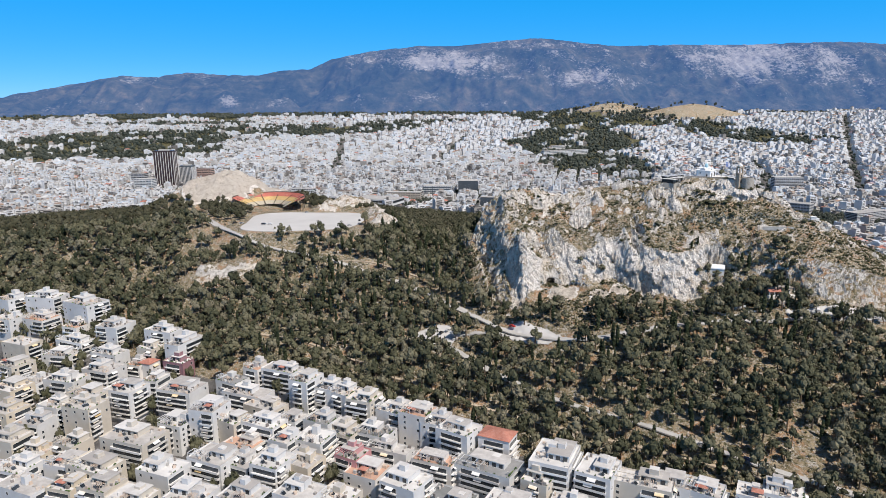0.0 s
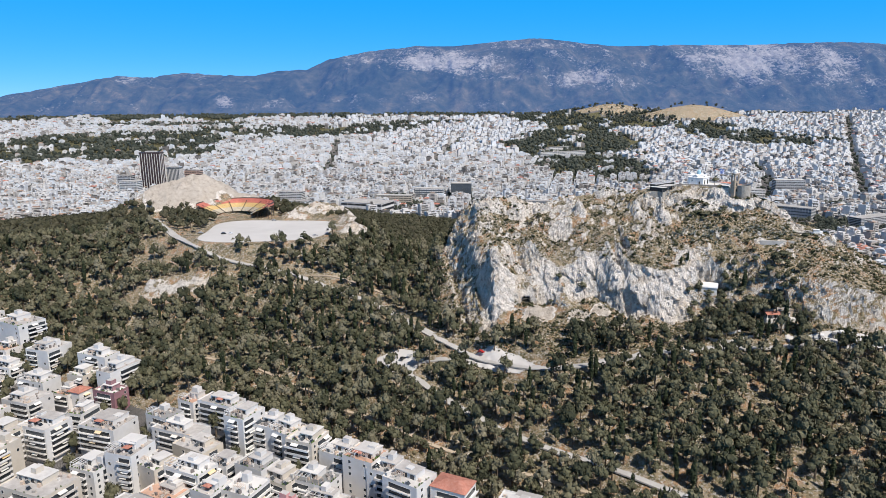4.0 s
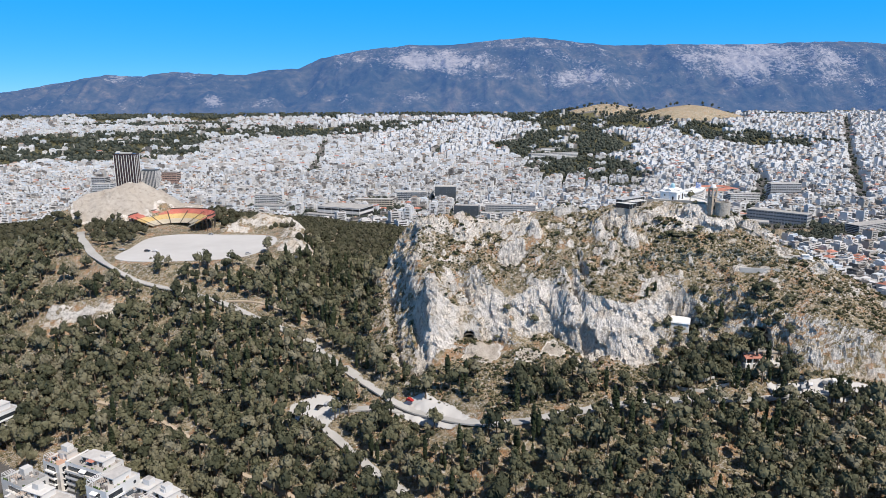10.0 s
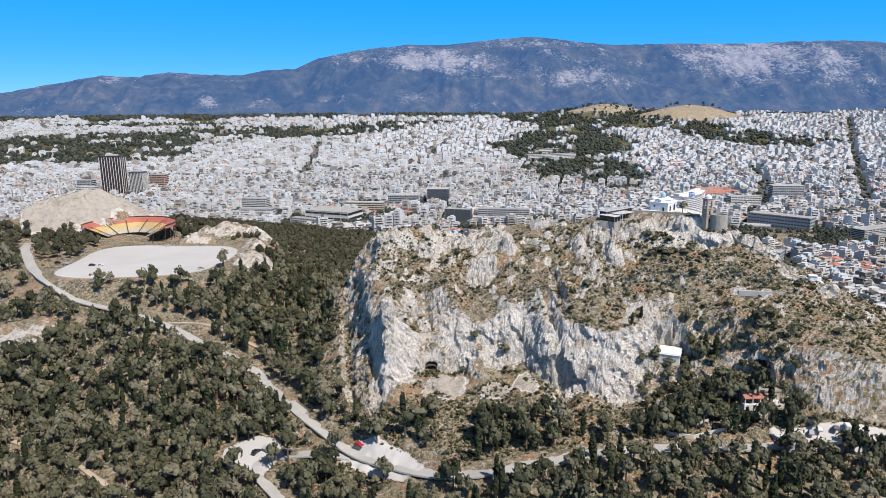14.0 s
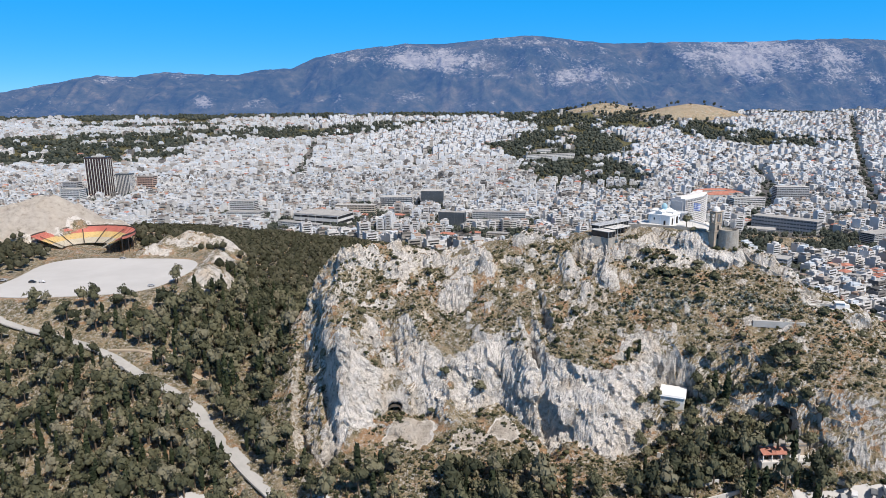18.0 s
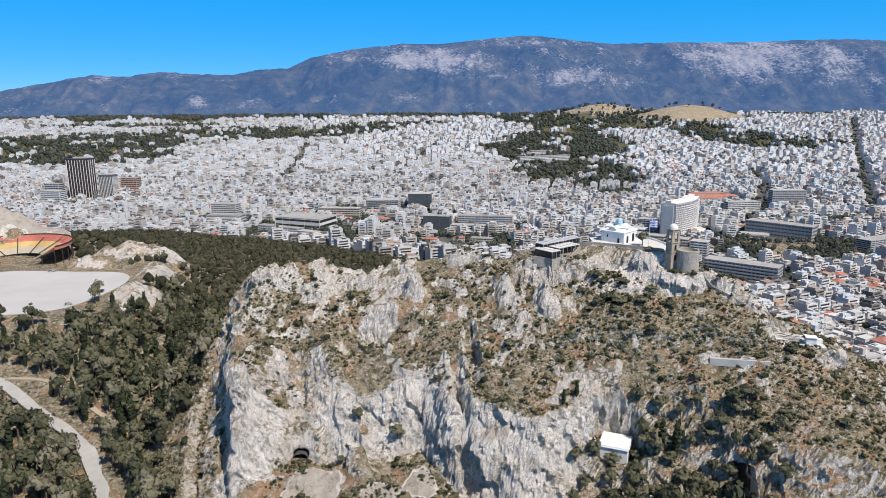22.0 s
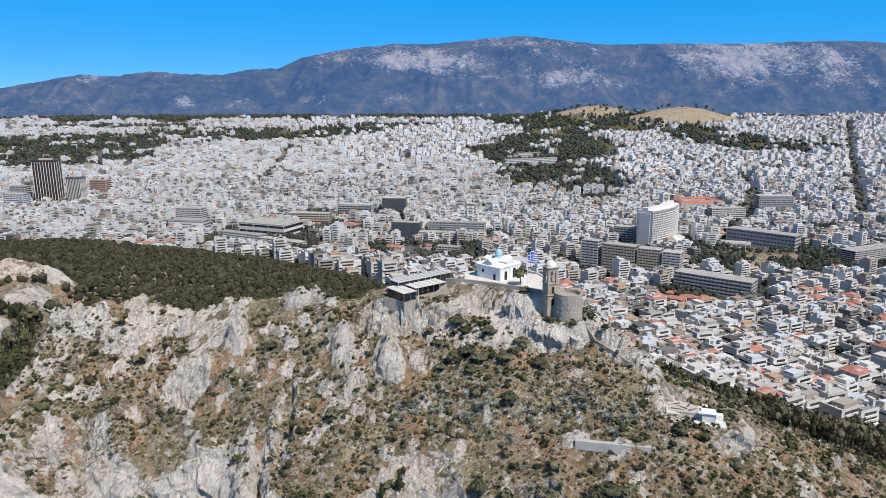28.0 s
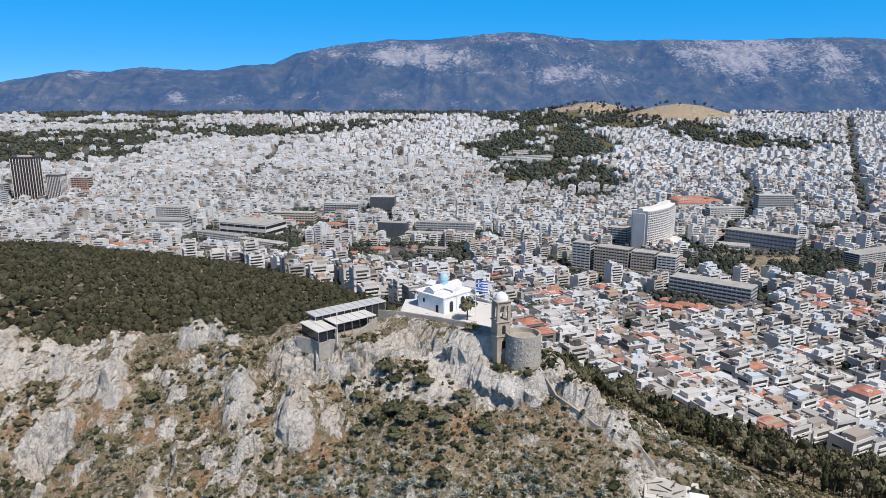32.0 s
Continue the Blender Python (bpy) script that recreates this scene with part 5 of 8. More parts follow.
# landmarks keep their ground free: x, y, half width, half depth
KEEP = [(-960, 1392, 75, 35), (-950, 1300, 75, 30), (330, 860, 75, 65), (490, 850, 75, 60), (-340, 990, 85, 60), (-330, 890, 95, 60), (560, 1290, 75, 65), (275, 2040, 120, 50), (225, 660, 75, 55), (300, 530, 60, 50), (240, 500, 40, 45), (345, 560, 30, 20),
        (175, 560, 35, 30), (-50, 770, 95, 110), (-20, 950, 110, 40), (-510, 1070, 60, 40), (-170, 1060, 100, 25), (690, 1210, 50, 30), (-205, 1210, 110, 40), (600, 720, 60, 40), (555, 1115, 50, 25), (-285, 1110, 60, 25), (-530, 1130, 45, 25), (-20, 795, 40, 20)]


AVENUES = [[(1929, 3069), (1324, 1990), (907, 1258), (820, 1100)], [(480, 930), (552, 1069), (773, 1490), (880, 1800)], [(-616, 2500), (-550, 1840), (-540, 1600)], [(-85, 2487), (-200, 1900)],
           [(60, 760), (420, 640), (900, 470)], [(-700, 1010), (-300, 1030), (100, 930), (420, 780)]]


def avenue_gap(x, y):
    best = np.full(np.shape(x), 1e9)
    for line in AVENUES:
        for (ax, ay), (bx, by) in zip(line, line[1:]):
            t = np.clip(((x - ax) * (bx - ax) + (y - ay) * (by - ay)) / ((bx - ax) ** 2 + (by - ay) ** 2), 0, 1)
            best = np.minimum(best, np.hypot(x - ax - t * (bx - ax), y - ay - t * (by - ay)))
    return best


def kept_free(x, y):
    out = avenue_gap(x, y) < 17
    for cx, cy, rx, ry in KEEP:
        out |= (np.abs(x - cx) < rx) & (np.abs(y - cy) < ry)
    return out


def lots(cx, cy, angle, nx, ny, lot, depth, street, seed):
    """Building lots in blocks of two rows, in a turned street grid round a centre."""
    r = np.random.default_rng(seed)
    bw, bd = 3 * lot + street, 2 * depth + street
    i, j = np.meshgrid(np.arange(-nx, nx), np.arange(-ny, ny))
    out = []
    for a in range(3):
        for b in range(2):
            u = i * bw + (a - 1) * lot + r.normal(0, 1.3, i.shape)
            v = j * bd + (b - 0.5) * depth + r.normal(0, 1.2, i.shape)
            out.append(np.stack([u.ravel(), v.ravel(), np.full(u.size, 1.0 if b else -1.0)], -1))
    p = np.concatenate(out)
    c, s = math.cos(radians(angle)), math.sin(radians(angle))
    return np.stack([cx + p[:, 0] * c - p[:, 1] * s, cy + p[:, 0] * s + p[:, 1] * c, p[:, 2]], -1)


DISTRICTS = [(150, 560, 24), (-450, 1000, -8), (700, 500, 32), (-1200, 1200, 12), (0, 1500, -13), (900, 1500, 22), (-900, 2200, -6), (0, 2600, 17), (1100, 2700, 15), (-2200, 2000, 20), (2200, 2200, 28), (-1600, 3000, 0), (1900, 1200, 40), (300, 1050, 10)]
seeds_xy = np.array([d[:2] for d in DISTRICTS], float)


def city_lots(dmin, dmax, lot, depth, street, seed):
    got = []
    for k, (cx, cy, ang) in enumerate(DISTRICTS):
        p = lots(cx, cy, ang, int(1500 / (3 * lot + street)), int(1300 / (2 * depth + street)), lot, depth, street, seed + k)
        d2 = ((p[:, None, :2] - seeds_xy[None]) ** 2).sum(-1)
        p = p[d2.argmin(1) == k]
        if len(p):
            got.append(np.column_stack([p, np.full(len(p), radians(ang))]))
    p = np.concatenate(got)
    x, y = p[:, 0], p[:, 1]
    far = y + 340
    ok = (y > np.interp(x, CITY_BACK[:, 0], CITY_BACK[:, 1])) & (y >= dmin) & (y < dmax) & (np.abs(x + 118) < 0.80 * far + 120) & (y < 3170 + 150 * vnoise(x / 260, 0, 0, 95))
    ok &= ~(in_park(x, y) & ((y < 1500) | (vnoise(x / 55, y / 55, 0, 96) < 0.62))) & ~kept_free(x, y)
    ok &= tan_rise(x, y) < 0.2
    return p[ok]


def fill_city(name, p, lot, depth, detail, label, seed, single=False):
    """Blocks of flats: body, bands of balconies with dark boxes between for windows and shade, a set-back top floor and
    roof huts.
    """
    r = np.random.default_rng(seed)
    n = len(p)
    p = p if single else p[r.random(n) > 0.05]
    n = len(p)
    z = height(p[:, 0], p[:, 1])
    floors = r.integers(3, 8, n)
    tall = (r.random(n) < 0.06) & (not single)
    floors = np.where(tall, floors + 3, floors)
    floors = np.where((p[:, 1] < 520) & (p[:, 0] > 40), np.minimum(floors, 3 + (floors % 3)), floors)
    h = floors * 3.0 + 1.2
    w, d = lot * r.uniform(0.78, 1.04, n), depth * r.uniform(0.74, 1.0, n)
    rot = p[:, 3] + r.normal(0, 0.06, n)
    tone = np.clip(r.beta(1.7, 1.5, n) if detail > 1 else r.beta(2.1, 1.2, n), 0, 1)
    c, s = np.cos(rot), np.sin(rot)
    tiles = Pile()
    walls, roofs, darks, balcs, huts = Pile(), Pile(), Pile(), Pile(), Pile()

    def local(u, v):
        return np.stack([p[:, 0] + u * c - v * s, p[:, 1] + u * s + v * c], -1)

    def put(pile, u, v, z0, su, sv, sz, tn, sel=None):
        xy = local(u, v)
        q = np.column_stack([xy, z0])
        sz_ = np.column_stack(np.broadcast_arrays(su, sv, sz))
        if sel is None:
            sel = np.ones(n, bool)
        pile.boxes(q[sel], sz_[sel], rot[sel], np.broadcast_to(tn, (n,))[sel])

    put(walls, 0 * w, 0 * w, z - 6, w, d, h + 6, tone)
    tiled = (r.random(n) < (0.12 if detail > 1 else 0.05)) & (floors < 6)
    if tiled.any():
        for k in np.where(tiled)[0]:
            q = CUBE_V * np.array([w[k] + 0.8, d[k] + 0.8, 1]) * np.where(CUBE_V[:, 2:] > 0.5, np.array([0.35, 0.12, 2.6]), 1.0)
            tiles.add(np.stack([p[k, 0] + q[:, 0] * c[k] - q[:, 1] * s[k], p[k, 1] + q[:, 0] * s[k] + q[:, 1] * c[k], z[k] + h[k] + 0.9 + q[:, 2]], -1), quads=CUBE_F)
    if detail:
        put(roofs, 0 * w, 0 * w, z + h, w - 0.5, d - 0.5, 0.25 + 0 * h, r.beta(1.4, 1.3, n))
    # set-back floor and huts
    su, sv = w * r.uniform(0.45, 0.75, n), d * r.uniform(0.4, 0.7, n)
    put(huts, (w - su) * r.uniform(-0.35, 0.35, n), (d - sv) * r.uniform(-0.35, 0.35, n), z + h, su, sv, 2.9 + 0 * h, np.clip(tone + r.normal(0, 0.1, n), 0, 1), r.random(n) < 0.75)
    if detail > 1:
        for su_, sv_, u_, v_ in ((w, 0.25, 0, -0.5), (w, 0.25, 0, 0.5), (0.25, d, -0.5, 0), (0.25, d, 0.5, 0)):
            put(walls, u_ * (w - 0.25), v_ * (d - 0.25), z + h, su_ + 0 * w, sv_ + 0 * w, 0.9 + 0 * h, tone)
        for _ in range(8):
            put(huts, (w - 2) * r.uniform(-0.5, 0.5, n), (d - 2) * r.uniform(-0.5, 0.5, n), z + h, r.uniform(0.6, 2.2, n), r.uniform(0.6, 1.6, n), r.uniform(0.7, 1.7, n), r.random(n))
        put(huts, (w - 5) * r.uniform(-0.5, 0.5, n), (d - 4) * r.uniform(-0.5, 0.5, n), z + h + 2.5, r.uniform(3, 6, n), r.uniform(2.5, 4.5, n), 0.15 + 0 * h, r.random(n), r.random(n) < 0.5)
    for _ in range(2 if detail else 1):
        hu, hv = r.uniform(2.0, 4.5, n), r.uniform(2.0, 4.5, n)
        put(huts, (w - hu) * r.uniform(-0.5, 0.5, n), (d - hv) * r.uniform(-0.5, 0.5, n), z + h, hu, hv, r.uniform(1.6, 5.2, n), r.random(n), r.random(n) < 0.6)
    # solid dark boxes through the walls act as windows and as shaded recesses
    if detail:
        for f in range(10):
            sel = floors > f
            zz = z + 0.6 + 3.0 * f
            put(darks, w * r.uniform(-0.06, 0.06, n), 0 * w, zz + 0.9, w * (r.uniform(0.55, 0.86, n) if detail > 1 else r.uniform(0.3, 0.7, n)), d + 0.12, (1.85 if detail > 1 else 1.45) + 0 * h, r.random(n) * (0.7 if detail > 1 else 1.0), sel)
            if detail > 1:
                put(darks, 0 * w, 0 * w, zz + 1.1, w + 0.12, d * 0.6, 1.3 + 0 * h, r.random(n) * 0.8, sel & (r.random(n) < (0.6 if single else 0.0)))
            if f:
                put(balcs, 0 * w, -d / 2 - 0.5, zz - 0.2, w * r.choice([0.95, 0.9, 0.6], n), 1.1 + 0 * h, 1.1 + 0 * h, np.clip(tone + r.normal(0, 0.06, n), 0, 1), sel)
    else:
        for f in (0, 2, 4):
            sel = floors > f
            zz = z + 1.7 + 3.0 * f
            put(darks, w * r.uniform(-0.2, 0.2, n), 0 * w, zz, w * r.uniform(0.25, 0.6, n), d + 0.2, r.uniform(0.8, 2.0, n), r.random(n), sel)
    if single:
        root = thing(name, label, "apartment building", "flats behind the hill", at=(p[0, 0], p[0, 1], z[0]))
        back_home = Matrix.Translation((-p[0, 0], -p[0, 1], -z[0]))
    else:
        root, back_home = thing(name, label, "city blocks", kind="stuff"), None
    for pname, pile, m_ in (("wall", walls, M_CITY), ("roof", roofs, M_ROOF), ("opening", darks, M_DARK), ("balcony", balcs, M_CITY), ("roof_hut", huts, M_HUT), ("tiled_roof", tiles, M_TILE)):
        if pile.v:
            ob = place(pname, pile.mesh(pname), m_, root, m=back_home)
            if not single or pname in ("opening", "balcony", "roof_hut"):
                tagged(ob, kind="stuff")
    return root


near_lots = city_lots(0, 900, 17, 15, 8, 100)
near_lots = near_lots[np.argsort(np.hypot(near_lots[:, 0] + 10, near_lots[:, 1] + 180))]
for k in range(185):
    home = fill_city("apartment_building", near_lots[k:k + 1], 17, 15, 2, "white block of flats with banded balconies and a cluttered roof", 1000 + k, True)
fill_city("city_blocks", near_lots[185:], 17, 15, 2, "white and cream blocks of flats with balconies below the hill", 201)
fill_city("city_blocks", city_lots(900, 1700, 17, 16, 9, 200), 17, 16, 1, "dense white blocks of flats across the valley", 202)
fill_city("city_blocks", city_lots(1700, 3400, 18, 17, 10, 300), 18, 17, 0, "far white blocks of flats rising to the mountain foot", 203)
flats(-504, -6, 22, 14, 5, -15, "w")
flats(-467, -21, 24, 16, 6, -29, "w")
flats(-434, -47, 16, 16, 5, -20, "w")
flats(-498, -26, 18, 14, 4, -23, "t")
flats(-524, -22, 16, 14, 4, -22, "w")
flats(-498, -53, 20, 12, 5, -22, "c")
flats(-484, -85, 16, 14, 5, -27, "c")
flats(-467, -37, 12, 12, 4, -22, "t")
flats(-463, -49, 22, 10, 3, -24, "w")
flats(-466, -62, 18, 12, 3, -11, "w")
flats(-427, -73, 18, 11, 4, -20, "w")
flats(-418, -100, 18, 14, 5, -22, "b")
flats(-398, -75, 11, 11, 4, -22, "c")
flats(-394, -63, 20, 10, 5, -23, "w")
flats(-374, -79, 10, 20, 5, -24, "w")
flats(-373, -94, 14, 9, 4, -22, "p")
flats(-403, -86, 10, 9, 3, -20, "t")
flats(-456, -107, 12, 14, 4, -22, "w")
flats(-435, -113, 20, 12, 5, -18, "b")
flats(-407, -140, 17, 13, 6, -22, "c")
flats(-388, -135, 17, 14, 6, -21, "w")
flats(-381, -111, 9, 12, 4, -16, "w")
flats(-357, -131, 20, 15, 5, -19, "w")
flats(-464, -121, 16, 14, 5, -23, "o")
flats(-423, -146, 14, 12, 5, -22, "b")
flats(-402, -155, 16, 13, 6, -19, "c")
flats(-428, -160, 14, 12, 4, -15, "w")
flats(-360, -189, 24, 16, 6, -22, "c")
flats(-345, -170, 13, 13, 5, -22, "w")
flats(-328, -169, 13, 14, 7, -18, "w")
flats(-328, -128, 14, 10, 5, -30, "d")
flats(-316, -118, 10, 10, 5, -28, "t")
flats(-316, -138, 24, 11, 4, -24, "w")
flats(-299, -123, 20, 10, 5, -25, "w")
flats(-281, -143, 11, 14, 7, -27, "w")
flats(-269, -143, 12, 12, 5, -25, "w")
flats(-258, -149, 12, 12, 5, -35, "w")
flats(-246, -160, 13, 13, 6, -24, "c")
flats(-302, -154, 19, 11, 4, -30, "c")
flats(-315, -172, 14, 12, 5, -32, "c")
flats(-297, -177, 18, 11, 5, -26, "w")
flats(-284, -168, 10, 10, 4, -25, "w")
flats(-267, -174, 14, 11, 5, -28, "d")
flats(-254, -180, 14, 12, 4, -30, "c")
flats(-305, -187, 16, 12, 3, -27, "t")
flats(-282, -193, 10, 12, 5, -27, "w")
flats(-268, -192, 14, 13, 5, -23, "w")
flats(-313, -208, 18, 14, 5, -25, "w")
flats(-299, -209, 13, 12, 4, -26, "w")
flats(-283, -217, 13, 14, 6, -24, "w")
flats(-270, -212, 14, 12, 5, -28, "o")
flats(-247, -206, 11, 11, 5, -30, "P")
flats(-238, -182, 16, 11, 4, -25, "d")
flats(-230, -193, 20, 8, 3, -25, "w")
flats(-229, -165, 14, 12, 4, -28, "w")
flats(-216, -177, 14, 12, 6, -29, "t")
flats(-205, -183, 13, 12, 5, -26, "w")
flats(-195, -194, 16, 13, 6, -34, "w")
flats(-207, -209, 18, 9, 4, -25, "t")
flats(-239, -216, 15, 13, 4, -26, "t")
flats(-220, -229, 16, 14, 5, -32, "w")
flats(-176, -199, 14, 10, 5, -27, "R")
flats(-182, -214, 26, 15, 4, -30, "d")
flats(-151, -219, 16, 20, 6, -25, "w")
flats(-160, -229, 11, 10, 5, -33, "c")
flats(-133, -229, 14, 16, 6, -30, "w")
flats(-114, -235, 22, 11, 5, -25, "c")
flats(-100, -234, 12, 11, 4, -24, "w")
flats(-89, -239, 15, 11, 4, -33, "w")
flats(-70, -244, 10, 10, 4, -28, "w")
flats(-57, -246, 14, 10, 4, -26, "w")
flats(-335, -216, 17, 13, 5, -23, "w")
flats(-388, -201, 15, 12, 4, -16, "w")
flats(-370, -210, 20, 13, 5, -25, "c")
flats(-412, -203, 16, 13, 4, -20, "w")
flats(-398, -220, 22, 12, 4, -24, "w")
flats(-377, -221, 12, 12, 4, -17, "o")
flats(-358, -228, 14, 12, 5, -21, "c")
flats(-340, -238, 16, 12, 5, -22, "c")
flats(-395, -183, 12, 11, 4, -26, "c")
flats(-412, -185, 14, 11, 3, -16, "o")
flats(-432, -176, 15, 12, 4, -19, "c")
flats(-314, -238, 16, 13, 5, -19, "w")
flats(-291, -238, 16, 13, 5, -24, "w")
flats(-267, -236, 16, 13, 5, -26, "w")
flats(-250, -234, 14, 12, 4, -29, "c")
flats(-200, -234, 18, 12, 3, -29, "d")
flats(-175, -242, 18, 14, 4, -29, "w")
flats(-148, -244, 16, 13, 4, -23, "w")
flats(-533, -4, 14, 14, 5, -25, "w")
flats(-448, -151, 15, 13, 5, -23, "o")
flats(-395, -87, 8, 8, 3, -22, "R")

# trees in the yards between the flats
r6 = np.random.default_rng(66)

# ---- trees ----
def leaf_cloud(lobes, count, leaf, seed, flat=0.7):
    """Small leaf clumps over the skins of some lobes (x, y, z, radius)."""
    r = np.random.default_rng(seed)
    lobes = np.array(lobes, float)
    wt = lobes[:, 3] ** 2
    k = r.choice(len(lobes), count, p=wt / wt.sum())
    d = r.normal(size=(count, 3))
    d[:, 2] = np.where(r.random(count) < 0.7, np.abs(d[:, 2]), d[:, 2])
    d /= np.linalg.norm(d, axis=1, keepdims=True)
    pos = lobes[k, :3] + d * lobes[k, 3:4] * r.uniform(0.72, 1.06, (count, 1)) * np.array([1, 1, flat])
    a = np.cross(d, r.normal(size=(count, 3)))
    a /= np.linalg.norm(a, axis=1, keepdims=True) + 1e-9
    b = np.cross(d, a) + 0.35 * d * r.normal(size=(count, 1))
    s = leaf * r.uniform(0.6, 1.35, (count, 1))
    v = np.stack([pos + a * s, pos - a * s * 0.6 + b * s * 0.8, pos - a * s * 0.5 - b * s * 0.8], 1)
    return v.reshape(-1, 3), np.arange(count * 3).reshape(-1, 3)


def core(lobes, seed, size=0.8):
    """A dark inner body to each lobe, so that crowns are dense."""
    bm = bmesh.new()
    for x, y, z, q in lobes:
        bmesh.ops.create_icosphere(bm, subdivisions=1, radius=q * size, matrix=Matrix.Translation((x, y, z)) @ Matrix.Diagonal((1, 1, 0.7, 1)))
    bm.verts.ensure_lookup_table()
    r = np.random.default_rng(seed)
    v = np.array([p.co for p in bm.verts]) * (1 + r.normal(0, 0.06, (len(bm.verts), 1)))
    t = np.array([[p.index for p in f.verts] for f in bm.faces])
    bm.free()
    return v, t


def joined(a, b):
    return np.concatenate([a[0], b[0]]), np.concatenate([a[1], b[1] + len(a[0])])


def pine_shape(seed, leaves):
    r = np.random.default_rng(seed)
    lobes = [(0, 0, 1.0, 0.55)]
    for k in range(5):
        a = 2 * math.pi * (k + r.uniform(-0.3, 0.3)) / 5
        q = r.uniform(0.35, 0.62)
        lobes.append((q * math.cos(a), q * math.sin(a), r.uniform(0.55, 1.15), r.uniform(0.32, 0.5)))
    lobes.append((r.uniform(-.2, .2), r.uniform(-.2, .2), 1.35, 0.34))
    body = core(lobes[:4], seed, 0.85)
    if leaves < 60:
        body = core([(0, 0, 0.8, 0.85)], seed, 0.9)
    return joined(body, leaf_cloud(lobes, leaves, 0.155 if leaves > 80 else 0.21, seed))


def cypress_shape(seed, leaves):
    lobes = [(0, 0, 0.12 + 0.11 * k, 0.115 * math.sin(math.pi * (0.16 + 0.8 * k / 8)) + 0.02) for k in range(8)]
    return joined(core(lobes, seed, 0.9), leaf_cloud(lobes, leaves, 0.05, seed, 1.2))


def trunk_shape():
    bm = bmesh.new()
    bmesh.ops.create_cone(bm, cap_ends=False, segments=5, radius1=0.09, radius2=0.05, depth=1.0, matrix=Matrix.Translation((0, 0, 0.45)))
    bmesh.ops.triangulate(bm, faces=bm.faces)
    v = np.array([p.co for p in bm.verts])
    t = np.array([[p.index for p in f.verts] for f in bm.faces])
    bm.free()
    return v, t


PINES = [pine_shape(300 + k, 115) for k in range(6)]
PINES_SPECK = [pine_shape(340 + k, 6) for k in range(4)]
PINES_FAR = [pine_shape(330 + k, 20) for k in range(4)]
CYPRESSES = [cypress_shape(350 + k, 90) for k in range(3)]
TRUNK = trunk_shape()


def jittered(x0, x1, y0, y1, step, seed):
    r = np.random.default_rng(seed)
    x, y = np.meshgrid(np.arange(x0, x1, step), np.arange(y0, y1, step))
    x = x.ravel() + r.uniform(-0.5, 0.5, x.size) * step
    y = y.ravel() + r.uniform(-0.5, 0.5, y.size) * step
    return x, y


def wooded(x, y):
    """Where the hill's pine wood grows."""
    front = np.interp(x, CITY_FRONT[:, 0], CITY_FRONT[:, 1])
    backl = np.interp(x, CITY_BACK[:, 0], CITY_BACK[:, 1])
    ok = (y > front + 4) & (y < backl - 6) & (way_gap(x, y) > np.where((x > -300) & (y < -20), -0.2, 0.6))
    foot = np.interp(x, LINES[2][:, 0], LINES[2][:, 1])
    crest_b = np.interp(x, LINES[5][:, 0], LINES[5][:, 1])
    on_rock = (x > -180) & (x < 300) & (y > foot - np.where((x > -150) & (x < -22), np.interp(x, [-150, -120, -80, -62, -34, -22], [12, 28, 30, 24, 17, 6]), 6)) & (y < crest_b + 46 + 75 * smooth(0, 40, x) * (1 - smooth(105, 150, x)))
    ok &= ~on_rock
    ok &= ~((x > -425) & (x < -255) & (y > 45) & (y < 98) & (fbm(x / 9, y / 9, 0, 2, 111) < 0.12))
    for cx, cy, rx, ry in ((-206, -90, 13, 9), (-146, -104, 16, 7)):
        ok &= np.hypot((x - cx) / rx, (y - cy) / ry) > 1
    px, py, pa, pb, _ = PLAZA
    ok &= ~((np.abs(x - px) < pa * 0.92) & (np.abs(y - py) < pb * 0.95))
    for cx, cy, rx, ry in ((-448, 228, 54, 34), (-405, 250, 46, 24), (-264, 150, 17, 44), (-252, 96, 18, 20), (-292, 205, 36, 16), (-318, 180, 18, 12), (-385, 205, 46, 26), (-377, 17, 36, 14), (-340, 180, 60, 14)):
        ok &= np.hypot((x - cx) / rx, (y - cy) / ry) > 1
    return ok


def clearing(x, y):
    return fbm(x / 28, y / 28, 0, 3, 97)


fx, fy = jittered(-620, 300, -330, 120, 5.4, 401)
ok = wooded(fx, fy) & (clearing(fx, fy) > -0.38)
ok &= (np.abs(fx + 118) < 0.78 * (fy + 340) + 200)
fx, fy = fx[ok], fy[ok]
bx, by = jittered(-760, 420, 120, 660, 6.9, 402)
ok = wooded(bx, by)
bx, by = bx[ok], by[ok]
r4 = np.random.default_rng(404)
# the trees nearest to the way are things of their own
near_tree = (fx > -172) & (fx < 62) & (fy > -222) & (fy < -98)
kind = r4.random(len(fx))
tall_zone = (fbm(fx / 40, fy / 40, 0, 2, 99) > 0.05) & (fx > -330)
is_cyp = (kind < np.where(tall_zone | ((fx > -255) & (fx < -160) & (fy > -75)), 0.27, 0.06))
order = np.argsort(np.where(near_tree, np.hypot(fx + 60, fy + 170), 1e9))[:290]
solo = np.zeros(len(fx), bool)
solo[order] = True
woods, trunks, cyps = Pile(), Pile(), Pile()
fz = height(fx, fy) - 0.3
size = 2.2 + 3.6 * r4.beta(1.5, 1.7, len(fx))
hi = size * r4.uniform(0.85, 1.25, len(fx))
pick = r4.integers(0, 6, len(fx))
tone = np.clip(r4.normal(0.40, 0.24, len(fx)), 0, 1)
turn = r4.uniform(0, 6.28, len(fx))
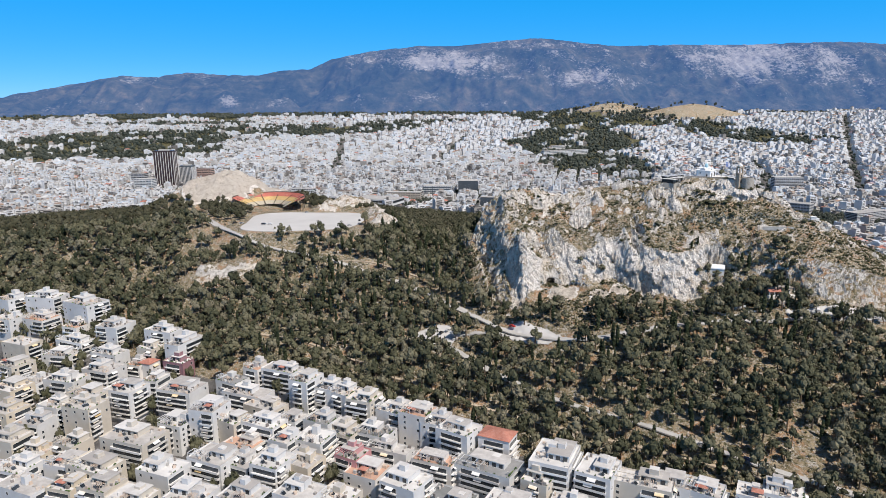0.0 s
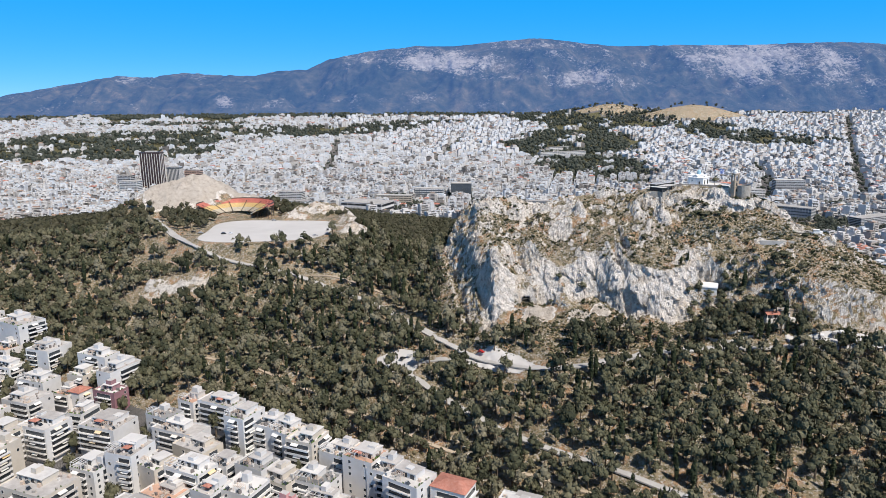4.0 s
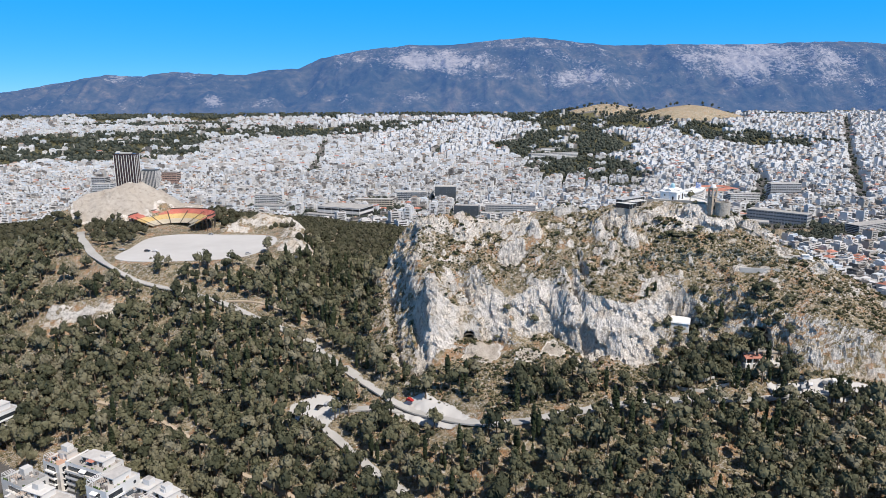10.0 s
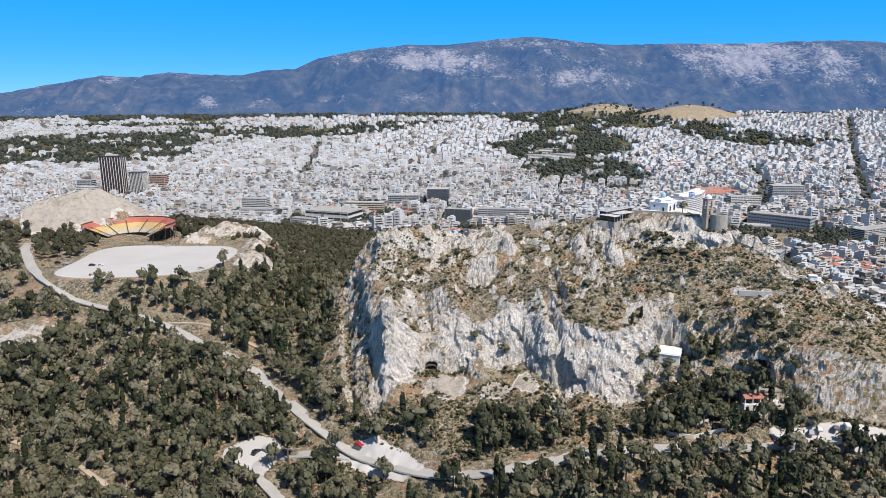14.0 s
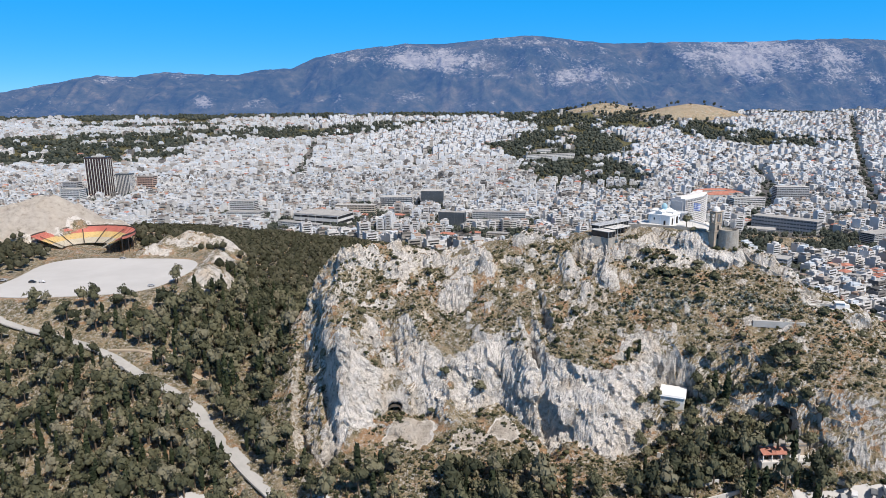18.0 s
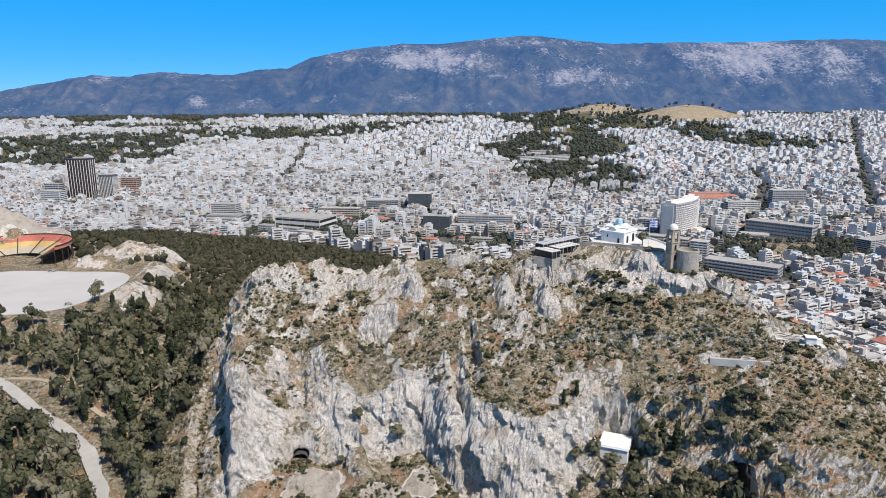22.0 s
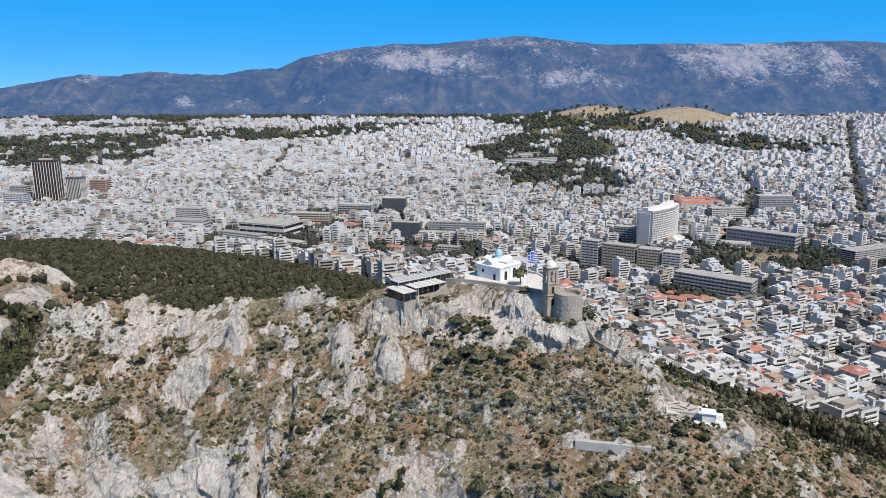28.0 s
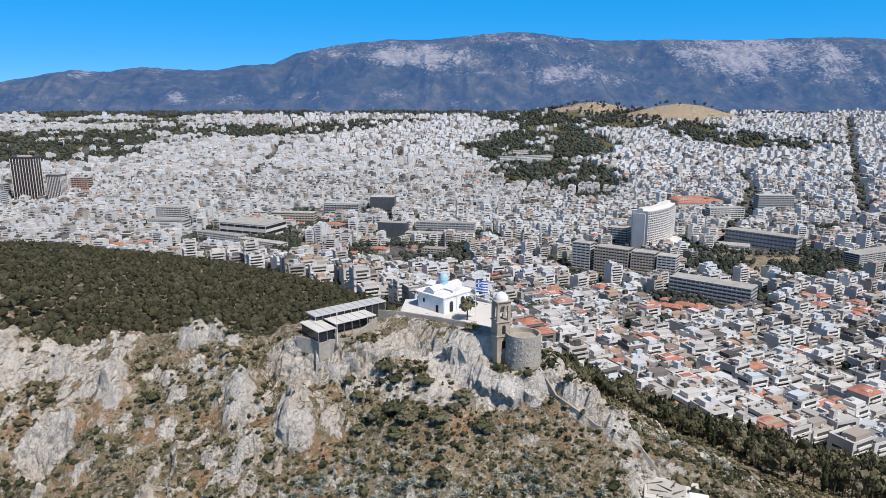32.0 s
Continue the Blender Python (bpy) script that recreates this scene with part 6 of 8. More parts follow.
for k in range(6):
    s = (pick == k) & ~is_cyp & ~solo
    woods.scatter(*PINES[k], np.stack([fx, fy, fz + 1.0 * hi * 0.5], -1)[s], np.stack([size, size, hi * 1.3], -1)[s], turn[s], tone[s])
s = ~is_cyp & ~solo
trunks.scatter(*TRUNK, np.stack([fx, fy, fz], -1)[s], np.stack([size, size, hi * 1.6], -1)[s], turn[s], tone[s])
ch = r4.uniform(8, 15, len(fx))
for k in range(3):
    s = (pick % 3 == k) & is_cyp & ~solo
    cyps.scatter(*CYPRESSES[k], np.stack([fx, fy, fz], -1)[s], np.stack([ch * 0.85, ch * 0.85, ch], -1)[s], turn[s], tone[s])
wood_root = thing("pine_wood", "dark green pine and cypress wood covering the slopes", "woods", kind="stuff")
tagged(place("crown", woods.mesh("crown"), M_LEAF, wood_root), kind="stuff")
tagged(place("trunk", trunks.mesh("trunk"), M_BARK, wood_root), kind="stuff")
tagged(place("cypress_crown", cyps.mesh("cypress_crown"), M_CYP, wood_root), kind="stuff")

PINE_ME = [raw_mesh("crown", v, t, None, False, np.full(len(v), 0.45)) for v, t in PINES]
CYP_ME = [raw_mesh("crown", v, t, None, False, np.full(len(v), 0.45)) for v, t in CYPRESSES]
TRUNK_ME = raw_mesh("trunk", *TRUNK)
for i in np.where(solo)[0]:
    at = (float(fx[i]), float(fy[i]), float(fz[i]))
    if is_cyp[i]:
        tree = thing("cypress_tree", "tall narrow dark cypress on the slope", "tree", "cypresses on the slope", at=at)
        place("crown", CYP_ME[pick[i] % 3], M_CYP, tree, m=pose(0, 0, 0, 0, 0, math.degrees(turn[i])) @ Matrix.Diagonal((ch[i] * 0.85, ch[i] * 0.85, ch[i], 1)))
        place("trunk", TRUNK_ME, M_BARK, tree, m=Matrix.Diagonal((2.0, 2.0, 2.0, 1)))
    else:
        tree = thing("pine_tree", "dark green round-crowned pine on the slope", "tree", "pines on the slope", at=at)
        place("crown", PINE_ME[pick[i]], M_LEAF, tree, m=pose(0, 0, 0.5 * hi[i], 0, 0, math.degrees(turn[i])) @ Matrix.Diagonal((size[i], size[i], hi[i] * 1.3, 1)))
        place("trunk", TRUNK_ME, M_BARK, tree, m=Matrix.Diagonal((size[i], size[i], hi[i] * 1.6, 1)))

far_woods = Pile()
bz = height(bx, by)
size = r4.uniform(2.8, 4.6, len(bx))
pick, turn, tone = r4.integers(0, 4, len(bx)), r4.uniform(0, 6.28, len(bx)), np.clip(r4.normal(0.5, 0.2, len(bx)), 0, 1)
for k in range(4):
    s = pick == k
    far_woods.scatter(*PINES_FAR[k], np.stack([bx, by, bz + 1.0], -1)[s], np.stack([size, size, size * 1.3], -1)[s], turn[s], tone[s])
# parks in the city
back_wood, far_woods = far_woods, Pile()
for y0, y1, step in ((100, 1600, 9.0), (1600, 3500, 17.0)):
    x, y = jittered(-2700, 2700, y0, y1, step, 500)
    s = in_park(x, y) & ((tan_rise(x, y) < 0.35) | (vnoise(x / 9, y / 9, 0, 93) > 0.45)) & (y > np.interp(x, CITY_BACK[:, 0], CITY_BACK[:, 1])) & (np.abs(x + 118) < 0.8 * (y + 340) + 100) & ~kept_free(x, y) & (fbm(x / 70, y / 70, 0, 3, 94) > -0.22)
    x, y = x[s], y[s]
    q = r4.uniform(0.4, 0.72, len(x)) * step * np.where(y < 1600, 1.0, 0.85)
    tone = np.clip(r4.normal(0.45, 0.25, len(x)), 0, 1)
    turn, pick = r4.uniform(0, 6.28, len(x)), r4.integers(0, 4, len(x))
    for k in range(4):
        s = pick == k
        far_woods.scatter(*(PINES_FAR if y0 < 1000 else PINES_SPECK)[k], np.stack([x, y, height(x, y) + 0.8], -1)[s], np.stack([q, q, q * 1.5], -1)[s], turn[s], tone[s])
tagged(place("back_wood", back_wood.mesh("back_wood"), M_WOOD), "dense dark pine wood on the far slope of the hill", "woods", kind="stuff")
tagged(place("park_woods", far_woods.mesh("park_woods"), M_PARK), "distant dark green woods and parks between the blocks", "woods", kind="stuff")

# gardens round the landmark buildings
gk = Pile()
for k, (cx, cy, rx, ry) in enumerate(KEEP):
    x, y = jittered(cx - rx - 6, cx + rx + 6, cy - ry - 6, cy + ry + 6, 9.0, 660 + k)
    edge = np.maximum(np.abs(x - cx) / rx, np.abs(y - cy) / ry)
    s = (edge > 0.72) & (avenue_gap(x, y) > 12) if cy > 800 else (edge > 0.5) & (vnoise(x / 25, y / 25, 0, 661) > -0.3)
    x, y = x[s], y[s]
    q = r4.uniform(3.0, 5.5, len(x))
    gk.scatter(*PINES_SPECK[k % 4], np.stack([x, y, height(x, y) + 1.0], -1), np.stack([q, q, q * 1.4], -1), r4.uniform(0, 6.28, len(x)), np.clip(r4.normal(0.45, 0.25, len(x)), 0, 1))
tagged(place("garden_trees", gk.mesh("garden_trees"), M_PARK), "green garden trees round the large buildings", "trees", kind="stuff")

# trees along the avenues and loose among the blocks
ax_, ay_ = jittered(-2600, 2600, 250, 3250, 24.0, 640)
s = (np.abs(ax_ + 118) < 0.8 * (ay_ + 340) + 60) & (ay_ > np.interp(ax_, CITY_BACK[:, 0], CITY_BACK[:, 1]) + 5) & ~in_park(ax_, ay_)
gap_ = avenue_gap(ax_, ay_)
s &= (gap_ < 15) | ((r4.random(len(ax_)) < np.where(ay_ < 700, 0.75, np.where(ay_ < 1500, 0.34, 0.08))) & ~kept_free(ax_, ay_))
ax_, ay_ = ax_[s], ay_[s]
q = r4.uniform(4.0, 9.0, len(ax_))
far_woods2 = Pile()
far_woods2.scatter(*PINES_SPECK[1], np.stack([ax_, ay_, height(ax_, ay_) + 2.0], -1), np.stack([q, q, q], -1), r4.uniform(0, 6.28, len(ax_)), np.clip(r4.normal(0.4, 0.2, len(ax_)), 0, 1))
tagged(place("street_trees", far_woods2.mesh("street_trees"), M_PARK), "distant green street trees between the blocks", "trees", kind="stuff")

# ---- scrub on the rocky hill ----
sx, sy = jittered(-200, 150, -120, 140, 1.4, 405)
e = 0.8
slope = np.hypot(height(sx + e, sy) - height(sx - e, sy), height(sx, sy + e) - height(sx, sy - e)) / (2 * e)
cover = fbm(sx / 16, sy / 16, 0, 3, 98)
foot = np.interp(sx, LINES[2][:, 0], LINES[2][:, 1])
ok = ((np.minimum(np.hypot((sx + 119) / 13, (sy + 67) / 8), np.hypot((sx + 84) / 6, (sy + 71) / 7)) > 1) | (cover > 0.22)) & ((on_hill(sx, sy) > 0.3) | ((sx > 10) & (sx < 135) & (sy > 20))) & (slope < 1.3) & ((cover - 0.34 * rocky(sx, sy) > -0.32 - 0.25 * smooth(-25, 25, sx)) | (np.hypot((sx + 8) / 14, (sy + 40) / 10) < 1)) & (np.hypot((sx - 2) / 22, (sy + 2) / 15) > 1) & (np.hypot((sx + 30) / 17, (sy + 4) / 9) > 1) & (way_gap(sx, sy) > 1)
sx, sy = sx[ok], sy[ok]
scrub = Pile()
BUSH = [joined(core([(0, 0, 0.35, 0.55)], 360 + k, 0.75), leaf_cloud([(0, 0, 0.35, 0.55), (0.35, 0.1, 0.3, 0.4), (-0.25, 0.25, 0.28, 0.35)], 10, 0.27, 361 + k)) for k in range(4)]
q = r4.gamma(1.5, 0.30, len(sx)) + 0.28
pick, turn, tone = r4.integers(0, 4, len(sx)), r4.uniform(0, 6.28, len(sx)), np.clip(r4.normal(0.34, 0.32, len(sx)) + 0.28 * ((sx > 10) & (sy > -5)) + 0.15 * fbm(sx / 20, sy / 20, 0, 2, 44), 0, 1)
sz = height(sx, sy)
for k in range(4):
    s = pick == k
    scrub.scatter(*BUSH[k], np.stack([sx, sy, sz - 0.1], -1)[s], np.stack([q * 1.3, q * 1.3, q * 1.25], -1)[s], turn[s], tone[s])
# dry shrubs under the pines
ux, uy = jittered(-600, 260, -320, 118, 4.6, 421)
ok = wooded(ux, uy) & (np.abs(ux + 118) < 0.78 * (uy + 340) + 200) & (vnoise(ux / 17, uy / 17, 0, 422) > -0.35)
ux, uy = ux[ok], uy[ok]
uq = r4.uniform(0.7, 1.9, len(ux))
ut = np.clip(r4.normal(0.72, 0.2, len(ux)), 0, 1)
upick, uturn = r4.integers(0, 4, len(ux)), r4.uniform(0, 6.28, len(ux))
for k in range(4):
    s = upick == k
    scrub.scatter(*BUSH[k], np.stack([ux, uy, height(ux, uy) - 0.1], -1)[s], np.stack([uq * 1.3, uq * 1.3, uq * 1.2], -1)[s], uturn[s], ut[s])
tagged(place("scrub", scrub.mesh("scrub"), M_BUSH), "low grey-green maquis bushes dotted over the rock", "bushes", kind="stuff")

# ---- trees with a place of their own ----
BROAD = [pine_shape(380 + k, 150) for k in range(3)]
BROAD_ME = [raw_mesh("crown", v, t, None, False, np.full(len(v), 0.5)) for v, t in BROAD]


def tree_at(name, x, y, wide, tall, mesh, material, label, z=None, group=""):
    ob = thing(name, label, "bush" if "bush" in name else "tree", group, at=(x, y, (float(height(x, y)) if z is None else z) - 0.2))
    k = wide / 2
    place("crown", mesh, material, ob, m=pose(0, 0, 0.12 * tall if "bush" not in name else -0.1 * tall, 0, 0, (x * 37 + y * 11) % 360) @ Matrix.Diagonal((k, k, tall / 1.75, 1)))
    place("trunk", TRUNK_ME, M_BARK, ob, m=Matrix.Diagonal((k, k, tall * 0.55, 1)))
    return ob


for n, (x, y, wide, tall) in enumerate(((41, -63, 6.5, 5.5), (54, -66, 5.5, 4.5), (-2, -50, 6, 5), (-10, -34, 6.5, 4.5), (-16, -19, 7, 5.5), (4, -30, 7, 4), (-22, -26, 5, 3.5), (-6, -24, 6, 3.5), (8, -38, 6, 4), (-73, 20, 7, 5.5), (-106, -52, 5, 5), (-92, -56, 7, 6)) + (
                                        (-76, -62, 5, 4.5), (-112, -58, 4, 3), (-134, -60, 4, 3.5), (6, -15.5, 5, 3), (-13, -30, 7, 4.5), (-8, -33, 6, 3.5), (-2, -36, 6.5, 4), (-17, -32, 5, 3.5), (1, -33, 5, 3), (-12, -38, 5, 3), (-21, -34, 4.5, 3), (-30, -44, 5, 4), (-52, -46, 5, 4), (57, -78, 5, 4), (30, -84, 6, 4), (46, -88, 6, 4))):
    tree_at("bush", x, y, wide, tall, BROAD_ME[n % 3], M_LEAF, "large dark evergreen bush on the rocky slope", group="bushes on the hill")
for n, (x, y, wide, tall) in enumerate(((-10.5, -73, 6, 9), (-11.5, -67.5, 5.5, 8), (-8, -79, 6.5, 9), (-15, -81.5, 6, 7.5), (-22.5, -82, 6, 7), (-27.5, -77, 5, 6), (-5, -71, 6, 8))):
    tree_at("garden_tree", x, y, wide, tall, BROAD_ME[n % 3], M_BROAD if n % 2 else M_LEAF, "leafy green tree on the chapel terraces", group="trees round the cave chapel")
tree_at("olive_tree", 5.2, -9.1, 6.2, 6.6, BROAD_ME[0], M_BUSH, "small grey-green tree beside the chapel", 277.2)
for n, (x, y, tall) in enumerate(((-36, -69, 6), (-31.5, -67.5, 6.5), (35, -123, 13), (12, -119, 12), (-8, -112, 11), (-26, -101, 10), (-14, -98, 10), (-64, -119, 12), (-150, -92, 11), (-2, -80, 13), (-6, -78, 12), (-36, -96, 7), (22, -104, 8))):
    t_ = thing("cypress_tree", "tall narrow dark cypress beside the rock", "tree", "cypresses below the hill", at=(x, y, float(height(x, y)) - 0.3))
    place("crown", CYP_ME[n % 3], M_CYP, t_, m=Matrix.Diagonal((tall * 0.95, tall * 0.95, tall, 1)))
    place("trunk", TRUNK_ME, M_BARK, t_, m=Matrix.Diagonal((1.6, 1.6, 1.6, 1)))
gx_, gy_ = jittered(-34, 26, -118, -76, 5.2, 420)
keep_ = (np.hypot((gx_ + 18.6) / 6, (gy_ + 71) / 6.5) > 1) & ~((np.abs(gx_ - 8.5) < 10) & (np.abs(gy_ + 101) < 6.5)) & (way_gap(gx_, gy_) > 0.8) & (gx_ * 0.25 + gy_ < -70)
for n, (x, y) in enumerate(zip(gx_[keep_], gy_[keep_])):
    tree_at("garden_tree", float(x), float(y), float(r4.uniform(4.5, 7.5)), float(r4.uniform(4.5, 8)), BROAD_ME[n % 3], M_BROAD if n % 3 == 0 else M_LEAF, "leafy green tree on the chapel terraces", group="trees round the cave chapel")

# ---- agaves: grey rosettes of long pointed leaves ----
def agave_mesh(seed):
    r = np.random.default_rng(seed)
    v, t = [], []
    for k in range(22):
        a = k * 2.4
        lift = 0.15 + 1.25 * k / 22
        ca, sa, cz, sz_ = math.cos(a), math.sin(a), math.cos(lift), math.sin(lift)
        ln = r.uniform(0.75, 1.1)
        o = len(v)
        for u, w, sag in ((0.05, 0.05, 0.0), (0.5, 0.085, 0.05), (1.0, 0.0, -0.06)):
            for side in ((-1, 1) if w else (0,)):
                v.append((ca * cz * u * ln - sa * side * w, sa * cz * u * ln + ca * side * w, sz_ * u * ln + sag + 0.04 * abs(side)))
        t += [(o, o + 1, o + 2), (o + 1, o + 3, o + 2), (o + 2, o + 3, o + 4)]
    return np.array(v), np.array(t)


M_AGAVE = mat("agave_leaf", [(0.20, 0.235, 0.20), (0.33, 0.36, 0.32), (0.45, 0.46, 0.41)], 1, 0.6, tone=True, spec=0.3)
AGAVES = [agave_mesh(910 + k) for k in range(3)]
agaves = Pile()
r9 = np.random.default_rng(909)
for cx, cy, rx, ry, count in ((-10, -48, 9, 5, 46), (15, -50, 7, 5, 30), (-28, -45, 7, 4, 26), (2, -53, 8, 4, 22), (30, -57, 6, 4, 18), (64, -20, 16, 12, 60), (84, 0, 14, 12, 50), (46, -14, 10, 8, 22)):
    ax, ay = cx + rx * r9.normal(0, 0.6, count), cy + ry * r9.normal(0, 0.6, count)
    q = r9.uniform(0.9, 2.0, count)
    tn, ag = r9.uniform(0, 6.28, count), np.clip(r9.normal(0.5, 0.3, count), 0, 1)
    for k in range(3):
        s = np.arange(count) % 3 == k
        agaves.scatter(*AGAVES[k], np.stack([ax, ay, height(ax, ay) + 0.15], -1)[s], np.stack([q, q, q], -1)[s], tn[s], ag[s])
tagged(place("agaves", agaves.mesh("agaves"), M_AGAVE), "clumps of pale grey agaves with long pointed leaves", "agaves", kind="stuff")

# ---- landmark buildings in the city ----
M_BROWN = mat("bronze_glass", [(0.035, 0.025, 0.025), (0.07, 0.05, 0.05)], 0.1, 0.25, spec=0.6)
M_SLATE = mat("grey_curtain_wall", [(0.06, 0.075, 0.09), (0.12, 0.14, 0.16)], 0.1, 0.3, spec=0.6)
M_RIB = mat("white_fins", [(0.70, 0.68, 0.66), (0.78, 0.77, 0.75)], 0.2, 0.85, stain=0.1)
M_TANW = mat("sand_render", [(0.55, 0.50, 0.42), (0.66, 0.61, 0.53)], 0.1, 0.9, stain=0.15)
M_SALMON = mat("salmon_render", [(0.52, 0.36, 0.30), (0.60, 0.44, 0.37)], 0.1, 0.9, stain=0.15)


def ground_at(x, y):
    return float(height(x, y))


def tower(name, x, y, w, d, top, turn, glass, fins, label):
    """A curtain-walled tower with upright fins and a crown."""
    z = ground_at(x, y)
    h = top - z
    ob = thing(name, label, "office tower", at=(x, y, z), rz=turn)
    part("curtain_wall", box(-w / 2, -d / 2, -8, w / 2, d / 2, h - 4), glass, ob)
    part("crown", box(-w / 2 - 0.4, -d / 2 - 0.4, h - 4, w / 2 + 0.4, d / 2 + 0.4, h, 0.1), glass, ob)
    part("roof_plant", box(-w / 4, -d / 4, h, w / 4, d / 4, h + 3), M_CONC, ob)
    for k in range(fins + 1):
        u = -w / 2 + w * k / fins
        for sy in (-1, 1):
            part("fin", box(u - 0.55, sy * d / 2 - 0.7, -8, u + 0.55, sy * d / 2 + 0.7, h - 4), M_RIB, ob)
    for k in range(int(d / w * fins) + 1):
        u = -d / 2 + d * k / max(1, int(d / w * fins))
        for sx in (-1, 1):
            part("fin", box(sx * w / 2 - 0.7, u - 0.55, -8, sx * w / 2 + 0.7, u + 0.55, h - 4), M_RIB, ob)
    return ob


tower("office_tower", -962, 1392, 56, 26, 208, -4, M_BROWN, 8, "tall dark bronze glass office tower with white fins")
tower("office_tower", -917, 1430, 36, 24, 163, -6, M_SLATE, 9, "lower grey office tower with close white fins")


def slab(name, x0, y0, x1, y1, depth, top, floors, bays, wall, glass, label, bands=True, base=None):
    """A long block between two front corners, with storey bands and bays."""
    w = math.hypot(x1 - x0, y1 - y0)
    turn = math.degrees(math.atan2(y1 - y0, x1 - x0))
    cx, cy = (x0 + x1) / 2, (y0 + y1) / 2
    z = ground_at(cx, cy) if base is None else base
    h = top - z
    ob = thing(name, label, "building", at=(cx, cy, z), rz=turn)
    part("wall", box(-w / 2, 0, -8, w / 2, depth, h), wall, ob)
    part("roof", box(-w / 2 - 0.3, -0.3, h, w / 2 + 0.3, depth + 0.3, h + 0.6, 0.05), M_CONC, ob)
    fh = h / floors
    for f in range(floors):
        for y_ in (0.0,):
            part("window_band", box(-w / 2 + 0.8, y_ - 0.12, f * fh + 0.42 * fh, w / 2 - 0.8, y_ + 0.12, f * fh + 0.80 * fh), glass, ob)
        for x_ in (-w / 2, w / 2):
            part("window_band", box(x_ - 0.12, 1.0, f * fh + 0.35 * fh, x_ + 0.12, depth - 1.0, f * fh + 0.85 * fh), glass, ob)
        if bands:
            part("storey_band", box(-w / 2 - 0.1, -0.6, f * fh - 0.05 * fh, w / 2 + 0.1, 0, f * fh + 0.3 * fh), wall, ob)
    for k in range(bays + 1):
        u = -w / 2 + w * k / bays
        part("pier", box(u - 0.5, -0.35, 0, u + 0.25, 0.1, h), wall, ob)
    return ob


M_LITE = paint("pale_office_render", (0.72, 0.72, 0.71))
M_GREYW = paint("grey_office_render", (0.52, 0.53, 0.54))
slab("office_block", -905, 1470, -862, 1462, 22, 150, 9, 6, M_SALMON, M_DARK, "salmon rendered office block beside the towers")
slab("office_block", -1010, 1290, -960, 1280, 24, 140, 9, 6, M_LITE, M_SLATE, "pale blue-white office block before the tower")
slab("office_block", -1075, 1420, -1035, 1412, 22, 142, 8, 5, M_GREYW, M_DARK, "grey concrete office block with dark bands")
# hospital slabs above the villas
slab("hospital_wing", 172, 690, 192, 676, 16, 150, 11, 4, M_LITE, M_DARK, "white hospital tower at the end of a long slab")
slab("hospital_wing", 197, 672, 234, 647, 18, 148, 10, 12, M_TANW, M_DARK, "sand-coloured hospital slab with rows of windows")
slab("hospital_wing", 237, 645, 262, 630, 18, 147, 10, 8, M_TANW, M_DARK, "sand-coloured hospital slab with rows of windows")
slab("hospital_wing", 264, 627, 283, 615, 18, 146, 10, 4, M_LITE, M_DARK, "white hospital tower with small windows")
slab("office_building", 256, 556, 323, 500, 24, 138, 6, 18, M_GREYW, M_SLATE, "long grey glazed office building under the hill", base=114)
slab("conservatory", 458, 890, 533, 812, 26, 128, 4, 20, M_GREYW, M_SLATE, "long dark glazed conservatory building by the avenue", False)
slab("pavilion", 420, 850, 470, 826, 26, 112, 1, 8, M_LITE, M_SLATE, "low pale glazed pavilion before the conservatory")
slab("museum_hall", -396, 1006, -304, 966, 60, 122, 2, 6, M_LITE, M_DARK, "large pale flat-roofed hall among trees", False)
slab("school_building", -412, 940, -330, 895, 16, 118, 4, 16, M_LITE, M_SLATE, "long white institutional building with ribbon windows")
slab("school_building", -330, 890, -250, 842, 16, 116, 4, 16, M_LITE, M_SLATE, "long white institutional building with ribbon windows")
slab("embassy", -548, 1062, -478, 1050, 28, 117, 3, 18, M_LITE, M_SLATE, "low white colonnaded building in a garden")
slab("hotel_block", 655, 1200, 726, 1196, 26, 138, 10, 14, M_GREYW, M_DARK, "grey gridded hotel block beyond the avenue")
slab("campus_block", 190, 2000, 370, 2075, 22, 152, 4, 22, M_LITE, M_SLATE, "long low white campus block in the wood")
slab("campus_block", 250, 2170, 330, 2195, 20, 160, 3, 10, M_LITE, M_SLATE, "small white campus block in the wood")
slab("office_block", -60, 900, 30, 880, 18, 122, 5, 14, M_LITE, M_DARK, "white office slab behind the villas")
slab("office_block", -110, 965, -62, 952, 18, 128, 7, 8, M_SLATE, M_SLATE, "dark glazed office block behind the villas", False)
slab("office_block", -45, 975, 55, 955, 18, 126, 6, 16, M_GREYW, M_SLATE, "dark banded office slab behind the villas")
slab("office_block", -30, 800, 5, 790, 16, 118, 4, 8, M_TANW, M_DARK, "low sand-coloured block with a flat roof")
slab("office_block", -240, 1190, -170, 1180, 26, 127, 6, 12, M_SLATE, M_LITE, "modern glass office block with a white frame")
slab("office_block", -150, 1230, -100, 1225, 30, 134, 8, 9, M_SLATE, M_SLATE, "blue-green glass office block", False)
slab("office_block", -330, 1110, -245, 1098, 20, 122, 5, 14, M_TANW, M_DARK, "sand-coloured official building with rows of windows")
slab("office_block", -560, 1130, -505, 1118, 22, 130, 8, 10, M_LITE, M_DARK, "white banded office block with dark glass")
slab("office_block", 560, 700, 640, 735, 24, 128, 7, 10, M_GREYW, M_DARK, "dark banded block of flats by the park")
slab("office_block", 520, 1110, 590, 1118, 20, 126, 7, 10, M_LITE, M_DARK, "row of grey-white flats below the red roofs")


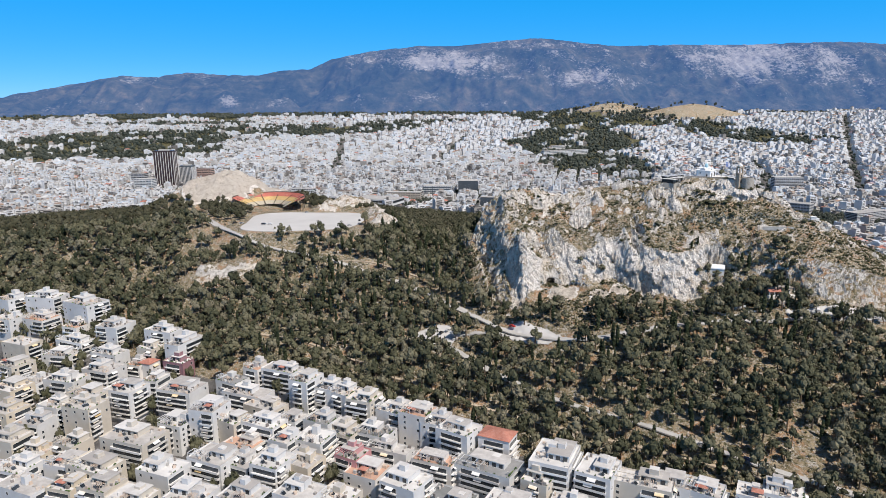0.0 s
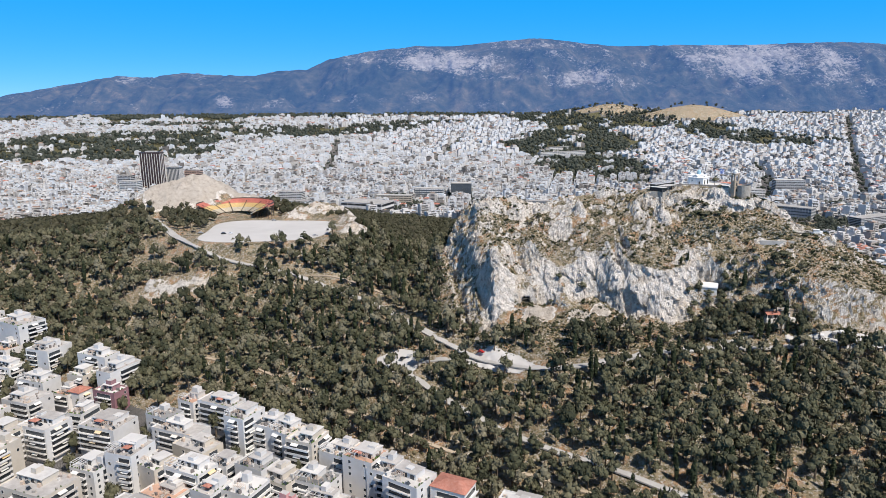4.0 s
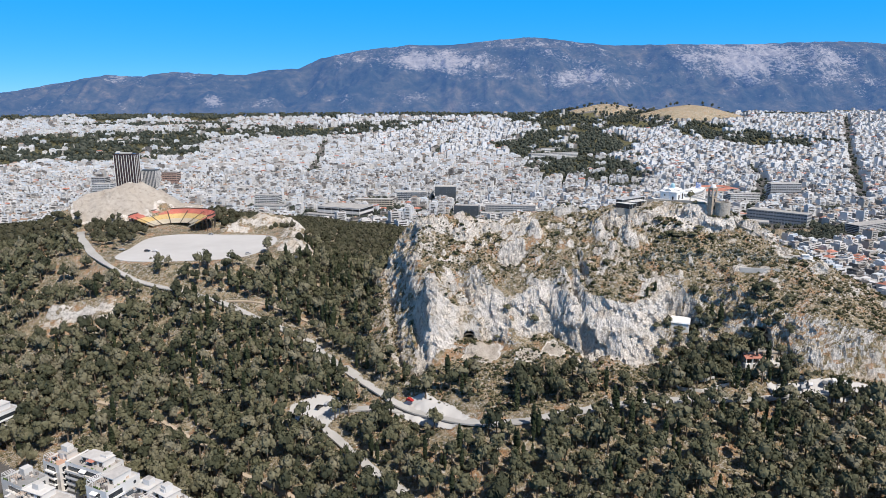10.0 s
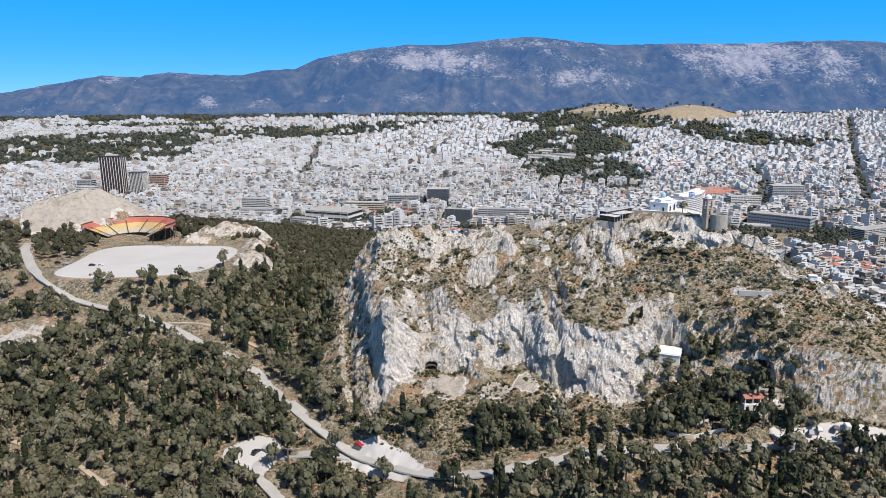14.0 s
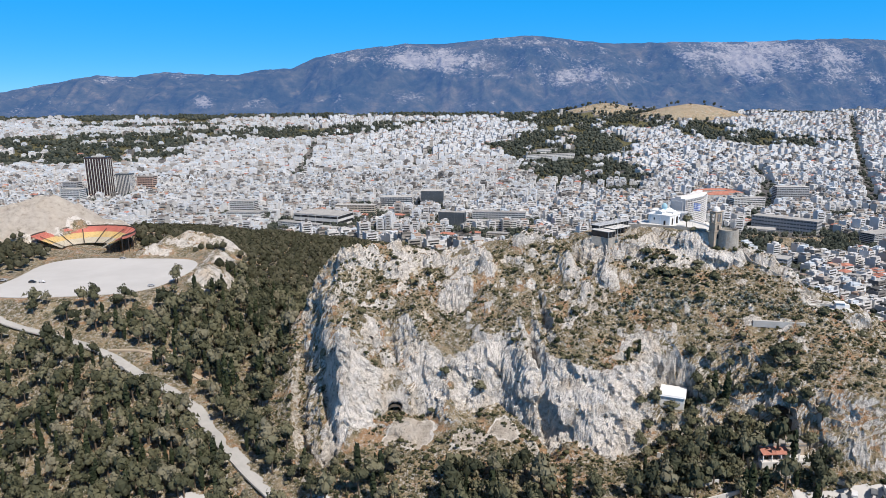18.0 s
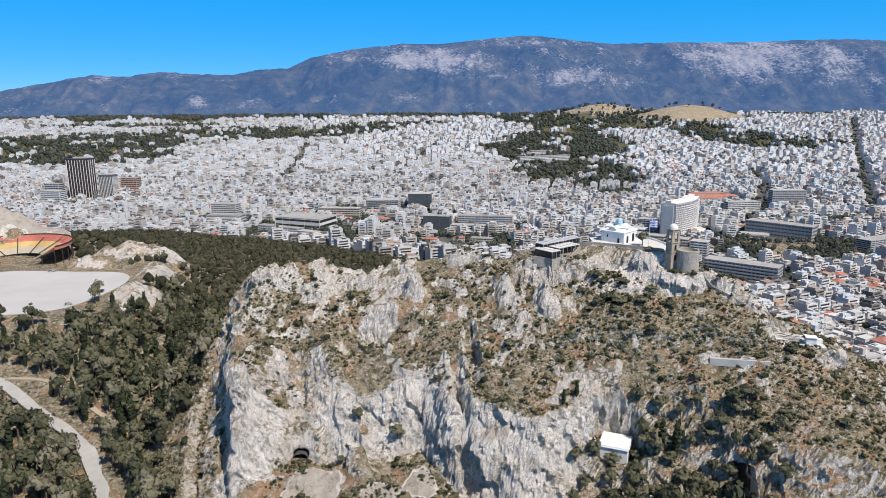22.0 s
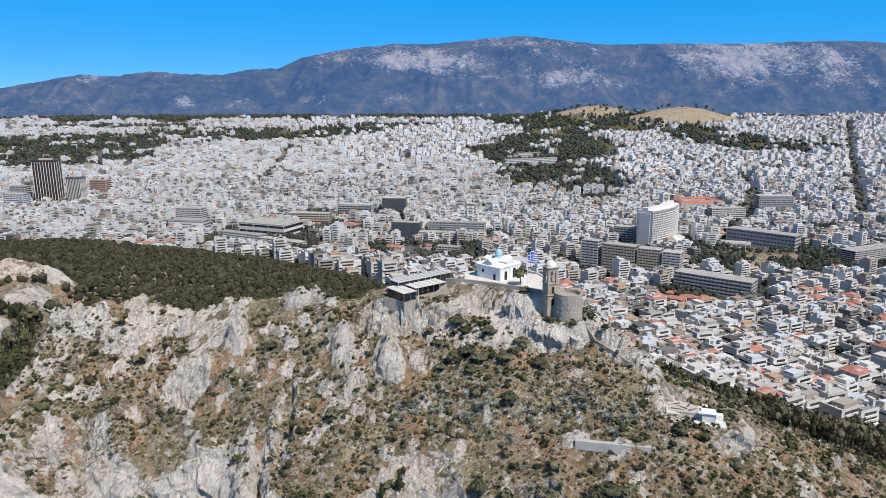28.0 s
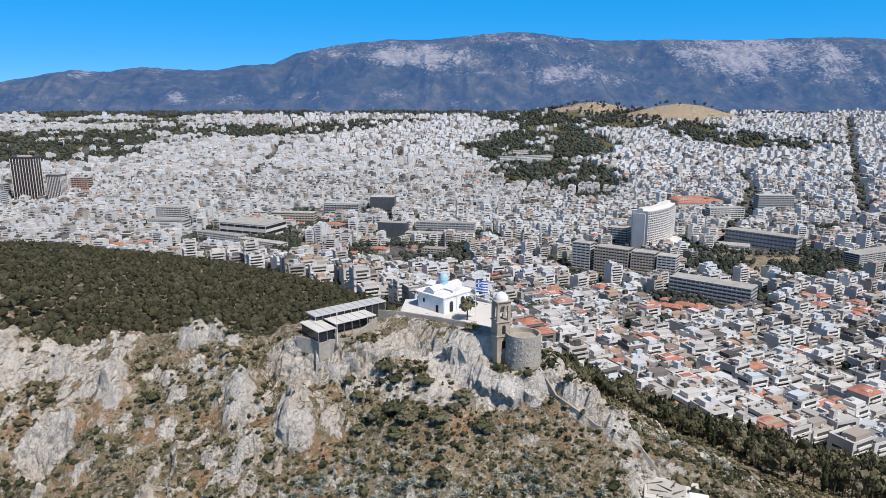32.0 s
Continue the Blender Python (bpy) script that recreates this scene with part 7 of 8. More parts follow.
def grand_hotel():
    """A tall curved white hotel with a grid of balconies and a blank end wall."""
    z = ground_at(330, 860)
    h = 166 - z
    ob = thing("hotel", "tall white curved hotel with a grid of balconies", "hotel", at=(0, 0, z))
    front = []
    for k in range(9):
        t = k / 8
        bow = 9 * math.sin(math.pi * t)
        x, y = 311 + 70 * t, 829 + 84 * t
        front.append((x + bow * 0.75, y - bow * 0.62))
    back = [(x - 18.5, y + 16.0) for x, y in front]
    outline = front + back[::-1]
    part("wall", prism(outline, -6, h), M_RIB, ob)
    part("roof_slab", prism([(x + 0.6, y - 0.6) for x, y in front] + [(x - 0.6, y + 0.6) for x, y in back[::-1]], h, h + 1.5), M_WHITE, ob)
    part("roof_terrace", prism([(x * 0.7 + bx * 0.3, y * 0.7 + by * 0.3) for (x, y), (bx, by) in zip(front, back)] + [(x * 0.3 + bx * 0.7, y * 0.3 + by * 0.7) for (x, y), (bx, by) in zip(front[::-1], back[::-1])], h + 1.5, h + 5), M_RIB, ob)
    floors = 13
    for f in range(floors):
        z0 = 12 + (h - 14) * f / floors
        out_ = [(x + 0.5, y - 0.45) for x, y in front]
        part("window_band", prism(out_[0:] + front[::-1], z0 + 0.9, z0 + (h - 14) / floors * 0.82), M_DARK, ob)
        deep = [(x + 1.6, y - 1.4) for x, y in front]
        part("balcony", prism(deep + front[::-1], z0 - 0.2, z0 + 0.9), M_RIB, ob)
    for k in range(25):
        t = k / 24 * 8
        i = min(7, int(t))
        u = t - i
        x, y = front[i][0] * (1 - u) + front[i + 1][0] * u, front[i][1] * (1 - u) + front[i + 1][1] * u
        part("fin", prism([(x - 0.3, y), (x + 1.4, y - 1.7), (x + 1.9, y - 1.3), (x + 0.2, y + 0.4)], 12, h - 1), M_RIB, ob)
    pod = [(x + 12, y - 14) for x, y in front]
    part("podium", prism(pod + front[::-1], -6, 9), M_LITE, ob)
    part("podium_canopy", prism([(x + 26, y - 26) for x, y in front[2:7]] + pod[2:7][::-1], 5, 6.5), M_WHITE, ob)
    a, b = front[0], back[0]
    part("end_panel", prism([(a[0] * 0.9 + b[0] * 0.1 - 0.6, a[1] * 0.9 + b[1] * 0.1 - 0.7), (a[0] * 0.1 + b[0] * 0.9 - 0.6, a[1] * 0.1 + b[1] * 0.9 - 0.7), (a[0] * 0.1 + b[0] * 0.9, a[1] * 0.1 + b[1] * 0.9), (a[0] * 0.9 + b[0] * 0.1, a[1] * 0.9 + b[1] * 0.1)], 0, h - 3), M_LITE, ob)
    return ob


grand_hotel()
slab("hotel_annex", 268, 890, 294, 872, 18, 132, 7, 5, M_SLATE, M_LITE, "lower blue and white banded hotel annex", False)


def villa(x, y, w, d, h, turn, key, label):
    z = ground_at(x, y)
    ob = thing("villa", label, "house", "tiled villas", at=(x, y, z), rz=turn)
    part("wall", box(-w / 2, -d / 2, -6, w / 2, d / 2, h), WALLS[key], ob)
    roof = part("roof", hip_roof(w, d, min(w, d) * 0.22, 0.5), M_TILE, ob, "red clay tile roof")
    roof.location = (0, 0, h)
    for f in range(max(1, int(h / 3.4))):
        for q in range(max(2, int(w / 3.5))):
            n = max(2, int(w / 3.5))
            place("window", window_mesh(1.3, 1.3), None, ob, m=pose((q + 0.5) / n * w - w / 2, -d / 2, 1.0 + 3.3 * f))
        for q in range(max(1, int(d / 4))):
            n = max(1, int(d / 4))
            place("window", window_mesh(1.3, 1.3), None, ob, m=pose(w / 2, 0, 0, 0, 0, 90) @ pose((q + 0.5) / n * d - d / 2, 0, 1.0 + 3.3 * f))
    part("chimney", box(w * 0.2, -0.4, h, w * 0.2 + 0.8, 0.4, h + min(w, d) * 0.22 + 1.0), WALLS[key], ob)
    return ob


V = "cream villa with a red clay tile roof among cypresses"
for spec in ((108, 132, 12, 9, 9, 20, "t"), (128, 150, 14, 10, 9, 20, "w"), (160, 560, 14, 10, 7, -30, "c"), (176, 545, 12, 10, 7, -30, "c"), (190, 575, 18, 10, 6, -30, "t"), (228, 470, 22, 12, 8, -34, "c"),
             (250, 490, 18, 12, 7, -34, "t"), (240, 510, 14, 10, 6, -34, "t"), (345, 560, 26, 14, 7, 40, "c"), (-130, 800, 22, 12, 6, -20, "c"), (-95, 830, 26, 14, 7, -20, "t"), (-45, 845, 20, 12, 6, -20, "t"),
             (-60, 700, 16, 12, 7, 15, "t"), (-20, 690, 14, 11, 7, 15, "c"), (-100, 720, 16, 10, 6, 10, "w"), (-200, 1060, 40, 14, 8, -10, "t"), (-140, 1050, 36, 14, 8, -10, "t"), (-262, 1070, 20, 14, 7, -10, "t")):
    villa(*spec, V)
for k, (x, y, w, d) in enumerate(((540, 1260, 70, 16), (575, 1285, 80, 16), (520, 1300, 16, 50), (600, 1310, 16, 50), (560, 1330, 80, 16))):
    villa(x, y, w, d, 14, 4, "t", "long pale barracks wing with a red tile roof")

# ---- open-air theatre in the old quarry ----
M_SEAT_R = mat("red_orange_seats", [(0.60, 0.20, 0.15), (0.68, 0.27, 0.21)], 0.4, 0.7, stain=0.2)
M_SEAT_Y = mat("yellow_seats", [(0.72, 0.53, 0.22), (0.78, 0.61, 0.32)], 0.4, 0.7, stain=0.2)
M_SEAT_P = mat("pale_seats", [(0.60, 0.54, 0.42), (0.68, 0.62, 0.52)], 0.4, 0.8, stain=0.2)
M_STEEL = mat("dark_steel", [(0.05, 0.045, 0.04), (0.10, 0.09, 0.08)], 0.6, 0.6, metal=0.3)


def ring_sector(r0, r1, a0, a1, z0, z1, squash, steps=28):
    pts = []
    for k in range(steps + 1):
        a = radians(a0 + (a1 - a0) * k / steps)
        pts.append((r1 * math.cos(a), r1 * math.sin(a) * squash))
    for k in range(steps + 1):
        a = radians(a1 + (a0 - a1) * k / steps)
        pts.append((r0 * math.cos(a), r0 * math.sin(a) * squash))
    return prism(pts, z0, z1)


theatre = thing("theatre_stand", "open-air theatre stand with red and yellow seat rows on steel posts", "theatre", at=(-381, 197, 227.5), rz=-4)
for k in range(18):
    r0 = 16 + k * 1.15
    z = 1.2 + 0.54 * k
    m = M_SEAT_P if k < 6 else (M_SEAT_Y if k < 12 else M_SEAT_R)
    part("tier", ring_sector(r0, r0 + 1.15, -14, 194, z - 0.5, z, 1.0), m, theatre)
part("rim_rail", ring_sector(36.8, 37.0, -14, 194, 10.6, 11.6, 1.0), M_STEEL, theatre)
part("backing", ring_sector(36.6, 36.8, -14, 194, 8.6, 10.6, 1.0), M_SEAT_R, theatre)
for k in range(19):
    a = radians(-14 + 208 * k / 18)
    part("post", box(-0.2, -0.2, -8, 0.2, 0.2, 10.2), M_STEEL, theatre).location = (36.2 * math.cos(a), 36.2 * math.sin(a), 0)
    part("post", box(-0.15, -0.15, -8, 0.15, 0.15, 4.6), M_STEEL, theatre).location = (24 * math.cos(a), 24 * math.sin(a), 0)
for k in range(7):
    a = radians(-6 + 192 * k / 6)
    gang = part("gangway", box(16, -0.35, 0, 36, 0.35, 0.16), M_STEEL, theatre)
    gang.matrix_basis = Matrix.Rotation(a, 4, "Z") @ Matrix.Translation((0, 0, -6.0)) @ pose(0, 0, 0, 0, -25.2, 0)

# ---- the summit ----
M_BLUE = mat("pale_blue_paint", [(0.30, 0.52, 0.62), (0.42, 0.62, 0.70)], 1.5, 0.6)
M_BLUEWASH = mat("blue_limewash", [(0.60, 0.68, 0.76), (0.70, 0.76, 0.81)], 0.8, 0.9)
M_TAN = mat("tan_ashlar", [(0.34, 0.27, 0.20), (0.48, 0.40, 0.31), (0.58, 0.50, 0.41)], 0.9, 0.93, bump=0.5, bump_scale=2.2, stain=0.2)
M_PAVE = mat("whitewashed_paving", [(0.62, 0.61, 0.58), (0.74, 0.73, 0.70)], 0.4, 0.9, stain=0.15, coords="World")
M_GREYROOF = mat("light_sheet_roof", [(0.50, 0.51, 0.52), (0.64, 0.65, 0.66)], 0.5, 0.55, stain=0.15)
M_BLACK = mat("dark_interior", [(0.02, 0.02, 0.02), (0.045, 0.042, 0.04)], 1, 0.9)


def arch_points(w, h, n=10):
    """The outline of a round-headed opening."""
    pts = [(-w / 2, 0), (w / 2, 0)]
    top = min(w / 2, 0.6 * h)
    for k in range(n + 1):
        a = math.pi * k / n
        pts.append((w / 2 * math.cos(a), h - top + top * math.sin(a)))
    return pts


def arch_panel(w, h, thick=0.12):
    """A round-headed leaf that faces -y."""
    bm = bmesh.new()
    p = arch_points(w, h)
    a = [bm.verts.new((x, -thick, z)) for x, z in p]
    b = [bm.verts.new((x, 0.05, z)) for x, z in p]
    bm.faces.new(a)
    bm.faces.new(b[::-1])
    for i in range(len(p)):
        bm.faces.new((a[i], b[i], b[(i + 1) % len(p)], a[(i + 1) % len(p)]))
    bmesh.ops.recalc_face_normals(bm, faces=bm.faces)
    return bm


def gable(x0, x1, y0, y1, z0, z1):
    """A low ridged roof along x."""
    bm = bmesh.new()
    ym = (y0 + y1) / 2
    v = [bm.verts.new(p) for p in ((x0, y0, z0), (x1, y0, z0), (x1, y1, z0), (x0, y1, z0), (x0, ym, z1), (x1, ym, z1))]
    for f in ((0, 1, 5, 4), (2, 3, 4, 5), (0, 4, 3), (1, 2, 5), (3, 2, 1, 0)):
        bm.faces.new([v[k] for k in f])
    return bm


def stepped(x, y, z0, z1, top=0.35):
    """A low four-sided roof with a flat crown."""
    bm = bmesh.new()
    lo = [bm.verts.new((a * x, b * y, z0)) for a, b in ((-1, -1), (1, -1), (1, 1), (-1, 1))]
    hi = [bm.verts.new((a * x * top, b * y * top, z1)) for a, b in ((-1, -1), (1, -1), (1, 1), (-1, 1))]
    bm.faces.new(lo[::-1])
    bm.faces.new(hi)
    for k in range(4):
        bm.faces.new((lo[k], lo[(k + 1) % 4], hi[(k + 1) % 4], hi[k]))
    return bm


def chapel():
    """Cross-in-square: the near corner points at the terrace wall."""
    ob = thing("chapel", "small whitewashed hilltop chapel with a pale blue dome", "chapel", at=(-0.9, 4.2, 277.2), rz=45)
    a, b, c = 6.0, 5.7, 1.5
    outline = [(-a, -b), (a - c, -b), (a, -b + c), (a, b - c), (a - c, b), (-a + c, b), (-a, b - c)]
    part("body", prism(outline, -1.5, 4.3), M_WHITE, ob)
    part("cornice", prism([(x * 1.05, y * 1.05) for x, y in outline], 4.3, 4.6), M_WHITE, ob)
    part("lower_roof", stepped(a * 0.98, b * 0.98, 4.6, 5.3, 0.72), M_WHITE, ob)
    part("cross_arm", box(-a * 0.92, -1.7, 4.5, a * 0.92, 1.7, 5.7, 0.05), M_WHITE, ob)
    part("cross_arm", box(-1.7, -b * 0.92, 4.5, 1.7, b * 0.92, 5.72, 0.05), M_WHITE, ob)
    part("arm_roof", gable(-a * 0.95, a * 0.95, -1.9, 1.9, 5.7, 6.6), M_WHITE, ob)
    part("arm_roof", gable(-b * 0.95, b * 0.95, -1.9, 1.9, 5.7, 6.62), M_WHITE, ob).rotation_euler = (0, 0, radians(90))
    part("drum", lathe([(1.25, 5.9), (1.25, 7.4), (1.4, 7.5), (1.4, 7.7)], 12), M_BLUE, ob, "pale blue drum")
    dome = part("dome", lathe([(1.32, 7.7), (1.24, 8.3), (0.95, 8.9), (0.5, 9.25), (0.1, 9.4)], 20), M_BLUE, ob, "pale blue dome")
    part("cross", bm_box(box(-0.05, -0.05, 9.3, 0.05, 0.05, 10.3), -0.35, -0.05, 9.85, 0.35, 0.05, 9.97), M_WHITE, dome)
    cote = part("bell_cote", lathe([(0.5, 4.8), (0.5, 6.9), (0.62, 7.0), (0.42, 7.5), (0.08, 8.0)], 12), M_WHITE, ob)
    cote.location = (3.9, 3.4, 0)
    for px, py, rz, w, h, z0, nm in ((-2.9, -b - 0.02, 0, 1.3, 3.0, 0, "door"), (1.6, -b - 0.02, 0, 1.6, 3.5, 0, "door"), (-a - 0.02, -3.4, -90, 0.9, 2.1, 0, "door"), (-a - 0.02, 1.8, -90, 0.6, 1.1, 2.0, "window"), (4.0, -b - 0.02, 0, 0.6, 1.2, 1.6, "window")):
        part(nm, arch_panel(w, h), M_BLACK, ob, "dark round-headed opening").matrix_basis = pose(px, py, z0, 0, 0, rz)
    for px in (-5.7, -0.7, 3.2):
        part("pilaster", box(px - 0.22, -b - 0.16, -1.5, px + 0.22, -b + 0.1, 4.3), M_BLUEWASH, ob, "pale blue painted pilaster")
    for py in (-1.2, 3.6):
        part("pilaster", box(-a - 0.16, py - 0.22, -1.5, -a + 0.1, py + 0.22, 4.3), M_BLUEWASH, ob, "pale blue painted pilaster")
    return ob


chapel()
canopy = thing("canopy", "flat white canopy on thin posts beside the chapel", "canopy", at=(8.6, 13.0, 277.0), rz=-30)
part("roof", box(-4.5, -3.2, 3.6, 4.5, 3.2, 3.85, 0.04), M_GREYROOF, canopy)
for px in (-4.2, 4.2):
    for py in (-2.9, 2.9):
        part("post", box(px - 0.08, py - 0.08, -1.5, px + 0.08, py + 0.08, 3.6), M_METAL, canopy)


def belfry():
    ob = thing("bell_tower", "square tan stone bell tower with arched openings", "bell tower", at=(12.8, -22.5, 272.4), rz=20)
    w = 1.75
    part("shaft", box(-w, -w, -3, w, w, 9.2, 0.06), M_TAN, ob)
    for z in (5.6, 9.2):
        part("cornice", box(-w - 0.25, -w - 0.25, z, w + 0.25, w + 0.25, z + 0.3, 0.05), M_TAN, ob)
    for sx in (-1, 1):
        for sy in (-1, 1):
            part("belfry_pier", box(sx * w - (0.75 if sx > 0 else 0), sy * w - (0.75 if sy > 0 else 0), 9.5, sx * w + (0.75 if sx < 0 else 0), sy * w + (0.75 if sy < 0 else 0), 13.2), M_TAN, ob)
    part("lintel", box(-w, -w, 13.2, w, w, 14.2, 0.05), M_TAN, ob)
    part("cornice", box(-w - 0.3, -w - 0.3, 14.2, w + 0.3, w + 0.3, 14.5, 0.05), M_TAN, ob)
    part("cap", lathe([(1.7, 14.5), (1.6, 15.2), (1.2, 15.9), (0.6, 16.3), (0.1, 16.5)], 20), M_WHITE, ob, "white domed cap")
    part("bell", lathe([(0.55, 11.2), (0.42, 11.5), (0.36, 12.0), (0.2, 12.3), (0.05, 12.35)], 16), M_METAL, ob)
    for rz, z, h in ((0, 6.3, 2.2), (90, 6.3, 2.2), (0, 2.6, 2.0), (90, 2.6, 2.0)):
        op = part("opening", arch_panel(0.9, h, 0.05), M_BLACK, ob, "dark round-headed slit")
        op.matrix_basis = pose(0, 0, 0, 0, 0, rz) @ pose(0, -w - 0.005, z)
    return ob


belfry()
bastion = thing("bastion", "round rubble stone bastion on the cliff edge", "tower", at=(18.2, -24.0, 270.6))
part("drum", lathe([(4.6, -5), (4.45, 0), (4.2, 7.2), (4.2, 8.4), (3.7, 8.4), (3.7, 7.3), (0.1, 7.3)], 32), M_STONE, bastion)
for k in range(16):
    a = 2 * math.pi * k / 16
    for z in (0.9, 2.5, 4.1, 5.7, 7.2):
        q = z + 0.4 * (k % 2)
        stone = part("stone", box(-0.32, -0.12, -0.3, 0.32, 0.12, 0.3, 0.06), M_STONE, bastion)
        stone.matrix_basis = Matrix.Rotation(a + z, 4, "Z") @ pose(0, -4.36 + 0.03 * (q - 1), q)


def low_wall(name, pts, h, thick, material, label, foot=2.5):
    """A wall along a line of (x, y, top height)."""
    bm = bmesh.new()
    rows = []
    for i, (x, y, z) in enumerate(pts):
        a, b = pts[max(0, i - 1)], pts[min(len(pts) - 1, i + 1)]
        dx, dy = b[0] - a[0], b[1] - a[1]
        n = math.hypot(dx, dy)
        ox, oy = -dy / n * thick / 2, dx / n * thick / 2
        rows.append([bm.verts.new(p) for p in ((x - ox, y - oy, z - h - foot), (x + ox, y + oy, z - h - foot), (x + ox, y + oy, z), (x - ox, y - oy, z))])
    for a, b in zip(rows, rows[1:]):
        for k in range(4):
            bm.faces.new((a[k], a[(k + 1) % 4], b[(k + 1) % 4], b[k]))
    bm.faces.new(rows[0][::-1])
    bm.faces.new(rows[-1])
    bmesh.ops.recalc_face_normals(bm, faces=bm.faces)
    return tagged(part(name, bm, material), label, "wall", kind="structure")


low_wall("wall_terrace", [(-19, -1, 277.6), (-12, -4, 278), (-4, -8, 278), (4, -12.5, 278), (11, -17.5, 278)], 1.4, 0.5, M_STONE, "rubble stone parapet round the summit terrace", 3.5)
low_wall("wall_terrace_east", [(13.6, -19, 277.9), (15.5, -13, 277.9), (15.8, -5, 277.9), (13, 5, 277.9), (8, 11, 277.9)], 0.9, 0.4, M_WHITE, "low whitewashed parapet of the summit terrace", 3)
low_wall("wall_restaurant", [(-39, -13, 274.4), (-32, -16, 274.3), (-25, -14.5, 274.5), (-19, -5, 276.8)], 1.0, 0.4, M_STONE, "stone retaining wall below the restaurant", 3)
pave = part("paving", prism([(-13, -3), (-4, -7), (4, -11.5), (11, -16.5), (13.2, -18), (15.2, -13), (15.5, -5), (12.7, 5), (4, 12), (-12, 10)], 275.5, 277.25), M_PAVE)
tagged(pave, "whitewashed stone paving of the summit terrace", "paving", kind="structure")


def restaurant():
    ob = thing("restaurant", "low glazed hilltop restaurant with pale sheet roofs", "restaurant", at=(-26.7, -4.6, 273.4), rz=38)
    for k, (x0, y0, x1, y1, z, thick) in enumerate(((-9.5, 1.0, 13.0, 6.2, 4.9, 0.28), (-7.0, -5.4, 5.5, 0.6, 4.0, 0.22), (-12.8, -6.8, -7.4, 3.4, 3.5, 0.22))):
        roof = part("roof", box(x0, y0, z, x1, y1, z + thick, 0.03), M_GREYROOF if k == 0 else M_PAVE, ob)
        n = int((x1 - x0) / 2.2)
        for q in range(1, n):
            x = x0 + (x1 - x0) * q / n
            part("seam", box(x - 0.05, y0, z + thick, x + 0.05, y1, z + thick + 0.1), M_METAL, roof)
        part("glazing", box(x0 + 0.5, y0 + (0.4 if k != 1 else 3.2), -1.2, x1 - 0.5, y1 - 0.4, z), M_GLASS, ob, "dark glazed front")
        for q in range(n + 1):
            x = x0 + 0.3 + (x1 - x0 - 0.6) * q / n
            part("post", box(x - 0.07, y0 + 0.15, -1.5, x + 0.07, y0 + 0.29, z), M_METAL, ob)
        part("plinth", box(x0 + 0.2, y0 + 0.1, -4.0, x1 - 0.2, y1 - 0.1, 0.7), M_STONE, ob)
    part("rail", box(-7.4, -7.6, 0.9, 8.2, -7.5, 1.0), M_METAL, ob)
    return ob


restaurant()


def flagpole(x, y, z, tall, flag):
    ob = thing("flagpole", "white flagpole with a blue and white striped flag" if flag else "plain white flagpole beside the restaurant", "flagpole", at=(x, y, z))
    part("pole", lathe([(0.11, -1), (0.09, tall * 0.5), (0.05, tall), (0.09, tall), (0.09, tall + 0.15), (0.02, tall + 0.2)], 10), M_WHITE, ob)
    part("base", lathe([(0.5, -0.6), (0.5, 0.2), (0.2, 0.3)], 12), M_STONE, ob)
    if flag:
        blue = mat("flag_blue", [(0.03, 0.10, 0.42), (0.05, 0.14, 0.50)], 2, 0.9)
        cloth = mat("flag_white", [(0.78, 0.78, 0.78), (0.8, 0.8, 0.8)], 2, 0.9)
        for k in range(9):
            bm = bmesh.new()
            z0 = tall - 0.1 - 0.36 * (k + 1)
            rows = []
            for i in range(11):
                u = i / 10 * 3.6
                wv = 0.28 * math.sin(u * 2.1 + 0.3) * (0.2 + u / 3.6)
                dz = -0.42 * (u / 3.6) ** 1.3
                rows.append([bm.verts.new((0.09 + u * 0.86, wv + e, z0 + dz + f)) for e, f in ((-0.02, 0), (0.02, 0), (0.02, 0.36), (-0.02, 0.36))])
            for a, b in zip(rows, rows[1:]):
                for q in range(4):
                    bm.faces.new((a[q], a[(q + 1) % 4], b[(q + 1) % 4], b[q]))
            bmesh.ops.recalc_face_normals(bm, faces=bm.faces)
            part("flag_stripe", bm, cloth if k % 2 else blue, ob)
        part("canton", box(0.08, -0.06, tall - 1.9, 1.6, 0.06, tall - 0.1), blue, ob)
        part("canton_cross", bm_box(box(0.7, -0.08, tall - 1.9, 0.98, 0.08, tall - 0.1), 0.08, -0.08, tall - 1.14, 1.6, 0.08, tall - 0.86), cloth, ob)
    return ob


flagpole(7.2, -10.9, 277.2, 11.5, True)
flagpole(-28.0, -16.0, 273.4, 10.0, False)

# ---- places on the hillside: cave chapel, terraces, lodge, caves, cars ----
iso = thing("cave_chapel", "white chapel built against the cliff, half hidden by trees", "chapel", at=(-18.6, -71.0, 219.4), rz=-24)
part("wall", box(-4.4, -4.6, -3, 4.4, 4.6, 5.2, 0.05), M_WHITE, iso)
vault = bmesh.new()
rows_ = []
for k in range(11):
    a = math.pi * k / 10
    rows_.append([vault.verts.new((x_, -4.9 * math.cos(a), 5.2 + 1.7 * math.sin(a))) for x_ in (-4.7, 4.7)])
for a, b in zip(rows_, rows_[1:]):
    vault.faces.new((a[0], a[1], b[1], b[0]))
vault.faces.new([q[0] for q in rows_])
vault.faces.new([q[1] for q in rows_][::-1])
vault.faces.new((rows_[0][0], rows_[-1][0], rows_[-1][1], rows_[0][1]))
bmesh.ops.recalc_face_normals(vault, faces=vault.faces)
part("roof", vault, M_WHITE, iso, "whitewashed vaulted roof")
part("eaves", box(-4.8, -5.0, 5.0, 4.8, 5.0, 5.22, 0.03), M_WHITE, iso)
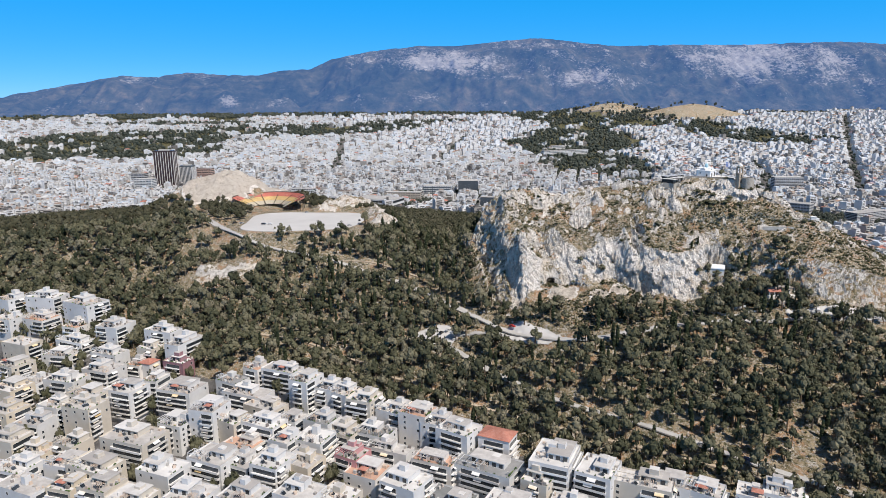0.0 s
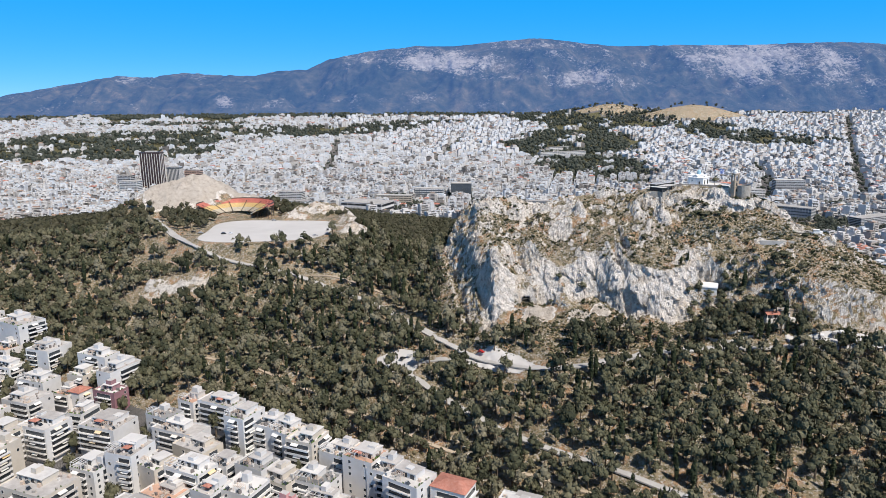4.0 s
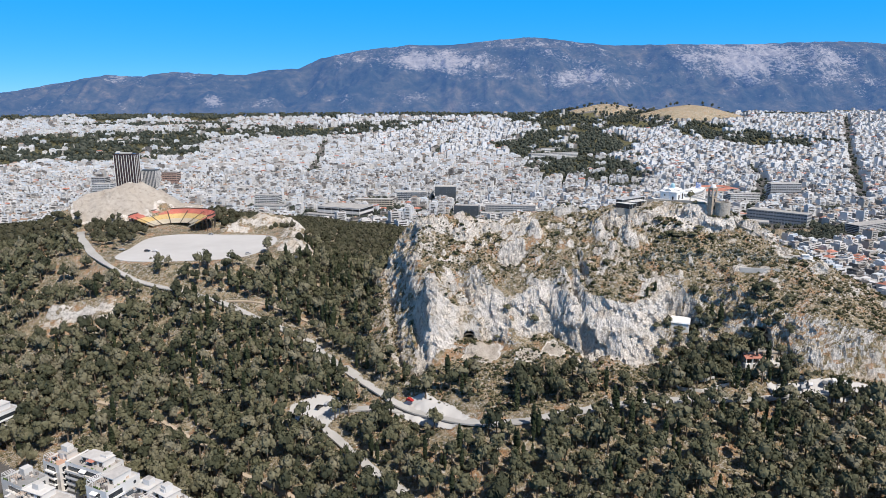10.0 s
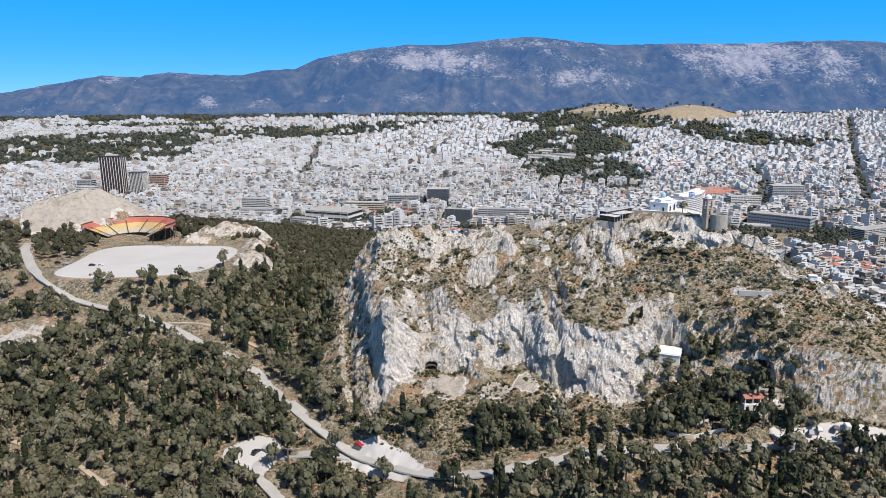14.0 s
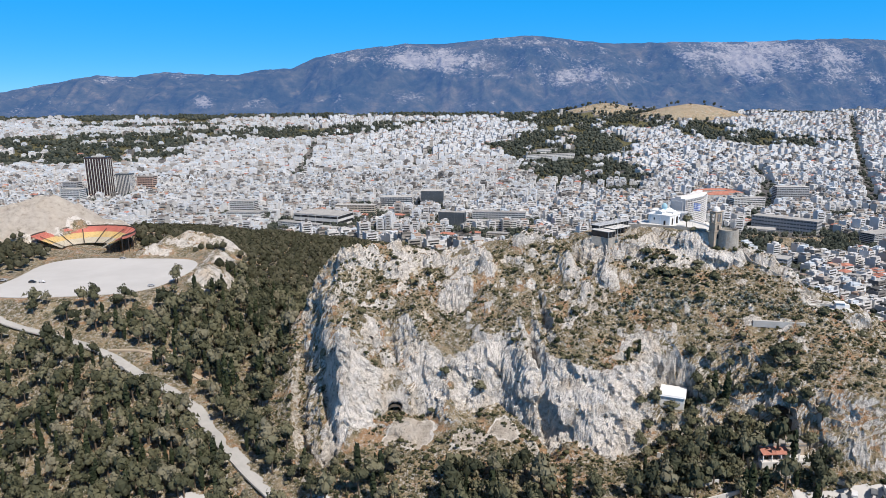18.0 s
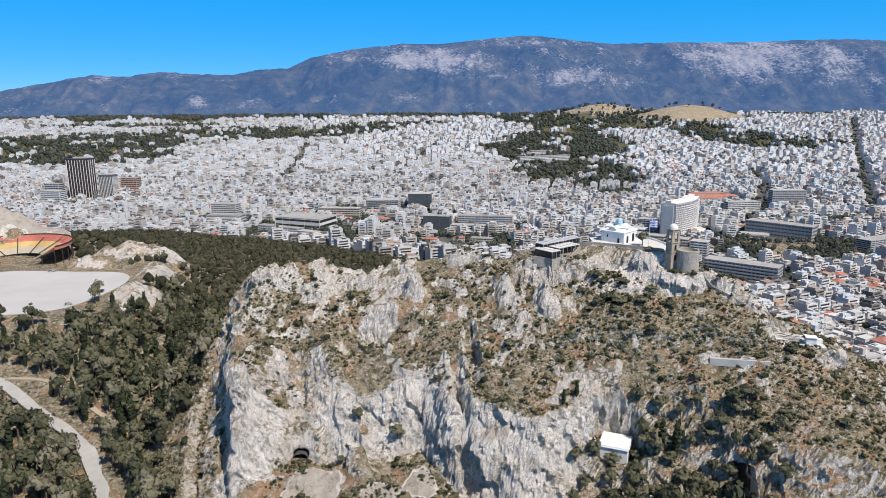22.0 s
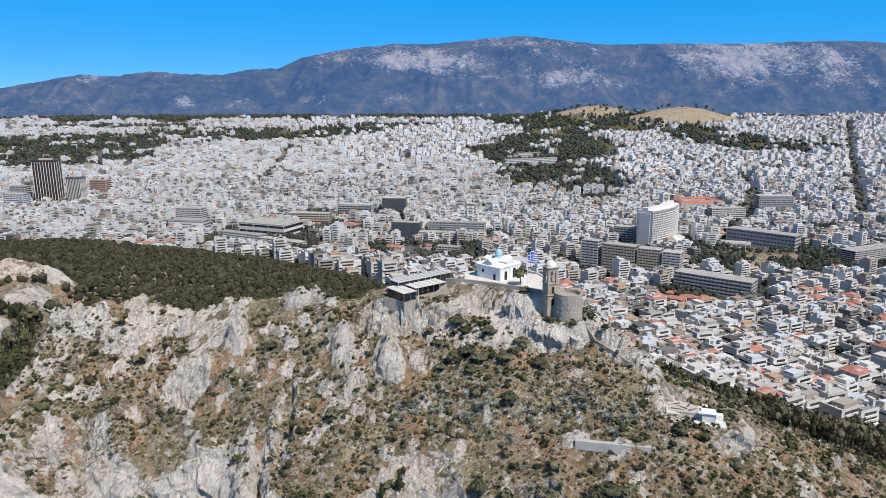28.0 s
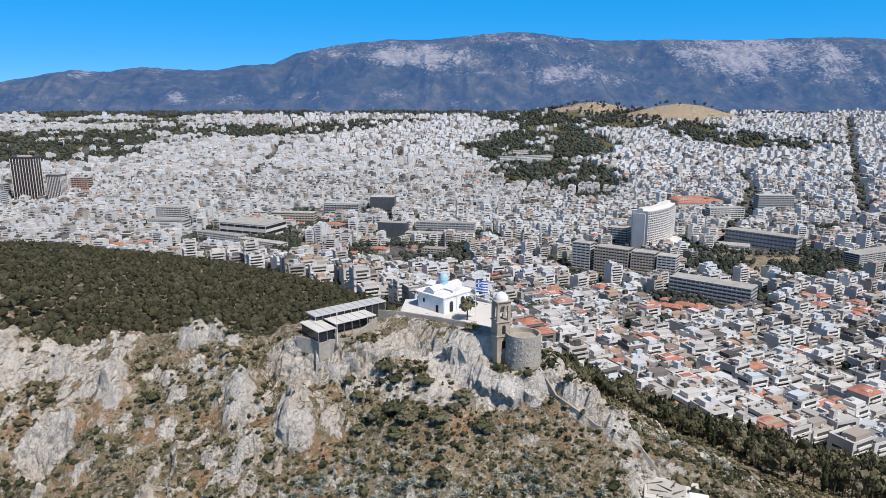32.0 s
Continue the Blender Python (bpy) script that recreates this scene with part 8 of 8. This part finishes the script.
part("side_chapel", box(-8.2, -2.6, -3, -4.4, 3.6, 3.4, 0.05), M_WHITE, iso)
part("side_roof", box(-8.4, -2.8, 3.4, -4.4, 3.8, 3.6, 0.03), M_PAVE, iso)
part("door", arch_panel(1.2, 2.4), M_BLACK, iso).matrix_basis = pose(0, -4.62, 0)
part("window", arch_panel(0.6, 1.2), M_BLACK, iso).matrix_basis = pose(4.42, -1, 2.2, 0, 0, 90)

lodge = thing("terrace_lodge", "stone lodge with a red tiled veranda below the cave", "house", at=(8.5, -99.5, 214.2), rz=2)
part("wall", box(-7.5, -1.5, -4, 8.5, 4.0, 3.8, 0.05), M_TAN, lodge)
part("roof", box(-7.8, -1.8, 3.8, 8.8, 4.3, 4.1, 0.04), M_CONC, lodge)
part("parapet", box(-7.8, -1.8, 4.1, 8.8, -1.5, 4.7, 0.03), M_TAN, lodge)
part("chimney", box(3.0, 1.5, 4.1, 3.8, 2.3, 5.6, 0.04), M_TAN, lodge)
bmv = bmesh.new()
vv = [bmv.verts.new(p) for p in ((-8, -5.2, 2.7), (1.5, -5.2, 2.7), (1.5, -1.5, 3.9), (-8, -1.5, 3.9), (-8, -5.2, 2.5), (1.5, -5.2, 2.5), (1.5, -1.5, 3.7), (-8, -1.5, 3.7))]
for f in ((0, 1, 2, 3), (7, 6, 5, 4), (0, 4, 5, 1), (1, 5, 6, 2), (2, 6, 7, 3), (3, 7, 4, 0)):
    bmv.faces.new([vv[k] for k in f])
part("veranda_roof", bmv, M_TILE, lodge, "red clay tile roof")
for k in range(6):
    x = -7.7 + 3.1 * k
    part("veranda_post", box(x - 0.15, -5.1, -4, x + 0.15, -4.8, 2.6), M_WHITE, lodge)
part("veranda_floor", box(-8.2, -5.5, -4.5, 8.6, -1.5, 0.05), M_PAVE, lodge)
for k in range(4):
    place("window", window_mesh(2.2, 2.2), None, lodge, m=pose(-5.6 + 3.9 * k, -1.5, 0.4))


def terrace_wall(pts, h, label="pale stone retaining wall of a planted terrace"):
    p = [(x, y, float(height(x, y)) + h) for x, y in pts]
    return low_wall("wall_terraces", p, h, 0.5, M_PAVE, label, 1.5)


terrace_wall([(-34, -98), (-28, -103), (-22, -106), (-14, -106)], 1.6)
terrace_wall([(-36, -104), (-30, -109), (-22, -112), (-12, -111), (-4, -110)], 1.5)
terrace_wall([(-30, -90), (-24, -93), (-16, -93), (-8, -95)], 1.8)
terrace_wall([(-12, -88), (-4, -92), (2, -95)], 1.6)
terrace_wall([(14, -106), (20, -108), (28, -112)], 1.2)
terrace_wall([(58, -131), (72, -134), (88, -139)], 2.0, "pale stone wall beside the car park")


# caves: a lined hollow behind each opening in the rock, its shade painted into the lining
def cave(x, y, z, w, h, depth, turn, label):
    ob = bmesh.new()
    rings = []
    for k in range(6):
        t = k / 5
        q = 0.98 - 0.4 * t * t
        ring = []
        for px, pz in arch_points(w * q, h * q, 9):
            j = 0.25 * math.sin(px * 5 + k * 2.1) + 0.2 * math.sin(pz * 4 + k)
            ring.append(ob.verts.new((px + 0.4 * j, depth * t - 0.8, pz - 0.2 + 0.3 * j)))
        rings.append(ring)
    for a, b in zip(rings, rings[1:]):
        for i in range(len(a)):
            ob.faces.new((a[i], b[i], b[(i + 1) % len(a)], a[(i + 1) % len(a)]))
    ob.faces.new(rings[-1])
    bmesh.ops.recalc_face_normals(ob, faces=ob.faces)
    c = part("cave", ob, M_CAVE)
    c.matrix_world = pose(x, y, z, 0, 0, turn)
    return tagged(c, label, "cave", kind="structure")


# far darker than the cliff's limestone, so that the hollows look unlit
M_CAVE = mat("shade_dark_cave_rock", [(0.05, 0.045, 0.04), (0.12, 0.105, 0.09)], 0.8, 0.97, bump=0.5)
for (cx, cy, cz, cw, chh, dep, tn, lb), mouth_y in zip(CAVES, CAVE_Y):
    cave(cx, mouth_y + 2.4, cz, cw, chh, dep, tn, lb)

low_wall("wall_ridge_path", [(x_, y_, float(height(x_, y_)) + 0.9) for x_, y_ in ((21.5, -29), (25, -33), (29, -37), (33, -40), (37.5, -42.5), (42, -44), (46, -45.5))], 1.0, 0.45, M_STONE, "pale stone parapet winding down the ridge path", 2.0)
# slab wall and ruined platform on the right shoulder
low_wall("wall_hillside", [(14, -61.8, 250.2), (20, -63.2, 250.2), (26, -64.4, 250.2), (32.5, -65.8, 250.2)], 1.0, 1.4, M_CONC, "long low concrete retaining wall on the slope", 1.5)
plat = thing("ruined_platform", "broken concrete platform with a small whitewashed hut", "ruin", at=(50, -52, float(height(50, -52)) + 0.5), rz=-18)
part("slab", box(-9, -4, -3, 2, 4.5, 0.35, 0.1), M_PAVE, plat)
part("slab", box(-2, -8, -3.5, 6, -4.1, -0.1, 0.1), M_PAVE, plat)
part("gravel_bed", box(-8.4, -2.6, 0.35, -0.6, 3.8, 0.5, 0.06), M_CONC, plat)
for k_, (bx_, by_, br_) in enumerate(((-7, 1.5, 20), (-5, 0.2, -35), (-3, 2.2, 70), (-6, -1.4, 5), (-2, -0.6, 50))):
    beam = part("broken_beam", box(-1.8, -0.12, 0, 1.8, 0.12, 0.2, 0.02), M_BARK, plat)
    beam.matrix_basis = pose(bx_, by_, 0.5, 0, 4 * (k_ - 2), br_)
part("hut", box(0, -6.5, -0.4, 3.2, -3.6, 2.4, 0.05), M_WHITE, plat)
part("hut_roof", box(-0.3, -6.8, 2.4, 3.5, -3.3, 2.6, 0.03), M_WHITE, plat)
part("step_block", box(3.6, -4.4, -0.4, 5.4, -2.6, 1.4, 0.06), M_WHITE, plat)
part("parapet", box(-5, -4, 0.35, -1, -3.7, 1.1, 0.04), M_CONC, plat)
rubble = Pile()
r8 = np.random.default_rng(808)
n8 = 260
rx_, ry_ = r8.uniform(40, 49, n8), r8.uniform(-55, -46, n8)
for k in range(4):
    s = np.arange(n8) % 4 == k
    q8 = r8.uniform(0.15, 0.55, n8)
    rubble.boxes(np.stack([rx_, ry_, height(rx_, ry_) - 0.1], -1)[s], np.stack([q8 * 1.6, q8, q8 * 0.9], -1)[s], r8.uniform(0, 3, n8)[s], r8.random(n8)[s])
tagged(place("rubble", rubble.mesh("rubble"), M_STONE), "broken grey stones of a fallen roof on the ridge", "rubble", kind="stuff")
hut = thing("shelter", "small flat-roofed shelter on the ridge", "shelter", at=(-80, 19, float(height(-80, 19)) + 0.3), rz=20)
part("wall", box(-4, -2.5, -3, 4, 2.5, 2.4, 0.04), M_STONE, hut)
part("roof", box(-4.6, -3.2, 2.4, 4.6, 3.2, 2.65, 0.03), M_WHITE, hut)
low_wall("wall_ridge", [(x_, y_, float(height(x_, y_)) + 0.8) for x_, y_ in ((-72, 21), (-64, 23), (-56, 23))], 1.2, 3.0, M_PAVE, "pale concrete landing on the ridge", 3)

# ---- cars ----
PAINTS = {"white": (0.75, 0.75, 0.75), "silver": (0.45, 0.46, 0.47), "black": (0.02, 0.02, 0.022), "red": (0.42, 0.03, 0.03), "grey": (0.16, 0.17, 0.18), "blue": (0.05, 0.10, 0.26)}
CARM = {k: mat("car_paint_" + k, [tuple(0.92 * v for v in c), c], 0.5, 0.25, spec=0.6) for k, c in PAINTS.items()}
M_TYRE = mat("tyre_rubber", [(0.02, 0.02, 0.02), (0.03, 0.03, 0.03)], 3, 0.9)


def extruded(profile, half):
    """A side profile (x, z) drawn across y."""
    bm = bmesh.new()
    a = [bm.verts.new((x, -half, z)) for x, z in profile]
    b = [bm.verts.new((x, half, z)) for x, z in profile]
    bm.faces.new(a)
    bm.faces.new(b[::-1])
    for i in range(len(profile)):
        bm.faces.new((a[i], b[i], b[(i + 1) % len(a)], a[(i + 1) % len(a)]))
    bmesh.ops.recalc_face_normals(bm, faces=bm.faces)
    return bm


def car(x, y, turn, colour, van=False, lift=0.45):
    z = float(np.max([height(x + a, y + b) for a in (-1.5, 0, 1.5) for b in (-1.5, 0, 1.5)])) + lift
    ob = thing("van" if van else "car", "%s parked %s at the roadside" % (colour, "delivery van" if van else "small car"), "van" if van else "car", "parked cars", at=(x, y, z), rz=turn)
    if van:
        prof = [(-2.6, 0.35), (2.6, 0.35), (2.6, 1.0), (2.1, 1.2), (1.5, 2.1), (1.2, 2.3), (-2.6, 2.3)]
        glass = [(1.22, 1.35), (1.95, 1.3), (1.45, 2.05), (1.22, 2.1)]
    else:
        prof = [(-2.0, 0.3), (2.0, 0.3), (2.05, 0.7), (1.0, 0.9), (0.4, 1.38), (-1.2, 1.45), (-1.9, 1.0), (-2.05, 0.8)]
        glass = [(-1.6, 0.98), (0.88, 0.93), (0.36, 1.33), (-1.15, 1.39)]
    part("body", extruded(prof, 0.88), CARM[colour], ob)
    part("side_glass", extruded(glass, 0.9), M_GLASS, ob)
    for sx in (-1.25, 1.25):
        for sy in (-0.82, 0.82):
            w = part("wheel", lathe([(0.31, -0.1), (0.31, 0.1)], 12), M_TYRE, ob)
            w.matrix_basis = pose(sx, sy, 0.31, 90)
    for sy in ((-0.6, 0.6) if van else ()):
        part("headlight", box(1.98 if not van else 2.56, sy - 0.15, 0.62, 2.07 if not van else 2.63, sy + 0.15, 0.78), M_FRAME, ob)
    return ob


for spec in ((36.5, -116, 70, "white", True), (32.5, -115.5, 60, "grey"), (26.5, -115, 62, "white"), (23, -115.4, 64, "silver"), (15.5, -117, 20, "black"), (42, -123, 172, "black"), (46, -123.6, 170, "silver"), (51, -124.5, 168, "grey"), (56, -125, 168, "white"),
             (-157.5, -94.5, -32, "red"), (-203, -89, 60, "black"), (-199, -87, 60, "silver"), (-52, -224, -26, "white"), (-60, -218, -28, "blue"), (-30, -237, -26, "grey"), (-77, -207, -28, "silver")):
    car(*spec)
for spec in ((-390, 104, 12, "black"), (-383, 101, 10, "silver"), (-362, 96, 5, "black"), (-356, 96, 5, "white"), (-283, 84, 30, "silver"), (-277, 110, 100, "black"), (-302, 14, -30, "white"), (-268, 6, -35, "grey"), (-335, 160, 10, "silver")):
    car(*spec)

# planted tubs along the edges of the roof terraces
for n, (home, w, d, h) in enumerate(ROOFTOPS):
    if n % 3 == 2:
        continue
    tubs = Pile()
    m_ = int(r6.integers(5, 13))
    side = r6.random(m_) < 0.6
    u_ = np.where(side, r6.uniform(-0.46, 0.46, m_) * w, 0.46 * w)
    v_ = np.where(side, -0.46 * d, r6.uniform(-0.46, 0.2, m_) * d)
    q_ = r6.uniform(0.5, 1.1, m_)
    tubs.scatter(*BUSH[n % 4], np.stack([u_, v_, np.full(m_, h + 0.3)], -1), np.stack([q_, q_, q_ * 1.5], -1), r6.uniform(0, 6, m_), r6.random(m_))
    tagged(place("planting", tubs.mesh("planting"), M_BROAD, home, "green tub plants along the roof edge"), kind="stuff")

# ---- street trees among the flats ----
tx, ty = jittered(-560, 40, -290, 20, 6.0, 430)
front = np.interp(tx, CITY_FRONT[:, 0], CITY_FRONT[:, 1])
free = (ty < front + 4) & (ty > front - 190)
for hx_, hy_, ha_, hb_, hc_, hs_ in HOMES:
    u_, v_ = (tx - hx_) * hc_ + (ty - hy_) * hs_, -(tx - hx_) * hs_ + (ty - hy_) * hc_
    free &= (np.abs(u_) > ha_ + 0.4) | (np.abs(v_) > hb_ + 0.4)
tx, ty = tx[free], ty[free]
order = np.random.default_rng(431).permutation(len(tx))[:240]
for n, i in enumerate(order):
    tree_at("street_tree", float(tx[i]), float(ty[i]), float(r4.uniform(5, 8.5)), float(r4.uniform(10, 15)), BROAD_ME[n % 3], M_BROAD if n % 3 else M_LEAF, "leafy green tree between blocks of flats", group="trees between the flats")
for n, (x, y) in enumerate([(-362, -75), (-343, -101), (-301, -130), (-418, -53), (-481, -70), (-388, -80), (-449, -68), (-429, -161), (-393, -157), (-256, -211), (-273, -221), (-301, -223), (-349, -207), (-331, -183), (-190, -205), (-184, -196), (-374, -134), (-353, -88), (-376, -57), (-58, -225), (-246, -181), (-439, -119), (-469, -116)]):
    if all(abs((x - hx_) * hc_ + (y - hy_) * hs_) > ha_ + 0.2 or abs((y - hy_) * hc_ - (x - hx_) * hs_) > hb_ + 0.2 for hx_, hy_, ha_, hb_, hc_, hs_ in HOMES):
        tree_at("street_tree", x, y, 8.5 + n % 3, 13.0 + n % 4, BROAD_ME[n % 3], M_BROAD, "tall leafy green tree between blocks of flats", group="trees between the flats")
